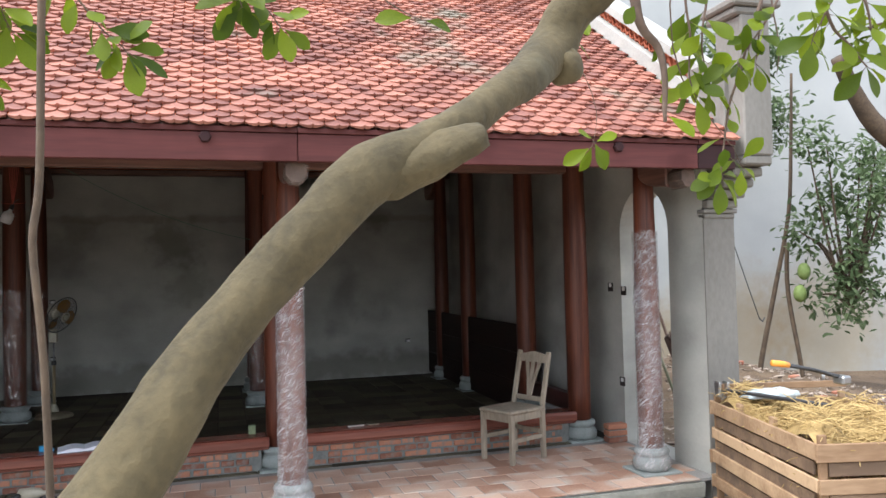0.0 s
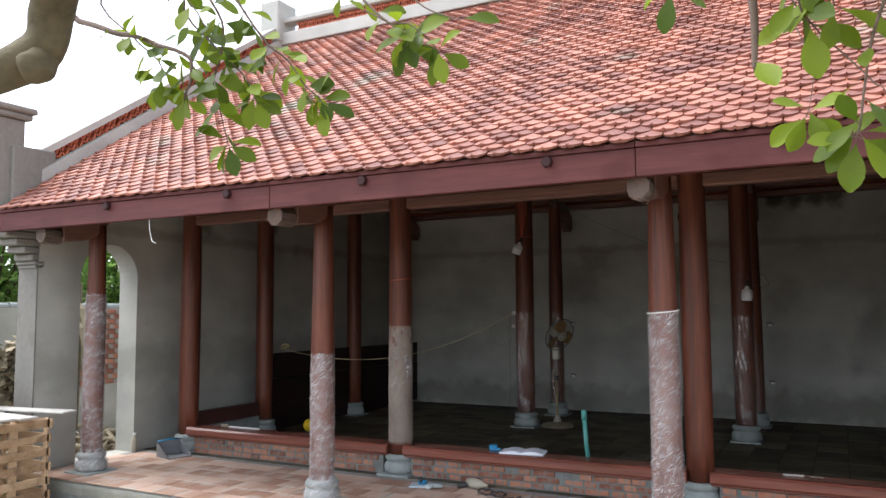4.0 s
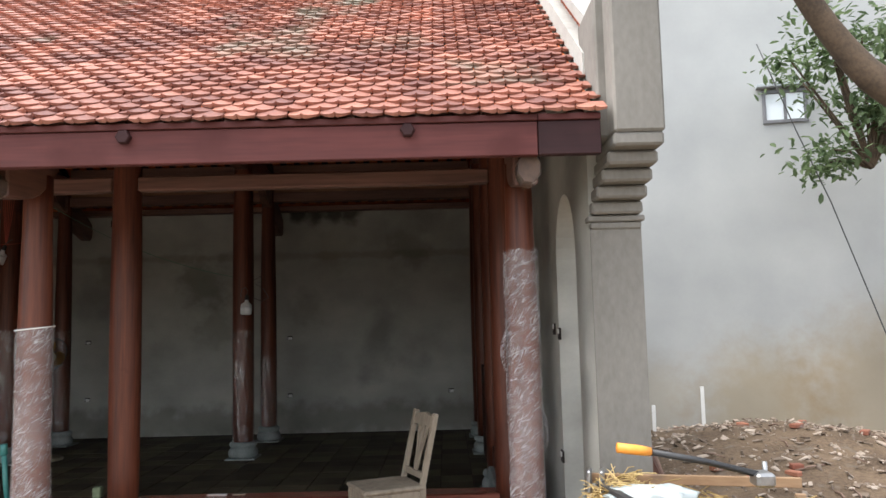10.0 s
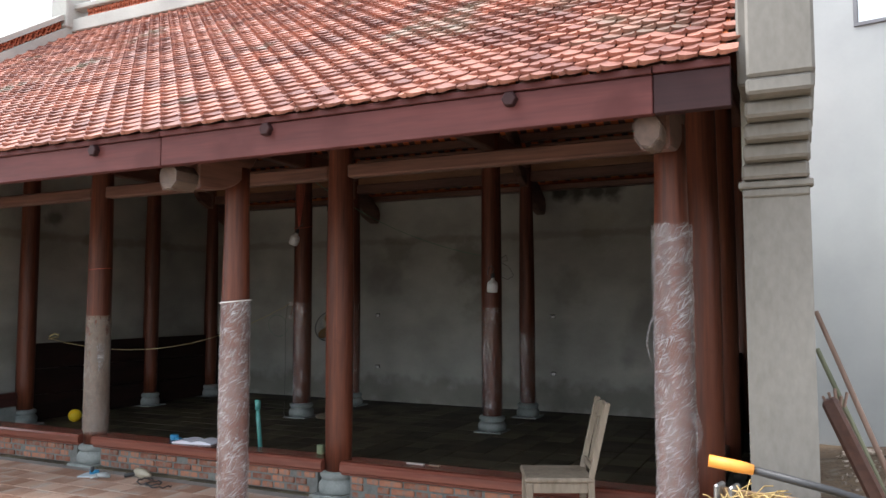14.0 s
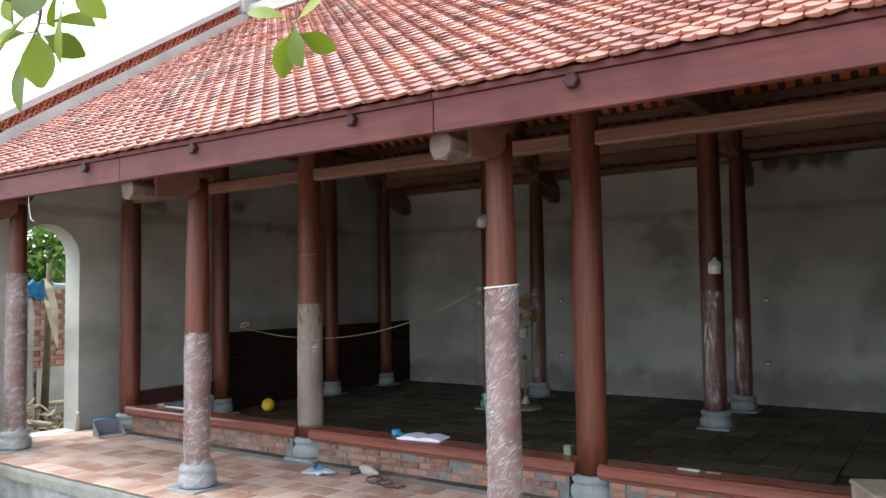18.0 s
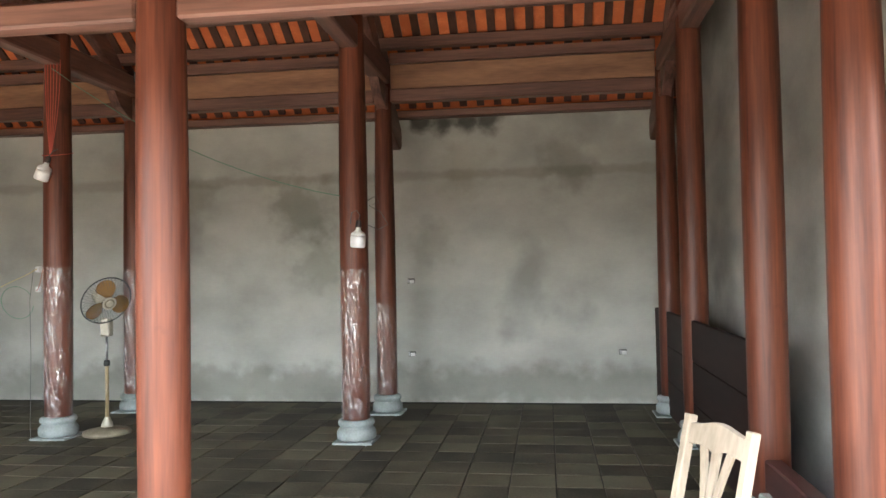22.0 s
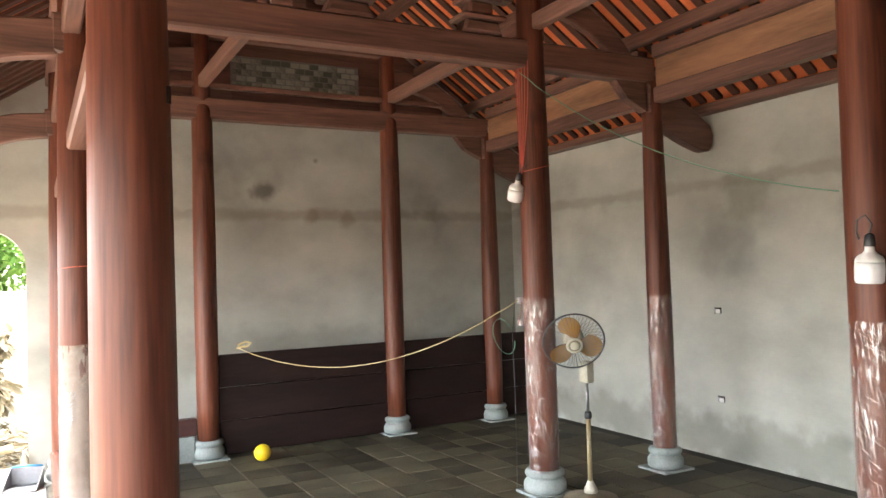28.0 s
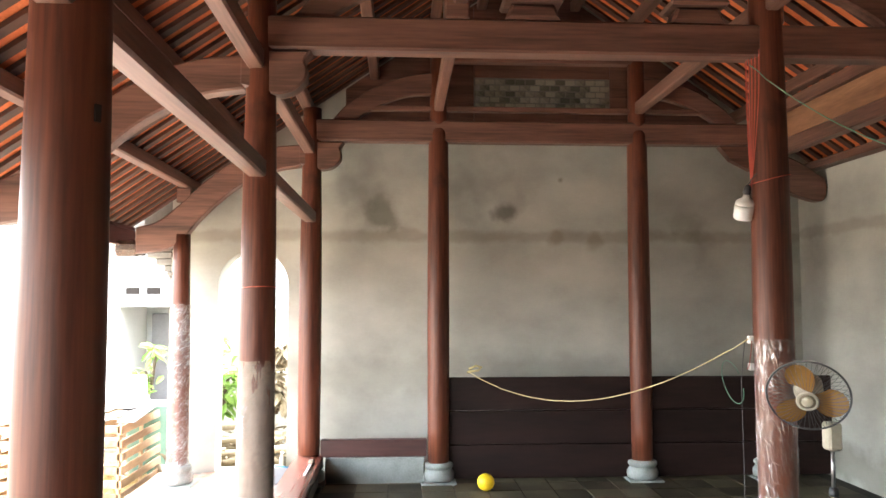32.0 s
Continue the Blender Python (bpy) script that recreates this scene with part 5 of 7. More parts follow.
def straw_heap(name, label, at, rz, sx, sy, z0, z1, n, seed):
    r = random.Random(seed)
    bm = bmesh.new()
    for k in range(n):
        x, y = r.uniform(0.03, sx - 0.03), r.uniform(0.03, sy - 0.03)
        top = z0 + (z1 - z0) * (0.75 + 0.45 * noise.noise((x * 3, y * 3, seed)))
        z = top if r.random() < 0.75 else r.uniform(z0, top)
        a, l, e = r.uniform(0, 6.28), r.uniform(0.06, 0.17), r.uniform(-0.4, 0.5)
        p = Vector((x, y, z))
        q = p + Vector((math.cos(a) * l, math.sin(a) * l, e * l))
        mid = p.lerp(q, 0.5) + Vector((0, 0, r.uniform(0, 0.02)))
        q.x, q.y = min(max(q.x, -0.04), sx + 0.04), min(max(q.y, -0.05), sy + 0.04)
        tube([p, mid, q], 0.0026, 3, bm)
    # packed core
    n2 = 14
    g = [[bm.verts.new((sx * i / n2, sy * j / n2, z0 + (z1 - z0) * (0.7 + 0.45 * noise.noise((sx * i / n2 * 3, sy * j / n2 * 3, seed))))) for i in range(n2 + 1)] for j in range(n2 + 1)]
    for a, b in zip(g, g[1:]):
        for i in range(n2):
            bm.faces.new((a[i], a[i + 1], b[i + 1], b[i]))
    ob = part(name, bm, M_straw, None)
    ob.matrix_world = pose(*at, 0, 0, rz)
    return tagged(ob, label, "straw", kind="stuff")


GZ = -0.42
crate("packing_crate", "raw pine slatted crate packed with straw", (2.99, 3.58, GZ), -13.5, 1.0, 1.46, 1.06, 6, 0.175, 1, 0.092, 3)
straw_heap("straw", "dry yellow straw heaped in the crate", (3.02, 3.6, GZ), -13.5, 0.93, 1.38, 0.62, 1.12, 2600, 4)
t = thing("bar_clamp", "long wooden bar clamp lying across the crate", "clamp", (3.33, 4.9, 0.66), rz=-13.5)
part("bar", box(0, 0.95, -0.012, 0.012, 0.01, 0.055, 0.003), M_crate, t, "brown wooden bar")
for x in (0.0, 0.06):
    part("jaw", box(x - 0.012, x + 0.012, -0.06, 0.03, -0.035, 0.075, 0.008), M_steel, t, "steel jaw")
part("second_bar", square_bar((0.05, -0.06, 0.02), (0.35, -0.85, 0.035), 0.045, 0.02), M_black, t, "dark steel bar")
part("screw", tube([(0.8, 0.02, 0.03), (0.8, 0.02, 0.12)], 0.012, 10), M_steel, t, "steel screw", True)
t = thing("long_handled_tool", "black steel handle with an orange grip lying on the crate", "hand tool", (3.43, 4.36, 0.89))
part("grip", tube([(-0.08, -0.02, 0.035), (0.02, -0.01, 0.02), (0.06, 0.0, 0.012)], [0.021, 0.021, 0.018], 14), M_orange, t, "orange rubber grip", True)
part("shaft", tube([(0.06, 0.0, 0.012), (0.3, 0.03, -0.04), (0.52, 0.05, -0.1)], 0.014, 12), M_black, t, "black steel shaft", True)
part("head", box(0.5, 0.58, 0.0, 0.1, -0.15, -0.09, 0.012), M_steel, t, "worn steel head")
t = thing("plastic_bag", "crumpled white plastic bag on the straw", "bag", (3.55, 4.6, 0.66), rz=-10)
bm = bmesh.new()
bmesh.ops.create_icosphere(bm, subdivisions=3, radius=1)
for v in bm.verts:
    n = 1 + 0.35 * noise.noise(v.co * 2.2) + 0.15 * noise.noise(v.co * 6)
    v.co = Vector((v.co.x * 0.19 * n, v.co.y * 0.12 * n, max(v.co.z, -0.3) * 0.045 * n + 0.01))
part("bag", bm, M_bag, t, smooth=True)

crate("packing_crate", "open slatted pine crate standing by the porch", (-6.2, 3.77, GZ), 0, 1.27, 1.15, 1.0, 8, 0.124, 2, 0.075)
straw_heap("straw", "dry straw low in the open crate", (-6.15, 3.82, GZ), 0, 1.15, 1.05, 0.06, 0.3, 500, 9)
r_ = random.Random(3)
for k in range(6):
    t = thing("loose_board", "grey weathered board lying across the crate", "board", (-5.65 + 0.03 * k, 3.9 + 0.2 * k, 0.585 + 0.02 * (k % 2)), "boards on the crate", rz=r_.uniform(-8, 8))
    part("board", box(-0.5, 0.72 + r_.uniform(-0.1, 0.1), -0.08, 0.08, 0, 0.018, 0.003), M_board_grey, t)
t = thing("upturned_pail", "dusty white and orange plastic pail turned upside down", "pail", (-5.75, 4.72, 0.625))
part("body", lathe([(0.165, 0.0), (0.17, 0.012), (0.165, 0.03), (0.155, 0.04), (0.135, 0.3), (0.125, 0.31)], 28), M_pail, t, smooth=True)
part("rim_band", lathe([(0.172, 0.045), (0.174, 0.06), (0.168, 0.07)], 28), M_pail, t, smooth=True)

# beside the porch
t = thing("green_bucket", "green plastic builder's bucket on the soil", "bucket", (-2.9, 4.75, GZ))
part("body", lathe([(0.1, 0.005), (0.105, 0.01), (0.145, 0.25), (0.153, 0.255), (0.153, 0.27), (0.14, 0.268), (0.1, 0.03)], 28), M_bucket, t, smooth=True)
part("handle", tube([(0.15 * math.cos(a), 0.02 + 0.0 * a, 0.25 + 0.02 * math.sin(a)) for a in [math.pi * k / 12 for k in range(13)]], 0.004, 6), M_steel, t, "steel handle", True)
for k in range(9):
    t = thing("loose_brick", "broken brick lying on the soil by the porch", "brick", (-3.65 + 0.17 * (k % 3) + r_.uniform(-0.03, 0.03), 4.5 + 0.13 * (k // 3), GZ + 0.02 + 0.055 * (k % 2)), "brick pile", rz=r_.uniform(0, 180))
    part("body", box(-0.09, 0.09, -0.045, 0.045, 0, 0.055, 0.006), M_brick if k % 3 else M_stone, t)
straw_heap("straw", "scattered straw on the soil by the porch", (-4.6, 4.4, GZ), 0, 0.9, 0.6, 0.02, 0.1, 260, 12)
# leaning timber by the east gable
M_pole = varied("weathered_pole_wood", (0.12, 0.07, 0.05), (0.3, 0.2, 0.15), 6, 0.75, (1, 1, 0.1), 40, 0.3)
M_bamboo = varied("greenish_bamboo", (0.1, 0.105, 0.06), (0.2, 0.2, 0.12), 6, 0.6, (1, 1, 0.1), 30, 0.2)
t = thing("leaning_pole", "thin reddish wooden pole leaning against the gable", "pole", (4.39, 6.4, GZ), "poles by the gable")
part("pole", tube([(0, 0, 0), (-0.34, 0.01, 0.93), (-0.675, 0, 1.84)], [0.017, 0.016, 0.013], 10), M_pole, t, smooth=True)
t = thing("leaning_pole", "thin greenish bamboo pole leaning against the gable", "pole", (4.36, 6.55, GZ), "poles by the gable")
part("pole", tube([(0, 0, 0), (-0.32, 0.0, 0.8), (-0.645, 0, 1.62)], 0.014, 10), M_bamboo, t, smooth=True)
t = thing("leaning_timber", "dark heavy split timber leaning against the gable", "timber", (4.33, 6.15, GZ))
bm = square_bar((0, 0, 0), (-0.575, 0.0, 1.37), 0.115, 0.085, 0.016)
bmesh.ops.subdivide_edges(bm, edges=bm.edges[:], cuts=5, use_grid_fill=True)
for v in bm.verts:
    v.co += 0.012 * noise.noise_vector(v.co * 5) + 0.004 * noise.noise_vector(v.co * 23)
part("timber", bm, M_rafter, t, smooth=False)
for k in range(5):
    part("splinter", square_bar((-0.57 + 0.018 * k, -0.02 + 0.012 * k, 1.33), (-0.6 + 0.03 * k, -0.015 + 0.014 * k, 1.39 + 0.02 * (k % 3)), 0.016, 0.012, 0.003), M_pole, t, "pale broken splinter")
for x, y, h in ((6.2, 11.9, 0.62), (5.55, 12.05, 0.36)):
    t = thing("white_stake", "short white stake standing in the soil", "stake", (x, y, -0.15), "stakes")
    part("stake", square_bar((0, 0, 0), (0.01, 0.03, h), 0.05, 0.03), M_white, t)

t = thing("hanging_wire", "thin dark cable hanging slack before the pale wall", "wire", (7.49, 10.54, 2.82))
part("wire", tube([(-0.75, 0.12, 2.1), (-0.35, 0.06, 0.95), (0, 0, 0), (0.44, -0.12, -1.5), (0.6, -0.2, -2.1)], 0.008, 6), M_wire, t, smooth=True)
part("hook", tube([(0.6, -0.2, -2.1), (0.66, -0.2, -2.16), (0.7, -0.2, -2.1)], 0.012, 6), M_wire, t, "bent hook", True)

# ---------------------------------------------------------------- trees and garden
TRUNK = [(-0.194, 0.935, 1.392, 0.0372), (-0.126, 0.956, 1.492, 0.0356), (-0.055, 0.955, 1.579, 0.032), (-0.01, 0.945, 1.624, 0.0315), (0.046, 0.945, 1.68, 0.0336), (0.119, 0.953, 1.716, 0.0256), (0.221, 1.013, 1.789, 0.0226), (0.325, 1.1, 1.866, 0.0318), (0.36, 1.101, 1.931, 0.0302), (0.415, 1.079, 1.984, 0.0305), (0.498, 1.089, 2.117, 0.0312)]   # with the radius
KNOT = (0.342, 1.091, 1.857)
STUB = [(0.045, 0.948, 1.668), (0.164, 0.918, 1.722)]
STEM = [(-0.287, 1.05, 2.3), (-0.288, 1.05, 1.914), (-0.289, 1.05, 1.84), (-0.292, 1.05, 1.682), (-0.299, 1.05, 1.616), (-0.291, 1.05, 1.514), (-0.286, 1.05, 1.407)]
LIMB = [(4.47, 4.85, 3.14), (4.66, 4.88, 2.86), (4.84, 4.87, 2.63), (5.05, 4.8, 2.46), (5.34, 4.63, 2.38)]
SAPLING = [(7.59, 9.74, -0.0), (7.83, 9.67, 1.13), (8.0, 9.51, 2.29), (7.98, 9.38, 3.36), (7.89, 9.22, 4.32)]
SAPLING_FORK = [(8.02, 9.37, -0.02), (7.97, 9.54, 1.12), (7.98, 9.54, 1.88)]
FRUIT = [(7.96, 9.29, 1.13), (8.01, 9.25, 1.45)]
CROWNS = [(8.02, 10.53, 4.25), (8.5, 8.92, 2.08)]
def leaf_material(name, dark, light):
    m, n, l, b = material(name, light, 0.5)
    b.inputs["Specular IOR Level"].default_value = 0.25
    info = n.new("ShaderNodeObjectInfo")
    geo = n.new("ShaderNodeNewGeometry")
    co = n.new("ShaderNodeTexCoord")
    add = n.new("ShaderNodeMath")
    add.operation = "ADD"
    l.new(info.outputs["Random"], add.inputs[0])
    l.new(geo.outputs["Random Per Island"], add.inputs[1])
    fr = n.new("ShaderNodeMath")
    fr.operation = "FRACT"
    l.new(add.outputs[0], fr.inputs[0])
    r = ramp_of(n, [(0.0, dark), (1.0, light)])
    l.new(fr.outputs[0], r.inputs["Fac"])
    nz = n.new("ShaderNodeTexNoise")
    nz.inputs["Scale"].default_value = 30
    l.new(co.outputs["Object"], nz.inputs["Vector"])
    mx = n.new("ShaderNodeMixRGB")
    mx.blend_type = "MULTIPLY"
    mx.inputs[0].default_value = 0.5
    l.new(r.outputs["Color"], mx.inputs[1])
    l.new(nz.outputs["Fac"], mx.inputs[2])
    l.new(mx.outputs[0], b.inputs["Base Color"])
    tr = n.new("ShaderNodeBsdfTranslucent")
    l.new(r.outputs["Color"], tr.inputs["Color"])
    ms = n.new("ShaderNodeMixShader")
    ms.inputs[0].default_value = 0.46
    l.new(b.outputs[0], ms.inputs[1])
    l.new(tr.outputs[0], ms.inputs[2])
    l.new(ms.outputs[0], n["Material Output"].inputs["Surface"])
    return m


M_leaf = leaf_material("broad_leaf", (0.065, 0.11, 0.006), (0.25, 0.33, 0.016))
M_leaf_far = leaf_material("grey_green_leaf", (0.065, 0.105, 0.045), (0.21, 0.28, 0.14))
M_leaf_bright = leaf_material("bright_leaf", (0.1, 0.21, 0.04), (0.32, 0.48, 0.12))
M_bark = varied("smooth_bark", (0.034, 0.027, 0.012), (0.112, 0.086, 0.04), 11, 0.9, (1, 1, 1), 80, 0.8, (0.085, 0.075, 0.042), 5, 0.58)
M_bark_dark = varied("dark_bark", (0.032, 0.022, 0.014), (0.115, 0.078, 0.048), 8, 0.9, (1, 1, 1), 60, 0.8)
M_twig = varied("twig", (0.07, 0.045, 0.03), (0.16, 0.11, 0.08), 9, 0.85)
M_dry = varied("dry_branch", (0.15, 0.12, 0.075), (0.38, 0.32, 0.22), 6, 0.9, island=0.5)


def leaf_bm(fold=0.25):
    bm = bmesh.new()
    n = 7
    w = (0.03, 0.13, 0.27, 0.4, 0.47, 0.47, 0.36, 0.08)
    mid, lf, rt = [], [], []
    for k in range(n + 1):
        u = k / n
        z = -0.16 * u * u
        mid.append(bm.verts.new((u, 0, z)))
        lf.append(bm.verts.new((u, w[k] * 0.54, z + fold * w[k] * 0.5)))
        rt.append(bm.verts.new((u, -w[k] * 0.54, z + fold * w[k] * 0.5)))
    for k in range(n):
        bm.faces.new((mid[k], mid[k + 1], lf[k + 1], lf[k]))
        bm.faces.new((mid[k], rt[k], rt[k + 1], mid[k + 1]))
    return bm


me_leaf = [finish("leaf", leaf_bm(f), M_leaf, True) for f in (0.1, 0.3, 0.5)]


def smooth_line(pts, n=5):
    """More points along a bent line."""
    p = [Vector(q) for q in pts]
    p = [p[0] * 2 - p[1]] + p + [p[-1] * 2 - p[-2]]
    out = []
    for i in range(1, len(p) - 2):
        for k in range(n):
            u = k / n
            a, b, c, d = p[i - 1], p[i], p[i + 1], p[i + 2]
            out.append(0.5 * (2 * b + (c - a) * u + (2 * a - 5 * b + 4 * c - d) * u * u + (3 * b - 3 * c + d - a) * u ** 3))
    out.append(p[-2])
    return out


def aim(p, d, up, size):
    d = d.normalized()
    s = up.cross(d)
    s = s.normalized() if s.length > 1e-3 else d.orthogonal().normalized()
    u = d.cross(s)
    return Matrix((( d.x * size, s.x * size, u.x * size, p.x), (d.y * size, s.y * size, u.y * size, p.y), (d.z * size, s.z * size, u.z * size, p.z), (0, 0, 0, 1)))


rt_ = random.Random(21)
tree = thing("garden_tree", "leaning tree with smooth mottled bark and broad green leaves", "tree", (0, 0, 0))
base = Vector(TRUNK[0][:3])
low = [(base.x - 0.75, base.y - 0.1, -0.44, 0.085), (base.x - 0.55, base.y - 0.06, 0.35, 0.072), (base.x - 0.2, base.y - 0.02, base.z - 0.32, 0.06)]
line = smooth_line([p[:3] for p in low + TRUNK], 8)
rads = [p[3] for p in low + TRUNK]
rad = [rads[min(k // 8, len(rads) - 1)] * (1 - k % 8 / 8) + rads[min(k // 8 + 1, len(rads) - 1)] * (k % 8 / 8) for k in range(len(line))]
bm = tube(line, rad, 28)
for v in bm.verts:
    v.co += 0.006 * Vector((noise.noise(v.co * 9), noise.noise(v.co * 9 + Vector((5, 0, 0))), noise.noise(v.co * 9 + Vector((0, 5, 0))))) + 0.002 * noise.noise_vector(v.co * 35)
part("trunk", bm, M_bark, tree, "smooth mottled trunk", True)
bm = bmesh.new()
bmesh.ops.create_icosphere(bm, subdivisions=4, radius=0.034)
for v in bm.verts:
    v.co = Vector((v.co.x * 0.75, v.co.y * 0.75, v.co.z * 0.95)) * (1 + 0.45 * noise.noise(v.co * 26)) + Vector(KNOT)
part("knot", bm, M_bark, tree, "swollen knot", True)
s0, s1 = Vector(STUB[0]), Vector(STUB[1])
bm = tube([s0, s0.lerp(s1, 0.5), s0.lerp(s1, 0.9), s1, s1 - (s1 - s0) * 0.08], [0.022, 0.024, 0.019, 0.015, 0.004], 18)
bmesh.ops.subdivide_edges(bm, edges=bm.edges[:], cuts=2, use_grid_fill=True)
for v in bm.verts:
    v.co += 0.007 * noise.noise_vector(v.co * 24) + 0.002 * noise.noise_vector(v.co * 70)
part("broken_stub", bm, M_bark, tree, "broken branch stub", True)
top = Vector(TRUNK[-1][:3])
crown_hub = Vector((0.9, 1.5, 3.1))
part("bough", tube(smooth_line([top, top.lerp(crown_hub, 0.5), crown_hub, (1.5, 2.1, 3.3)], 4), [0.033 - 0.001 * k for k in range(13)], 10), M_bark, tree, smooth=True)


def leaf_at(p, way, size):
    """One leaf on a short stalk, its face turned to the light of the yard."""
    way = way.normalized()
    q = p + way * 0.018
    part("leaf_stalk", tube([p, q], 0.0012, 4), M_twig, tree)
    ob = new("leaf", rt_.choice(me_leaf))
    ob.parent = tree
    ob.matrix_world = aim(q, way, Vector((rt_.uniform(-0.6, 0.6), -0.9 + rt_.uniform(-0.4, 0.4), 0.6 + rt_.uniform(-0.4, 0.4))), size)


def spray(pts, along, tip, r, size=0.09):
    """A bent twig with leaves along it and a rosette of leaves at its tip."""
    p0, p1 = Vector(pts[0]), Vector(pts[1])
    above = p0 + (p0 - p1).normalized() * 0.25 + Vector((0, 0, 0.1))
    ln = smooth_line([above.lerp(crown_hub, 0.55), above] + list(pts), 4)
    m = len(ln)
    for k in range(1, m - 1):
        ln[k] = ln[k] + 0.006 * noise.noise_vector(ln[k] * 11)
    part("branch", tube(ln, [r * (1.5 - 1.1 * k / (m - 1)) for k in range(m)], 8), M_twig, tree, "thin brown branch", True)
    for k in range(along):
        i = min(m - 2, int(8 + (m - 10) * (k + rt_.random()) / along))
        d = (ln[i + 1] - ln[i - 1]).normalized()
        side = Matrix.Rotation(k * 2.4 + rt_.uniform(-0.5, 0.5), 3, d) @ d.orthogonal().normalized()
        leaf_at(ln[i], side + d * rt_.uniform(0.1, 0.8) + Vector((0, 0, -0.35)), size * rt_.uniform(0.7, 1.15))
    d = (ln[-1] - ln[-3]).normalized()
    for k in range(tip):
        a = 2 * math.pi * (k + rt_.uniform(-0.2, 0.2)) / tip
        way = Vector((math.cos(a), 0.35 * math.sin(2 * a + 1), 0.75 * math.sin(a) - 0.3)) + d * 0.25
        leaf_at(ln[-1] - d * 0.012 * (k % 3), way, size * rt_.uniform(0.8, 1.15))


spray([(1.12, 2.2, 2.43), (1.15, 2.2, 2.31), (1.2, 2.2, 2.25), (1.22, 2.2, 2.16), (1.22, 2.2, 2.07), (1.22, 2.2, 2.02)], 3, 0, 0.014)
spray([(1.24, 2.85, 2.45), (1.32, 2.83, 2.2), (1.3, 2.83, 2.05)], 0, 6, 0.0022, 0.11)
spray([(1.59, 2.2, 2.43), (1.55, 2.2, 2.34), (1.51, 2.2, 2.22), (1.45, 2.2, 2.07), (1.43, 2.2, 1.98), (1.42, 2.2, 1.89), (1.41, 2.2, 1.85)], 9, 8, 0.0045)
spray([(1.43, 2.2, 1.98), (1.46, 2.2, 1.95), (1.49, 2.2, 1.89)], 0, 4, 0.0018, 0.075)
spray([(1.3, 2.2, 2.43), (1.32, 2.2, 2.28), (1.31, 2.2, 2.17), (1.33, 2.2, 2.11)], 11, 4, 0.004, 0.1)
spray([(1.39, 2.2, 2.43), (1.36, 2.2, 2.31), (1.37, 2.2, 2.22), (1.38, 2.2, 2.14)], 10, 4, 0.004, 0.1)
spray([(1.2, 2.4, 2.52), (1.1, 2.4, 2.42), (1.02, 2.4, 2.4), (1.01, 2.4, 2.33)], 3, 4, 0.004)
spray([(1.65, 2.2, 2.43), (1.59, 2.2, 2.34), (1.53, 2.2, 2.26), (1.49, 2.2, 2.22)], 6, 4, 0.004)
spray([(1.63, 2.2, 2.43), (1.65, 2.2, 2.28), (1.64, 2.2, 2.19)], 0, 0, 0.003)
spray([(1.59, 2.2, 2.4), (1.57, 2.2, 2.26), (1.56, 2.2, 2.22)], 2, 4, 0.003)
spray([(1.63, 2.0, 2.42), (1.67, 2.0, 2.3), (1.74, 2.0, 2.23), (1.8, 2.0, 2.17)], 7, 5, 0.006, 0.1)
spray([(1.71, 2.0, 2.43), (1.65, 2.0, 2.32), (1.6, 2.0, 2.24)], 5, 4, 0.004, 0.1)
spray([(1.79, 2.0, 2.43), (1.81, 2.0, 2.34), (1.83, 2.0, 2.26)], 6, 5, 0.006, 0.1)
spray([(-1.44, 2.6, 2.73), (-1.27, 2.6, 2.67), (-1.1, 2.6, 2.6), (-0.93, 2.6, 2.52), (-0.92, 2.6, 2.43), (-0.95, 2.6, 2.35)], 20, 6, 0.011, 0.11)
spray([(-1.27, 2.6, 2.67), (-1.09, 2.6, 2.52), (-1.09, 2.6, 2.43)], 12, 6, 0.004, 0.11)
spray([(-1.02, 2.75, 2.91), (-0.9, 2.75, 2.71), (-0.9, 2.75, 2.57), (-0.94, 2.75, 2.44), (-0.9, 2.75, 2.32), (-0.85, 2.75, 2.18)], 20, 7, 0.005, 0.115)
spray([(-0.88, 2.75, 2.89), (-0.68, 2.75, 2.61), (-0.55, 2.75, 2.49), (-0.45, 2.75, 2.37), (-0.38, 2.75, 2.3)], 26, 8, 0.005, 0.115)
spray([(-0.94, 2.75, 2.62), (-0.83, 2.75, 2.52), (-0.75, 2.75, 2.44), (-0.71, 2.75, 2.35)], 18, 7, 0.004, 0.115)
spray([(-0.4, 2.8, 2.87), (-0.23, 2.8, 2.7), (-0.11, 2.8, 2.58), (-0.02, 2.8, 2.56), (0.07, 2.8, 2.48), (0.11, 2.8, 2.43)], 12, 5, 0.005, 0.115)
spray([(-0.11, 2.8, 2.58), (-0.04, 2.8, 2.54), (-0.02, 2.8, 2.49)], 4, 5, 0.003, 0.115)
spray([(0.22, 2.25, 2.5), (0.33, 2.25, 2.37), (0.41, 2.25, 2.32), (0.46, 2.25, 2.3)], 0, 2, 0.003)
spray([(-0.32, 2.75, 2.81), (-0.28, 2.75, 2.69)], 0, 3, 0.003)
spray([(-1.16, 2.75, 2.93), (-1.01, 2.75, 2.74), (-0.96, 2.75, 2.62)], 14, 6, 0.004, 0.115)
t = thing("thin_stem", "thin grey sapling stem rising from the soil", "sapling", (0, 0, 0))
part("stem", tube(smooth_line(STEM + [(-0.27, 1.05, 0.9), (-0.25, 1.05, 0.2), (-0.24, 1.05, -0.44)], 4), 0.0042, 8), M_bark_dark, t, smooth=True)


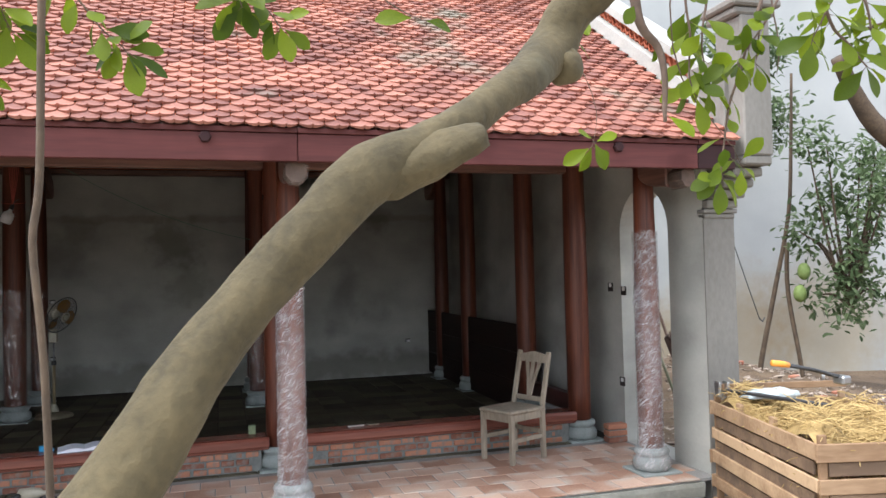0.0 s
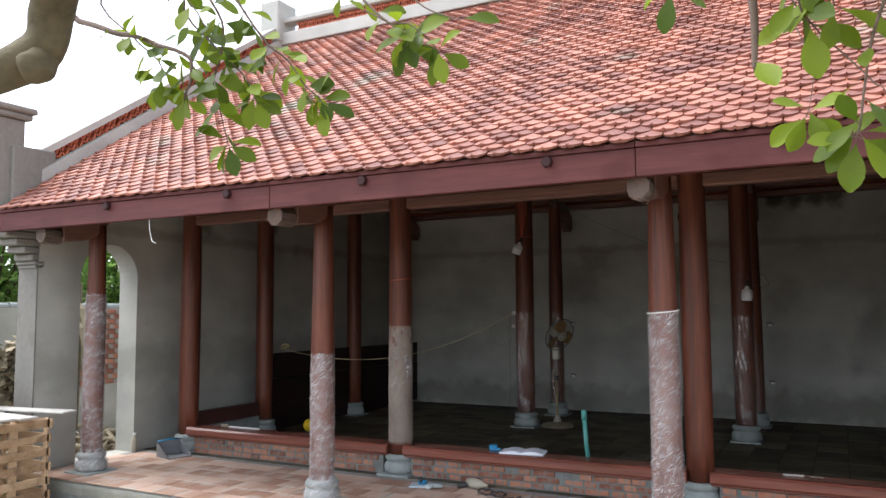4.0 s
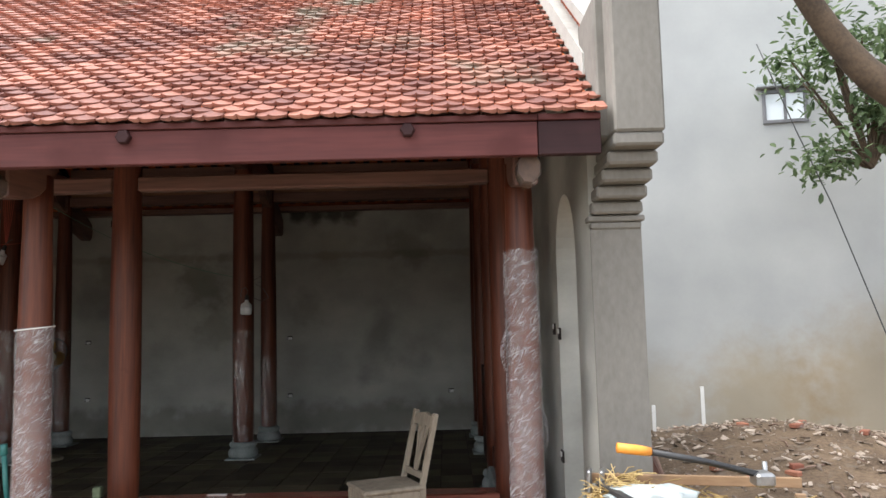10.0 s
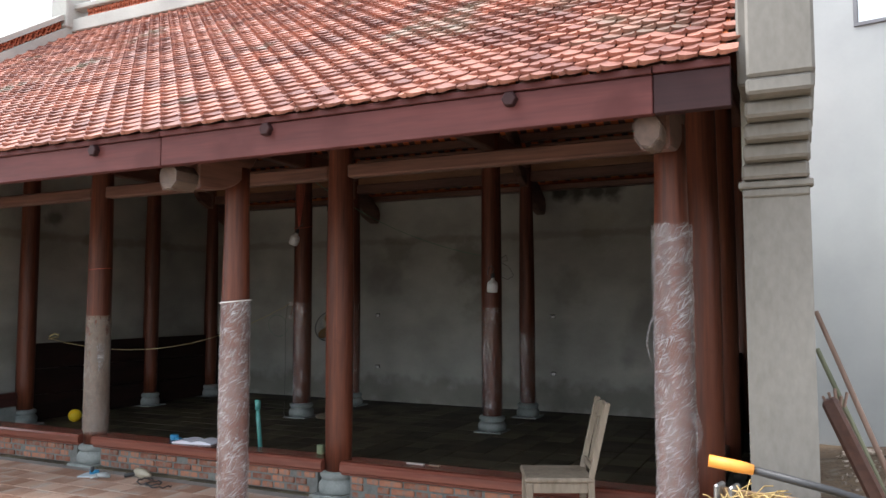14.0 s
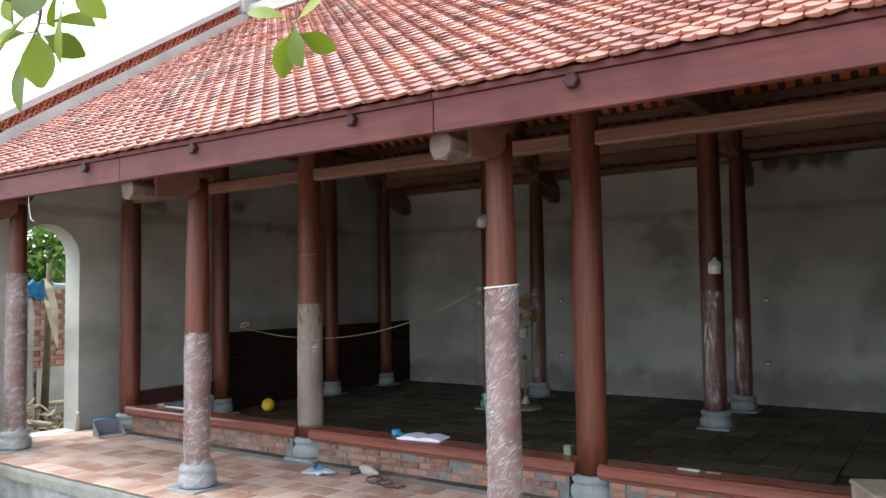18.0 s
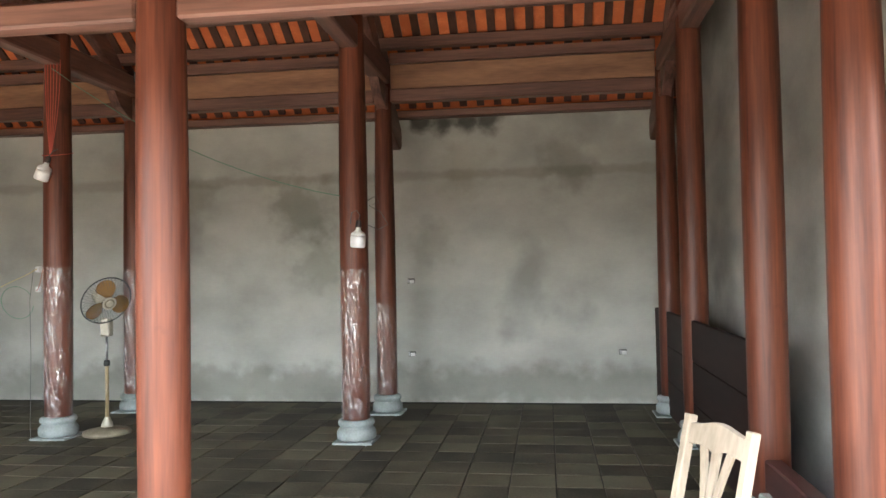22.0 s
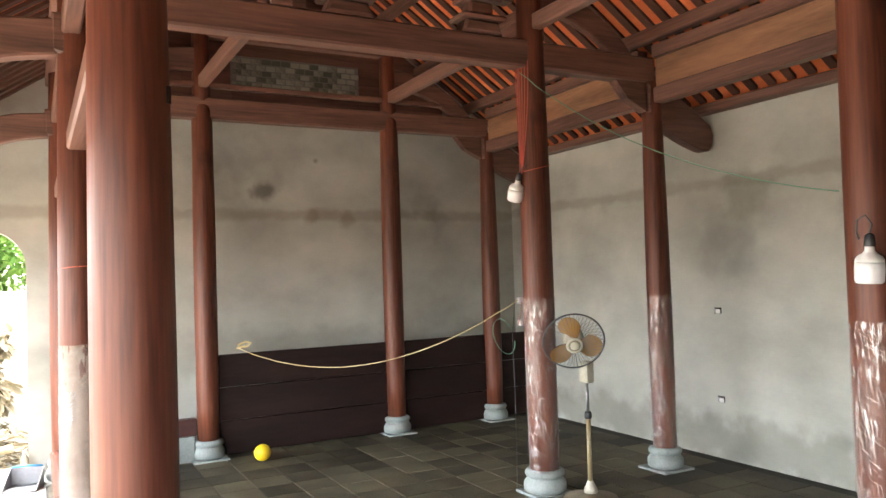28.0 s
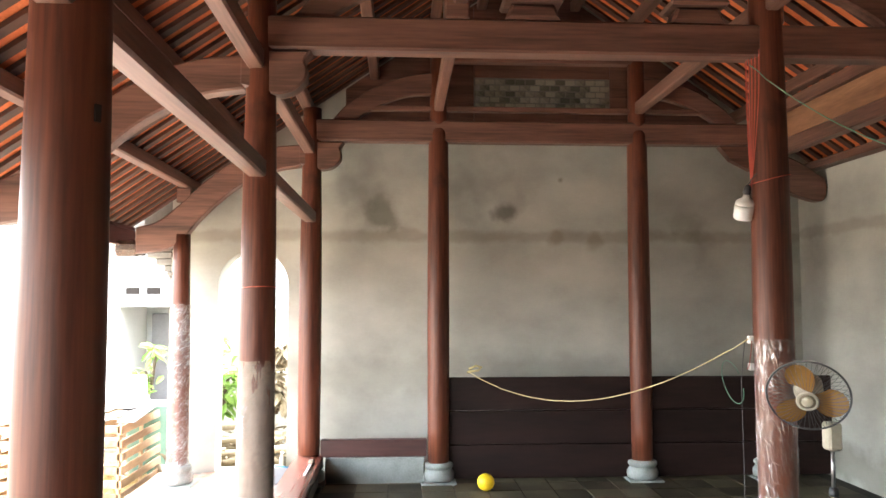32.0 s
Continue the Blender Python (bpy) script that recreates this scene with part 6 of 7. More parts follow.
def crown_of(parent, centre, size, n, mat, leaf, seed, clumps):
    """Leaves in uneven clumps round a centre, with a limb to each clump."""
    r = random.Random(seed)
    verts, faces = [], []
    sh = np.array([(0, 0, 0), (0.3, 0.17, 0.02), (0.7, 0.2, -0.03), (1, 0, -0.15), (0.7, -0.2, -0.03), (0.3, -0.17, 0.02)])
    for c in range(clumps):
        th, h = r.uniform(0, 6.28), r.uniform(-1, 1)
        rad_ = r.uniform(0.25, 0.95)
        cc = Vector((centre[0] + size[0] * rad_ * math.cos(th), centre[1] + size[1] * rad_ * math.sin(th), centre[2] + size[2] * h))
        for k in range(n // clumps):
            p = cc + Vector((r.gauss(0, 0.4) * size[0] * 0.5, r.gauss(0, 0.4) * size[1] * 0.5, r.gauss(0, 0.4) * size[2] * 0.38))
            way = Vector((r.uniform(-1, 1), r.uniform(-1, 1), r.uniform(-0.9, 0.4)))
            m = np.array(aim(p, way, Vector((r.uniform(-0.6, 0.6), r.uniform(-0.6, 0.6), 1)), leaf * r.uniform(0.7, 1.25)))
            n0 = len(verts)
            verts.extend((sh @ m[:3, :3].T + m[:3, 3]).tolist())
            faces.append([n0, n0 + 1, n0 + 2, n0 + 3])
            faces.append([n0, n0 + 3, n0 + 4, n0 + 5])
        part("limb", tube(smooth_line([(centre[0], centre[1], centre[2] - size[2]), ((centre[0] + cc.x) / 2, (centre[1] + cc.y) / 2, min(centre[2] - size[2] * 0.3, cc.z)), cc], 4), [0.03 - 0.0025 * k for k in range(9)], 6), M_bark_dark, parent)
    me = bpy.data.meshes.new("crown")
    me.from_pydata(verts, [], faces)
    me.materials.append(mat)
    ob = new("crown", me)
    ob.parent = parent
    tagged(ob, kind="stuff")


t = thing("fruit_tree", "young fruit tree with grey-green leaves by the pale wall", "tree", (0, 0, 0))
g0, g1 = Vector(SAPLING[0]), Vector(SAPLING_FORK[0])
part("trunk", tube(smooth_line([(g0.x, g0.y, g0.z - 0.5)] + SAPLING, 4), [0.045 - 0.0013 * k for k in range(21)], 9), M_bark_dark, t, smooth=True)
part("fork", tube(smooth_line([(g1.x, g1.y, g1.z - 0.5)] + SAPLING_FORK, 4), 0.032, 8), M_bark_dark, t, smooth=True)
crown_of(t, CROWNS[0], (1.1, 0.8, 1.0), 2300, M_leaf_far, 0.13, 5, 22)
crown_of(t, CROWNS[1], (0.8, 0.6, 1.15), 2200, M_leaf_far, 0.13, 6, 24)
for p in FRUIT:
    bm = bmesh.new()
    bmesh.ops.create_icosphere(bm, subdivisions=3, radius=0.1)
    for v in bm.verts:
        v.co = Vector((v.co.x * 0.9, v.co.y * 0.9, v.co.z * 1.25)) * (1 + 0.06 * noise.noise(v.co * 60)) + Vector(p)
    part("fruit", bm, varied("green_fruit", (0.12, 0.17, 0.04), (0.2, 0.27, 0.08), 8, 0.7), t, "hanging green fruit", True)
t = thing("old_tree", "thick dark curving limb of an old tree", "tree", (0, 0, 0))
e = Vector(LIMB[-1])
ln = smooth_line([(e.x + 1.2, e.y - 0.4, -0.44), (e.x + 1.0, e.y - 0.3, 1.1), (e.x + 0.5, e.y - 0.1, 2.1)] + LIMB[::-1], 5)
part("trunk", tube(ln, [0.13 - 0.0022 * k + 0.006 * noise.noise((k * 0.5, 3, 0)) for k in range(len(ln))], 14), M_bark_dark, t, "dark rough bark", True)
crown_of(t, (LIMB[0][0] + 0.9, LIMB[0][1] + 0.1, 3.9), (0.7, 0.6, 0.4), 160, M_leaf, 0.13, 8, 4)

# west side: brick boundary wall, trees, cut branches
t = thing("wall_boundary", "old red brick boundary wall, partly plastered", "wall", (-8.0, 0, 0), kind="structure")
part("core", box(-0.2, -0.012, 5.05, 14, -0.6, 1.58), M_mortar, t, "grey mortar")
rb = random.Random(5)
vb, fb = [], []
bx = [(sx, sy, sz) for sx in (-0.012, 0.012) for sy in (-0.1, 0.1) for sz in (-0.03, 0.03)]
qf = [(0, 1, 3, 2), (4, 6, 7, 5), (0, 4, 5, 1), (2, 3, 7, 6), (1, 5, 7, 3), (0, 2, 6, 4)]
me_wb = finish("brick", box(-0.012, 0.012, -0.1, 0.1, -0.03, 0.03, 0.004), M_brick)
for j in range(28):
    for i in range(35):
        y, z = 6.35 + i * 0.215 + (0.107 if j % 2 else 0), -0.4 + j * 0.071
        if 6.6 < y < 9.0 and 0.1 < z < 1.6:
            ob = new("brick", me_wb)
            ob.parent = t
            ob.location = (-0.006 + rb.uniform(-0.004, 0.004), y, z)
        elif y < 13.8:
            n0 = len(vb)
            o = rb.uniform(-0.004, 0.004)
            vb.extend([(p[0] - 0.006 + o, p[1] + y, p[2] + z) for p in bx])
            fb.extend([[n0 + q for q in f] for f in qf])
me = bpy.data.meshes.new("bricks")
me.from_pydata(vb, [], fb)
me.materials.append(M_brick)
ob = new("bricks", me)
ob.parent = t
tagged(ob, kind="stuff")
part("plaster_patch", extrude([(5.05, -0.5), (7.15, -0.5), (7.1, 0.4), (7.12, 1.2), (7.05, 1.57), (5.05, 1.57)], "x", 0.02, 0.04), M_plaster, t, "grey plaster patch")
part("low_plaster", extrude([(7.16, -0.5), (9.4, -0.5), (9.4, 0.42), (8.2, 0.5), (7.16, 0.46)], "x", 0.02, 0.035), M_plaster, t, "stained plaster along the foot")
for k in range(30):
    bm = lathe([(0.07, -0.13), (0.075, 0.13)], 10)
    bm.transform(Matrix.Translation((-0.1, 5.2 + 0.29 * k, 1.57)) @ Matrix.Rotation(math.pi / 2, 4, "X"))
    part("coping_tile", bm, M_stone, t, "curved coping tile")
t = thing("blue_tarpaulin", "crumpled blue tarpaulin thrown over the wall", "tarpaulin", (-7.98, 7.15, 1.5))
bm = bmesh.new()
g = [[bm.verts.new((0.06 + 0.08 * noise.noise((i * 0.7, j * 0.7, 2)), -0.18 + 0.04 * i + 0.04 * noise.noise((i * 0.8, j * 0.8, 5)), 0.16 - 0.035 * j + 0.07 * noise.noise((i * 0.6, j * 0.6, 9)))) for i in range(10)] for j in range(8)]
for a, b in zip(g, g[1:]):
    for i in range(9):
        bm.faces.new((a[i], a[i + 1], b[i + 1], b[i]))
bmesh.ops.solidify(bm, geom=bm.faces[:], thickness=0.01)
part("sheet", bm, M_blue, t, smooth=True)
for k, (x, y, h) in enumerate(((-10.2, 7.6, 2.9), (-11.5, 5.6, 3.3), (-11.0, 10.5, 3.2), (-13.5, 8.0, 4.2), (-10.9, 9.0, 2.4))):
    t = thing("garden_tree", "leafy green tree behind the boundary wall", "tree", (x, y, -0.42), "trees behind the wall")
    part("trunk", tube([(0, 0, 0), (0.1, 0.05, 1.0), (0.0, 0.1, h - 0.6)], [0.09, 0.07, 0.05], 9), M_bark_dark, t, smooth=True)
    crown_of(t, (0, 0, h), (1.3, 1.4, 1.2), 3600, M_leaf_bright, 0.17, 30 + k, 22)
t = thing("dry_stalk", "tall pale dry stalk with drooping dead leaves", "plant", (-7.3, 6.9, -0.42))
part("stalk", tube([(0, 0, 0), (0.03, 0.02, 1.1), (0.0, 0.05, 2.3)], [0.05, 0.045, 0.03], 9), M_bark, t, smooth=True)
for k in range(5):
    a = k * 2.1
    c, s = math.cos(a), math.sin(a)
    bm = bmesh.new()
    v = [[bm.verts.new((c * r_0 * 0.28 + sgn * s * w, s * r_0 * 0.28 - sgn * c * w, 2.1 - 0.08 * k - 0.55 * r_0 ** 1.6)) for sgn in (-1, 1)] for r_0, w in ((0.0, 0.02), (0.4, 0.05), (0.8, 0.05), (1.1, 0.01))]
    for p_, q_ in zip(v, v[1:]):
        bm.faces.new((p_[0], p_[1], q_[1], q_[0]))
    part("dead_leaf", bm, M_dry, t, "drooping dead leaf")
rp = random.Random(9)
for k in range(16):
    p = Vector((rp.uniform(-7.6, -6.1), rp.uniform(4.6, 8.2), GZ + 0.05 + rp.uniform(0, 0.5)))
    a, l = rp.uniform(-0.7, 0.7) + (1.57 if k % 3 else 0.3), rp.uniform(0.5, 1.1)
    q = p + Vector((math.cos(a) * l * 0.5, math.sin(a) * l, rp.uniform(-0.15, 0.25)))
    q.x = min(q.x, -5.95)
    t = thing("cut_branch", "cut pale branch lying on a heap outside", "branch", p, "cut branches")
    part("wood", tube(smooth_line([(0, 0, 0), (q - p) * 0.5 + Vector((0, 0, 0.04)), q - p], 4), [rp.uniform(0.02, 0.05)] * 9, 8), M_dry, t, smooth=True)
verts, faces = [], []
for k in range(2400):
    x, y = rp.uniform(-7.9, -5.9), rp.uniform(4.2, 8.6)
    h = 0.6 * math.exp(-((x + 7.0) ** 2 / 0.7 + (y - 5.9) ** 2 / 2.5))
    p = Vector((x, y, GZ + 0.03 + rp.uniform(0.2, 1.0) * h))
    m = np.array(aim(p, Vector((rp.uniform(-1, 1), rp.uniform(-1, 1), rp.uniform(-0.3, 0.5))), Vector((rp.uniform(-1, 1), rp.uniform(-1, 1), 1)), rp.uniform(0.1, 0.26)))
    sh = np.array([(0, 0, 0), (0.3, 0.1, 0.03), (0.7, 0.1, -0.03), (1, 0, -0.1), (0.7, -0.1, -0.03), (0.3, -0.1, 0.03)])
    n0 = len(verts)
    verts.extend((sh @ m[:3, :3].T + m[:3, 3]).tolist())
    faces.append([n0, n0 + 1, n0 + 2, n0 + 3])
    faces.append([n0, n0 + 3, n0 + 4, n0 + 5])
me = bpy.data.meshes.new("brush_heap")
me.from_pydata(verts, [], faces)
me.materials.append(M_dry)
tagged(new("brush_heap", me), "heap of dry leaves and brushwood by the wall", "brushwood", kind="stuff")

# white house across the yard
M_whitewall = varied("white_house_wall", (0.45, 0.46, 0.45), (0.6, 0.6, 0.58), 1.5, 0.85)
t = thing("white_house", "low white rendered house across the yard", "house", (-9.0, 2.0, 0))
part("wall", box(-5, 0, -6, 1.4, GZ - 0.1, 2.5), M_whitewall, t, "white rendered wall")
part("wall", box(-5, 0, 1.404, 3.9, 1.62, 2.5), M_whitewall, t, "white rendered wall over the porch")
# darker blue render than the other walls puts the porch shade into the colour
part("back_wall", box(-5, -1.2, 1.404, 3.9, GZ - 0.1, 1.615), M_bluewall, t, "porch wall in darker blue for its shade")
part("pillar", box(-0.3, 0, 3.6, 3.9, GZ - 0.1, 1.615, 0.01), M_whitewall, t)
part("roof_slab", box(-5.2, 0.25, -6.2, 4.1, 2.504, 2.66, 0.02), M_whitewall, t, "flat roof slab")
for y, z in ((1.48, 1.8), (1.78, 1.8), (1.55, 2.36), (0.3, 2.36)):
    part("vent", box(-0.02, 0.006, y, y + 0.2, z, z + 0.1, 0.004), M_hole, t, "dark vent slot")
part("door", box(-1.19, -1.15, 1.5, 2.2, GZ, 1.5, 0.01), M_frame, t, "grey door")
t = thing("potted_plant", "green plant in a glazed pot on the crate", "plant", (-6.2, 4.75, GZ))
part("pot", lathe([(0.16, 0.0), (0.2, 0.3), (0.24, 0.9), (0.27, 1.0), (0.26, 1.02), (0.2, 0.98)], 20), M_bucket, t, "pale green pot", True)
crown_of(t, (0, 0, 1.45), (0.22, 0.22, 0.3), 90, M_leaf_bright, 0.14, 77, 4)

t = thing("garden_shrub", "bright green shrub by the boundary wall", "shrub", (-7.3, 5.3, GZ))
crown_of(t, (0, 0, 1.35), (0.35, 0.35, 0.5), 420, M_leaf_bright, 0.17, 78, 7)
t = thing("dry_shrub", "tangle of dry pale leaves by the boundary wall", "shrub", (-7.2, 5.95, GZ))
crown_of(t, (0, 0, 1.15), (0.22, 0.25, 0.4), 360, M_dry, 0.2, 79, 6)
for k in range(9):
    t = thing("cut_branch", "thick pale log lying on the heap outside", "branch", (-7.5 + 0.12 * k, 4.7 + 0.13 * (k % 4), GZ + 0.1 + 0.13 * (k % 5)), "cut branches", rz=rp.uniform(60, 115))
    part("wood", tube(smooth_line([(0, 0, 0), (0.5, 0.03, 0.03), (1.1, -0.02, rp.uniform(-0.05, 0.12))], 4), [rp.uniform(0.03, 0.055)] * 9, 9), M_dry, t, smooth=True)

# stones and rubble on the soil
verts, faces = [], []
rs = random.Random(13)
ico = bmesh.new()
bmesh.ops.create_icosphere(ico, subdivisions=1, radius=1)
iv = np.array([v.co[:] for v in ico.verts])
ico.verts.index_update()
fi = [[v.index for v in f.verts] for f in ico.faces]
ico.free()
for k in range(1900):
    x, y = (rs.uniform(3.9, 9.0), rs.uniform(5.5, 12.3)) if k < 1780 else (rs.uniform(-6, -1.5), rs.uniform(3.4, 4.8))
    m = math.exp(-((x - 6.6) ** 2 / 5 + (y - 10.2) ** 2 / 7))
    z = -0.42 + 0.55 * m + 0.1 * m * noise.noise((x * 2, y * 2, 7)) + 0.02 * noise.noise((x * 1.3, y * 1.3, 0))
    s = rs.uniform(0.008, 0.028) * (2.2 if rs.random() < 0.09 else 1)
    m3 = np.array(Euler((rs.uniform(0, 3), rs.uniform(0, 3), rs.uniform(0, 3))).to_matrix())
    n0 = len(verts)
    v = iv * np.array((s, s * rs.uniform(0.35, 0.9), s * rs.uniform(0.15, 0.5)))
    v = v * (1 + 0.25 * np.sin(iv[:, :1] * 9 + k))
    verts.extend((v @ m3.T + (x, y, z + s * 0.2)).tolist())
    faces.extend([[n0 + q for q in f] for f in fi])
me = bpy.data.meshes.new("rubble")
me.from_pydata(verts, [], faces)
me.materials.append(varied("rubble", (0.17, 0.13, 0.1), (0.42, 0.35, 0.29), 6, 0.9, island=0.7))
tagged(new("rubble", me), "scattered stones and broken brick on the soil", "rubble", kind="stuff")

# broken boards, sticks and tile shards strewn over the mound
rd = random.Random(31)
M_shard = varied("pale_shard", (0.2, 0.15, 0.11), (0.46, 0.38, 0.31), 7, 0.9, island=0.6)
vs, fs = [], []
cube = np.array([(x, y, z) for x in (-1, 1) for y in (-1, 1) for z in (-1, 1)])
for k in range(900):
    x, y = rd.uniform(3.95, 8.6), rd.uniform(5.6, 12.2)
    l, w, h = rd.uniform(0.015, 0.06), rd.uniform(0.01, 0.03), rd.uniform(0.003, 0.009)
    m3 = np.array(Euler((rd.uniform(-0.4, 0.4), rd.uniform(-0.4, 0.4), rd.uniform(0, 6.28))).to_matrix())
    v = cube * (l, w, h) * (1 + 0.3 * np.array([[rd.uniform(-1, 1)] * 3 for _ in range(8)]))
    n0 = len(vs)
    vs.extend((v @ m3.T + (x, y, ground_z(x, y) + 0.012)).tolist())
    fs.extend([[n0 + q for q in f] for f in qf])
me = bpy.data.meshes.new("shards")
me.from_pydata(vs, [], fs)
me.materials.append(M_shard)
tagged(new("shards", me), "pale chips and broken shards strewn over the soil", "rubble", kind="stuff")
for k in range(46):
    x, y = rd.uniform(4.1, 8.2), rd.uniform(6.2, 12.0)
    l, a = rd.uniform(0.12, 0.42), rd.uniform(0, 3.14)
    dx, dy = math.cos(a) * l, math.sin(a) * l
    z0, z1 = ground_z(x, y), ground_z(x + dx, y + dy)
    if k % 3:
        t = thing("stick", "dry broken stick lying on the soil", "stick", (x, y, z0), "sticks on the mound")
        part("wood", tube([(0, 0, 0.015), (dx * 0.5 + rd.uniform(-0.03, 0.03), dy * 0.5, (z1 - z0) / 2 + 0.03), (dx, dy, z1 - z0 + 0.015)], rd.uniform(0.005, 0.011), 6), M_pole, t, smooth=True)
    else:
        t = thing("broken_brick", "broken red brick half sunk in the soil", "brick", (x, y, z0 - 0.01), "bricks on the mound", rz=rd.uniform(0, 180))
        part("body", box(-rd.uniform(0.04, 0.09), 0.07, -0.045, 0.045, 0, 0.05, 0.008), M_brick, t)

# ---------------------------------------------------------------- laid pieces: paving, floor, bricks, roof tiles
rnd = random.Random(7)


def shared(name, bm, mat):
    return finish(name, bm, mat)


def lay(name, me, parent, m):
    ob = new(name, me)
    ob.parent = parent
    ob.matrix_world = m
    return ob


porch = bpy.data.objects["floor_porch"]
P = 0.215
me = shared("paving_tile", box(-P / 2 + 0.004, P / 2 - 0.004, -P / 2 + 0.004, P / 2 - 0.004, -0.012, 0, 0.0025), M_paving)
for i in range(41):
    for j in range(7):
        x, y = WL1 + 0.11 + i * P + (P / 2 if j % 2 else 0), 5.07 + P / 2 + j * P
        if x < WR0 - 0.1 and y < 6.44 and not (x > 3.2 and y < 5.2):
            lay("paving_tile", me, porch, pose(x, y, 0.0 + rnd.uniform(-0.0015, 0.0015), rnd.uniform(-0.3, 0.3), rnd.uniform(-0.3, 0.3), rnd.choice((0, 90, 180, 270))))
hall = bpy.data.objects["floor"]
F = 0.3
me = shared("floor_tile", box(-F / 2 + 0.004, F / 2 - 0.004, -F / 2 + 0.004, F / 2 - 0.004, -0.012, 0, 0.0025), M_floor_tile)
rest = bmesh.new()
for i in range(30):
    for j in range(18):
        x, y = WL1 + F / 2 + i * F, 6.47 + F / 2 + j * F
        if y > BACK - 0.12 or x > WR0 - 0.12:
            continue
        m = pose(x, y, rnd.uniform(-0.002, 0.001), rnd.uniform(-0.25, 0.25), rnd.uniform(-0.25, 0.25), rnd.choice((0, 90, 180, 270)))
        if 6.5 < y < 10.4 and x < 2.6:
            lay("floor_tile", me, hall, m)
        else:
            join(rest, box(-F / 2 + 0.004, F / 2 - 0.004, -F / 2 + 0.004, F / 2 - 0.004, -0.012, 0), m)
tagged(part("floor_tiles", rest, M_floor_tile, hall), kind="stuff")

# bricks under the sills
me = [shared("brick", box(-w / 2, w / 2, -0.05, 0.05, -0.022, 0.022, 0.005), M_brick_smeared) for w in (0.192, 0.1)]
for s in [o for o in bpy.data.objects if o.name.split(".")[0] == "sill" and o.parent is None]:
    x0 = s.matrix_world.translation.x
    h = [c for c in s.children if c.name.startswith("beam")][0].dimensions.x / 2
    h -= 0.062
    part("mortar_core", box(-h, h, 6.546, 6.72, -0.01, 0.169), M_mortar_grey, s, "grey mortar bed")
    for row in range(3):
        x = -h + 0.02
        while x < h - 0.11:
            k = rnd.random() < 0.62 or x + 0.2 > h
            w = (0.192, 0.1)[k]
            lay("brick", me[k], s, pose(x0 + x + w / 2, 6.592 + rnd.uniform(-0.009, 0.005), 0.028 + row * 0.055, 0, rnd.uniform(-1, 1), rnd.uniform(-1, 1)))
            x += w + rnd.uniform(0.008, 0.03)


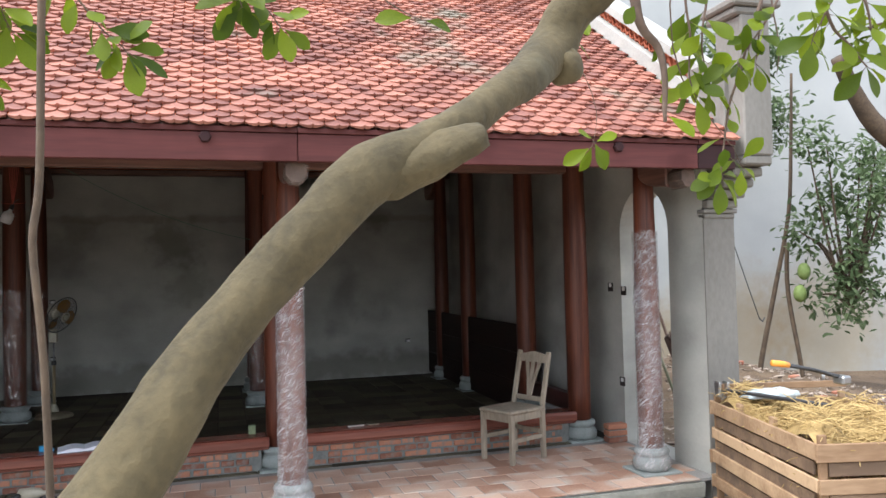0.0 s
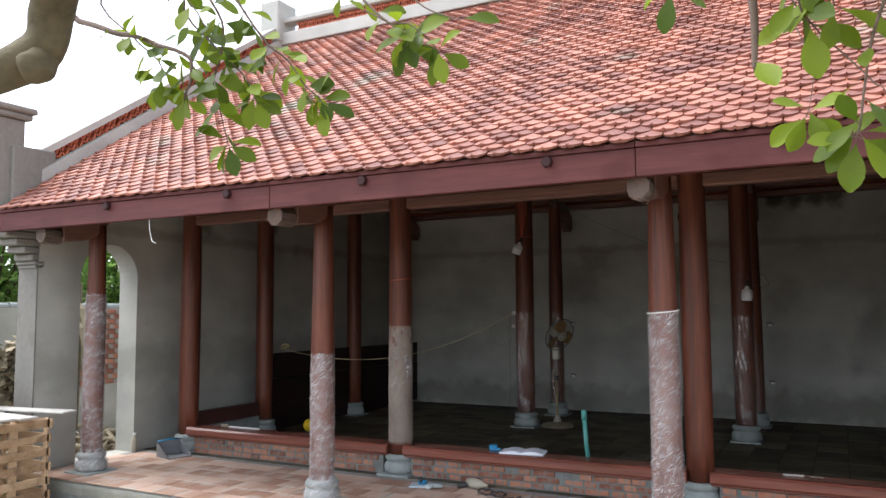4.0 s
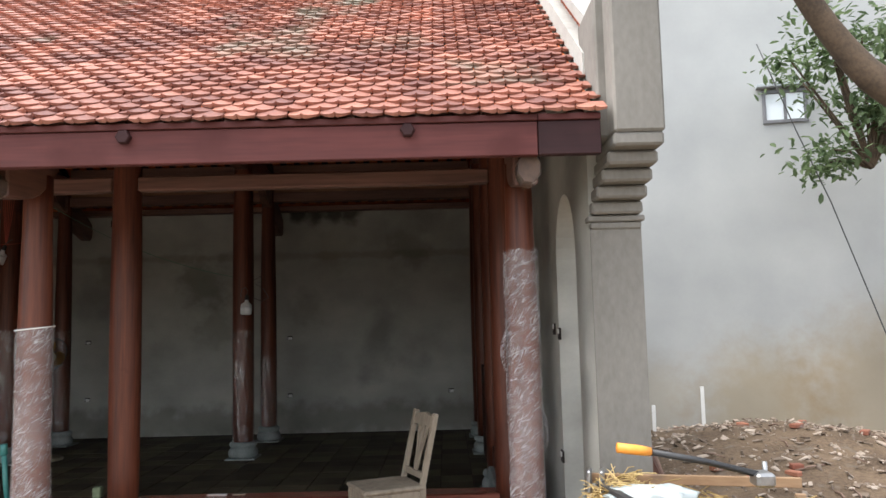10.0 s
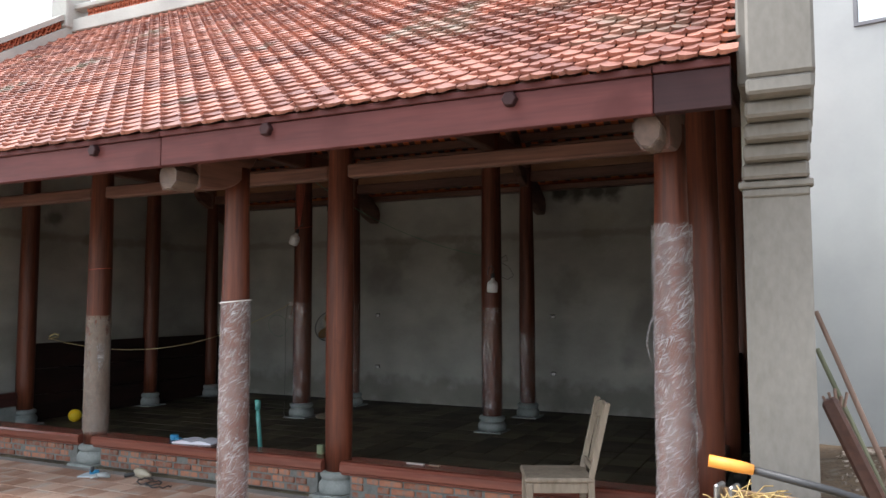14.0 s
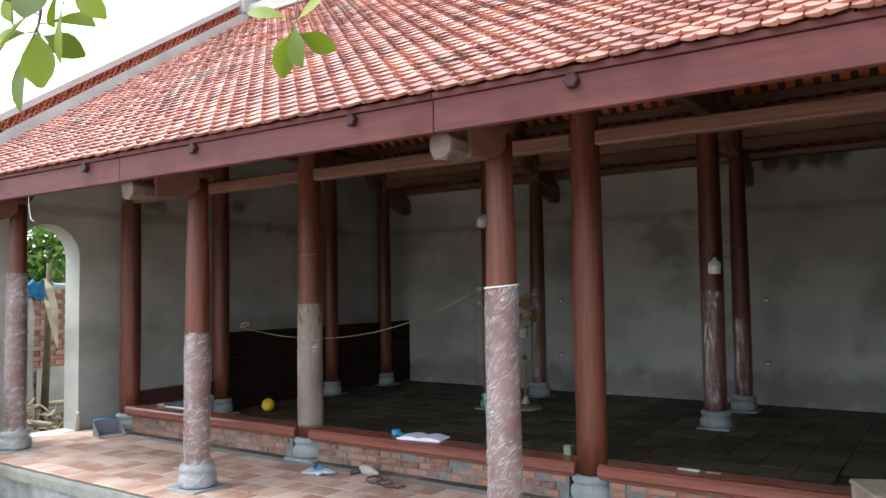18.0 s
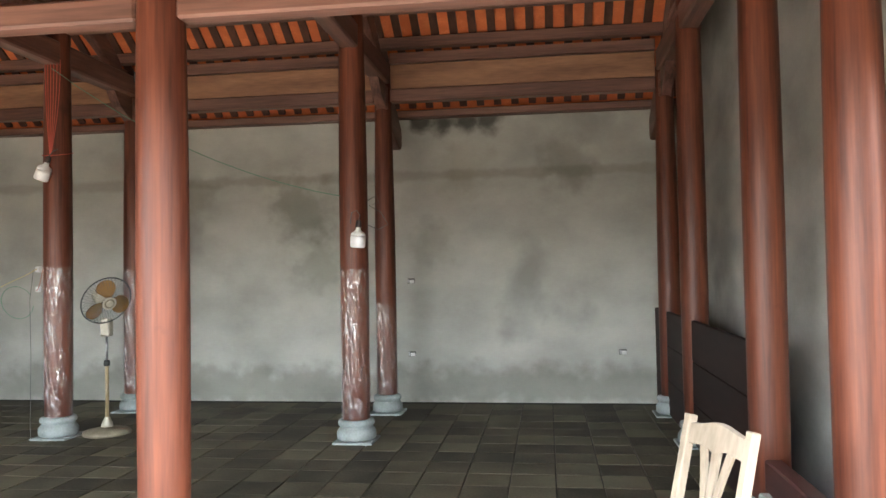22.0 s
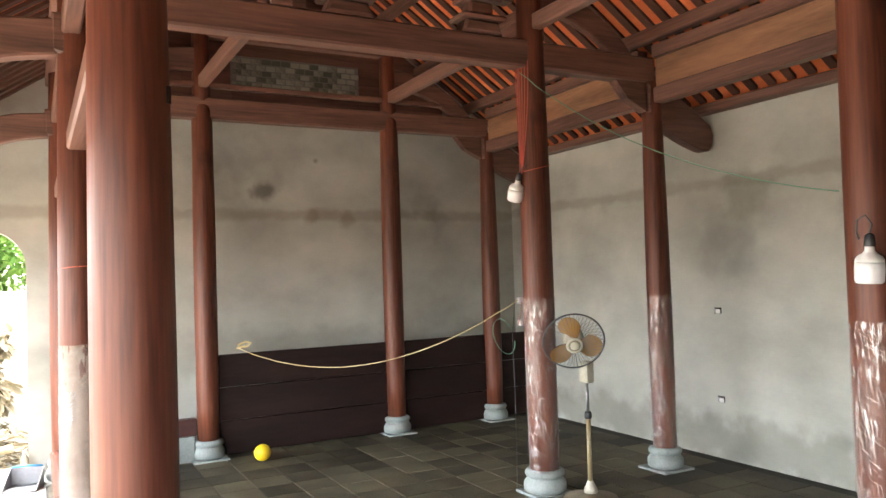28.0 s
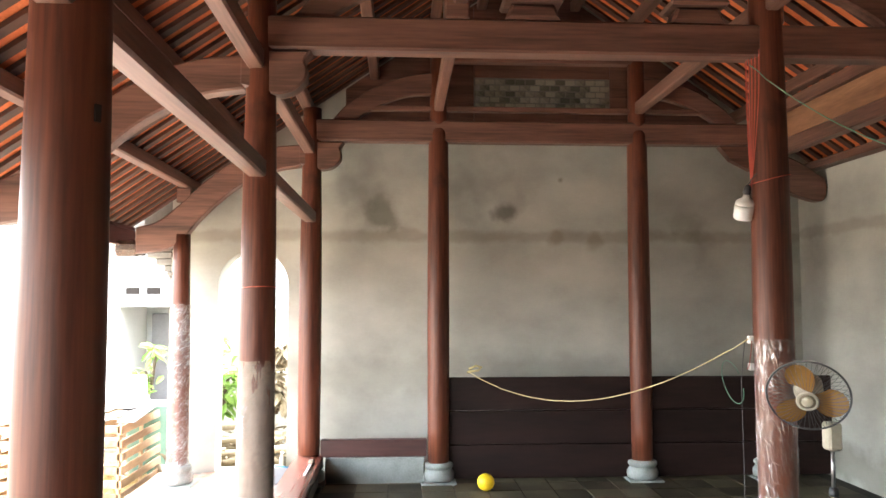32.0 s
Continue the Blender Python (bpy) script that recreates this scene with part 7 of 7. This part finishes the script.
# roof tiles of the front slope
def tile_bm():
    """A wide shoe-nosed tile: its front lip swells to the middle, where a small ridged tip curls up."""
    w, th = 0.073, 0.007
    xs = [w * k for k in (-1, -0.7, -0.38, -0.13, 0, 0.13, 0.38, 0.7, 1)]
    mid = (0.0, 0.001, 0.002, 0.003, 0.004, 0.003, 0.002, 0.001, 0.0)
    lip = (0.004, 0.008, 0.013, 0.017, 0.03, 0.017, 0.013, 0.008, 0.004)
    under = (0.001, 0.001, 0.001, 0.002, 0.012, 0.002, 0.001, 0.001, 0.001)
    tip = (0.006, -0.016, -0.031, -0.036, -0.05, -0.036, -0.031, -0.016, 0.006)
    n = len(xs) - 1
    bm = bmesh.new()
    top = [[bm.verts.new((x, y, z[k] + th)) for k, x in enumerate(xs)] for y, z in ((0.1, (-0.004,) * 9), (0.02, mid))]
    top.append([bm.verts.new((x, tip[k], lip[k] + th)) for k, x in enumerate(xs)])
    low = [bm.verts.new((x, tip[k] + (0.003 if k != n // 2 else 0.012), under[k])) for k, x in enumerate(xs)]
    back = [bm.verts.new((x, 0.02, -0.008)) for x in xs]
    for a, b in zip(top, top[1:]):
        for k in range(n):
            bm.faces.new((a[k], a[k + 1], b[k + 1], b[k]))
    for k in range(n):
        bm.faces.new((top[2][k], top[2][k + 1], low[k + 1], low[k]))
        bm.faces.new((low[k], low[k + 1], back[k + 1], back[k]))
    for q in (0, n):
        bm.faces.new((top[1][q], top[2][q], low[q], back[q]))
        bm.faces.new((top[0][q], top[1][q], back[q]))
    bmesh.ops.recalc_face_normals(bm, faces=bm.faces[:])
    return bm


roof = thing("roof", "red clay fish-scale tile roof, patchy orange, pink and dark", "roof", (0, 0, 0))
proto = tile_bm()
tv = np.array([v.co[:] for v in proto.verts])
proto.verts.index_update()
tf = [[v.index for v in f.verts] for f in proto.faces]
me_tile = finish("tile", proto, M_tile)
slope = math.atan(SLOPE)
ex = 0.089
rows_n = int((RIDGE - EAVE) / math.cos(slope) / ex)
verts, faces = [], []
for j in range(rows_n):
    for i in range(60):
        x = WL1 + 0.08 + i * 0.155 + (0.0775 if j % 2 else 0)
        if x > WR0 - 0.03:
            continue
        d = 0.01 + j * ex
        m = pose(x, EAVE + d * math.cos(slope), roof_z(EAVE) + 0.004 + d * math.sin(slope) + rnd.uniform(0, 0.005), math.degrees(slope) + rnd.uniform(-2, 2), rnd.uniform(-1.5, 1.5), rnd.uniform(-2, 2))
        if j < 5:
            lay("tile", me_tile, roof, m)
        else:
            mm = np.array(m)
            n0 = len(verts)
            verts.extend((tv @ mm[:3, :3].T + mm[:3, 3]).tolist())
            faces.extend([[n0 + k for k in f] for f in tf])
me = bpy.data.meshes.new("tile_rows")
me.from_pydata(verts, [], faces)
me.materials.append(M_tile)
ob = new("tile_rows", me)
ob.parent = roof
tagged(ob, kind="stuff")
bm = extrude([(RIDGE, roof_z(RIDGE) + 0.01), (BACK + 0.5, roof_z(BACK + 0.5) + 0.006), (BACK + 0.5, roof_z(BACK + 0.5) + 0.05), (RIDGE, roof_z(RIDGE) + 0.055)], "x", WL1, WR0)
part("rear_slope", bm, M_tile, roof, "clay tiled rear slope")
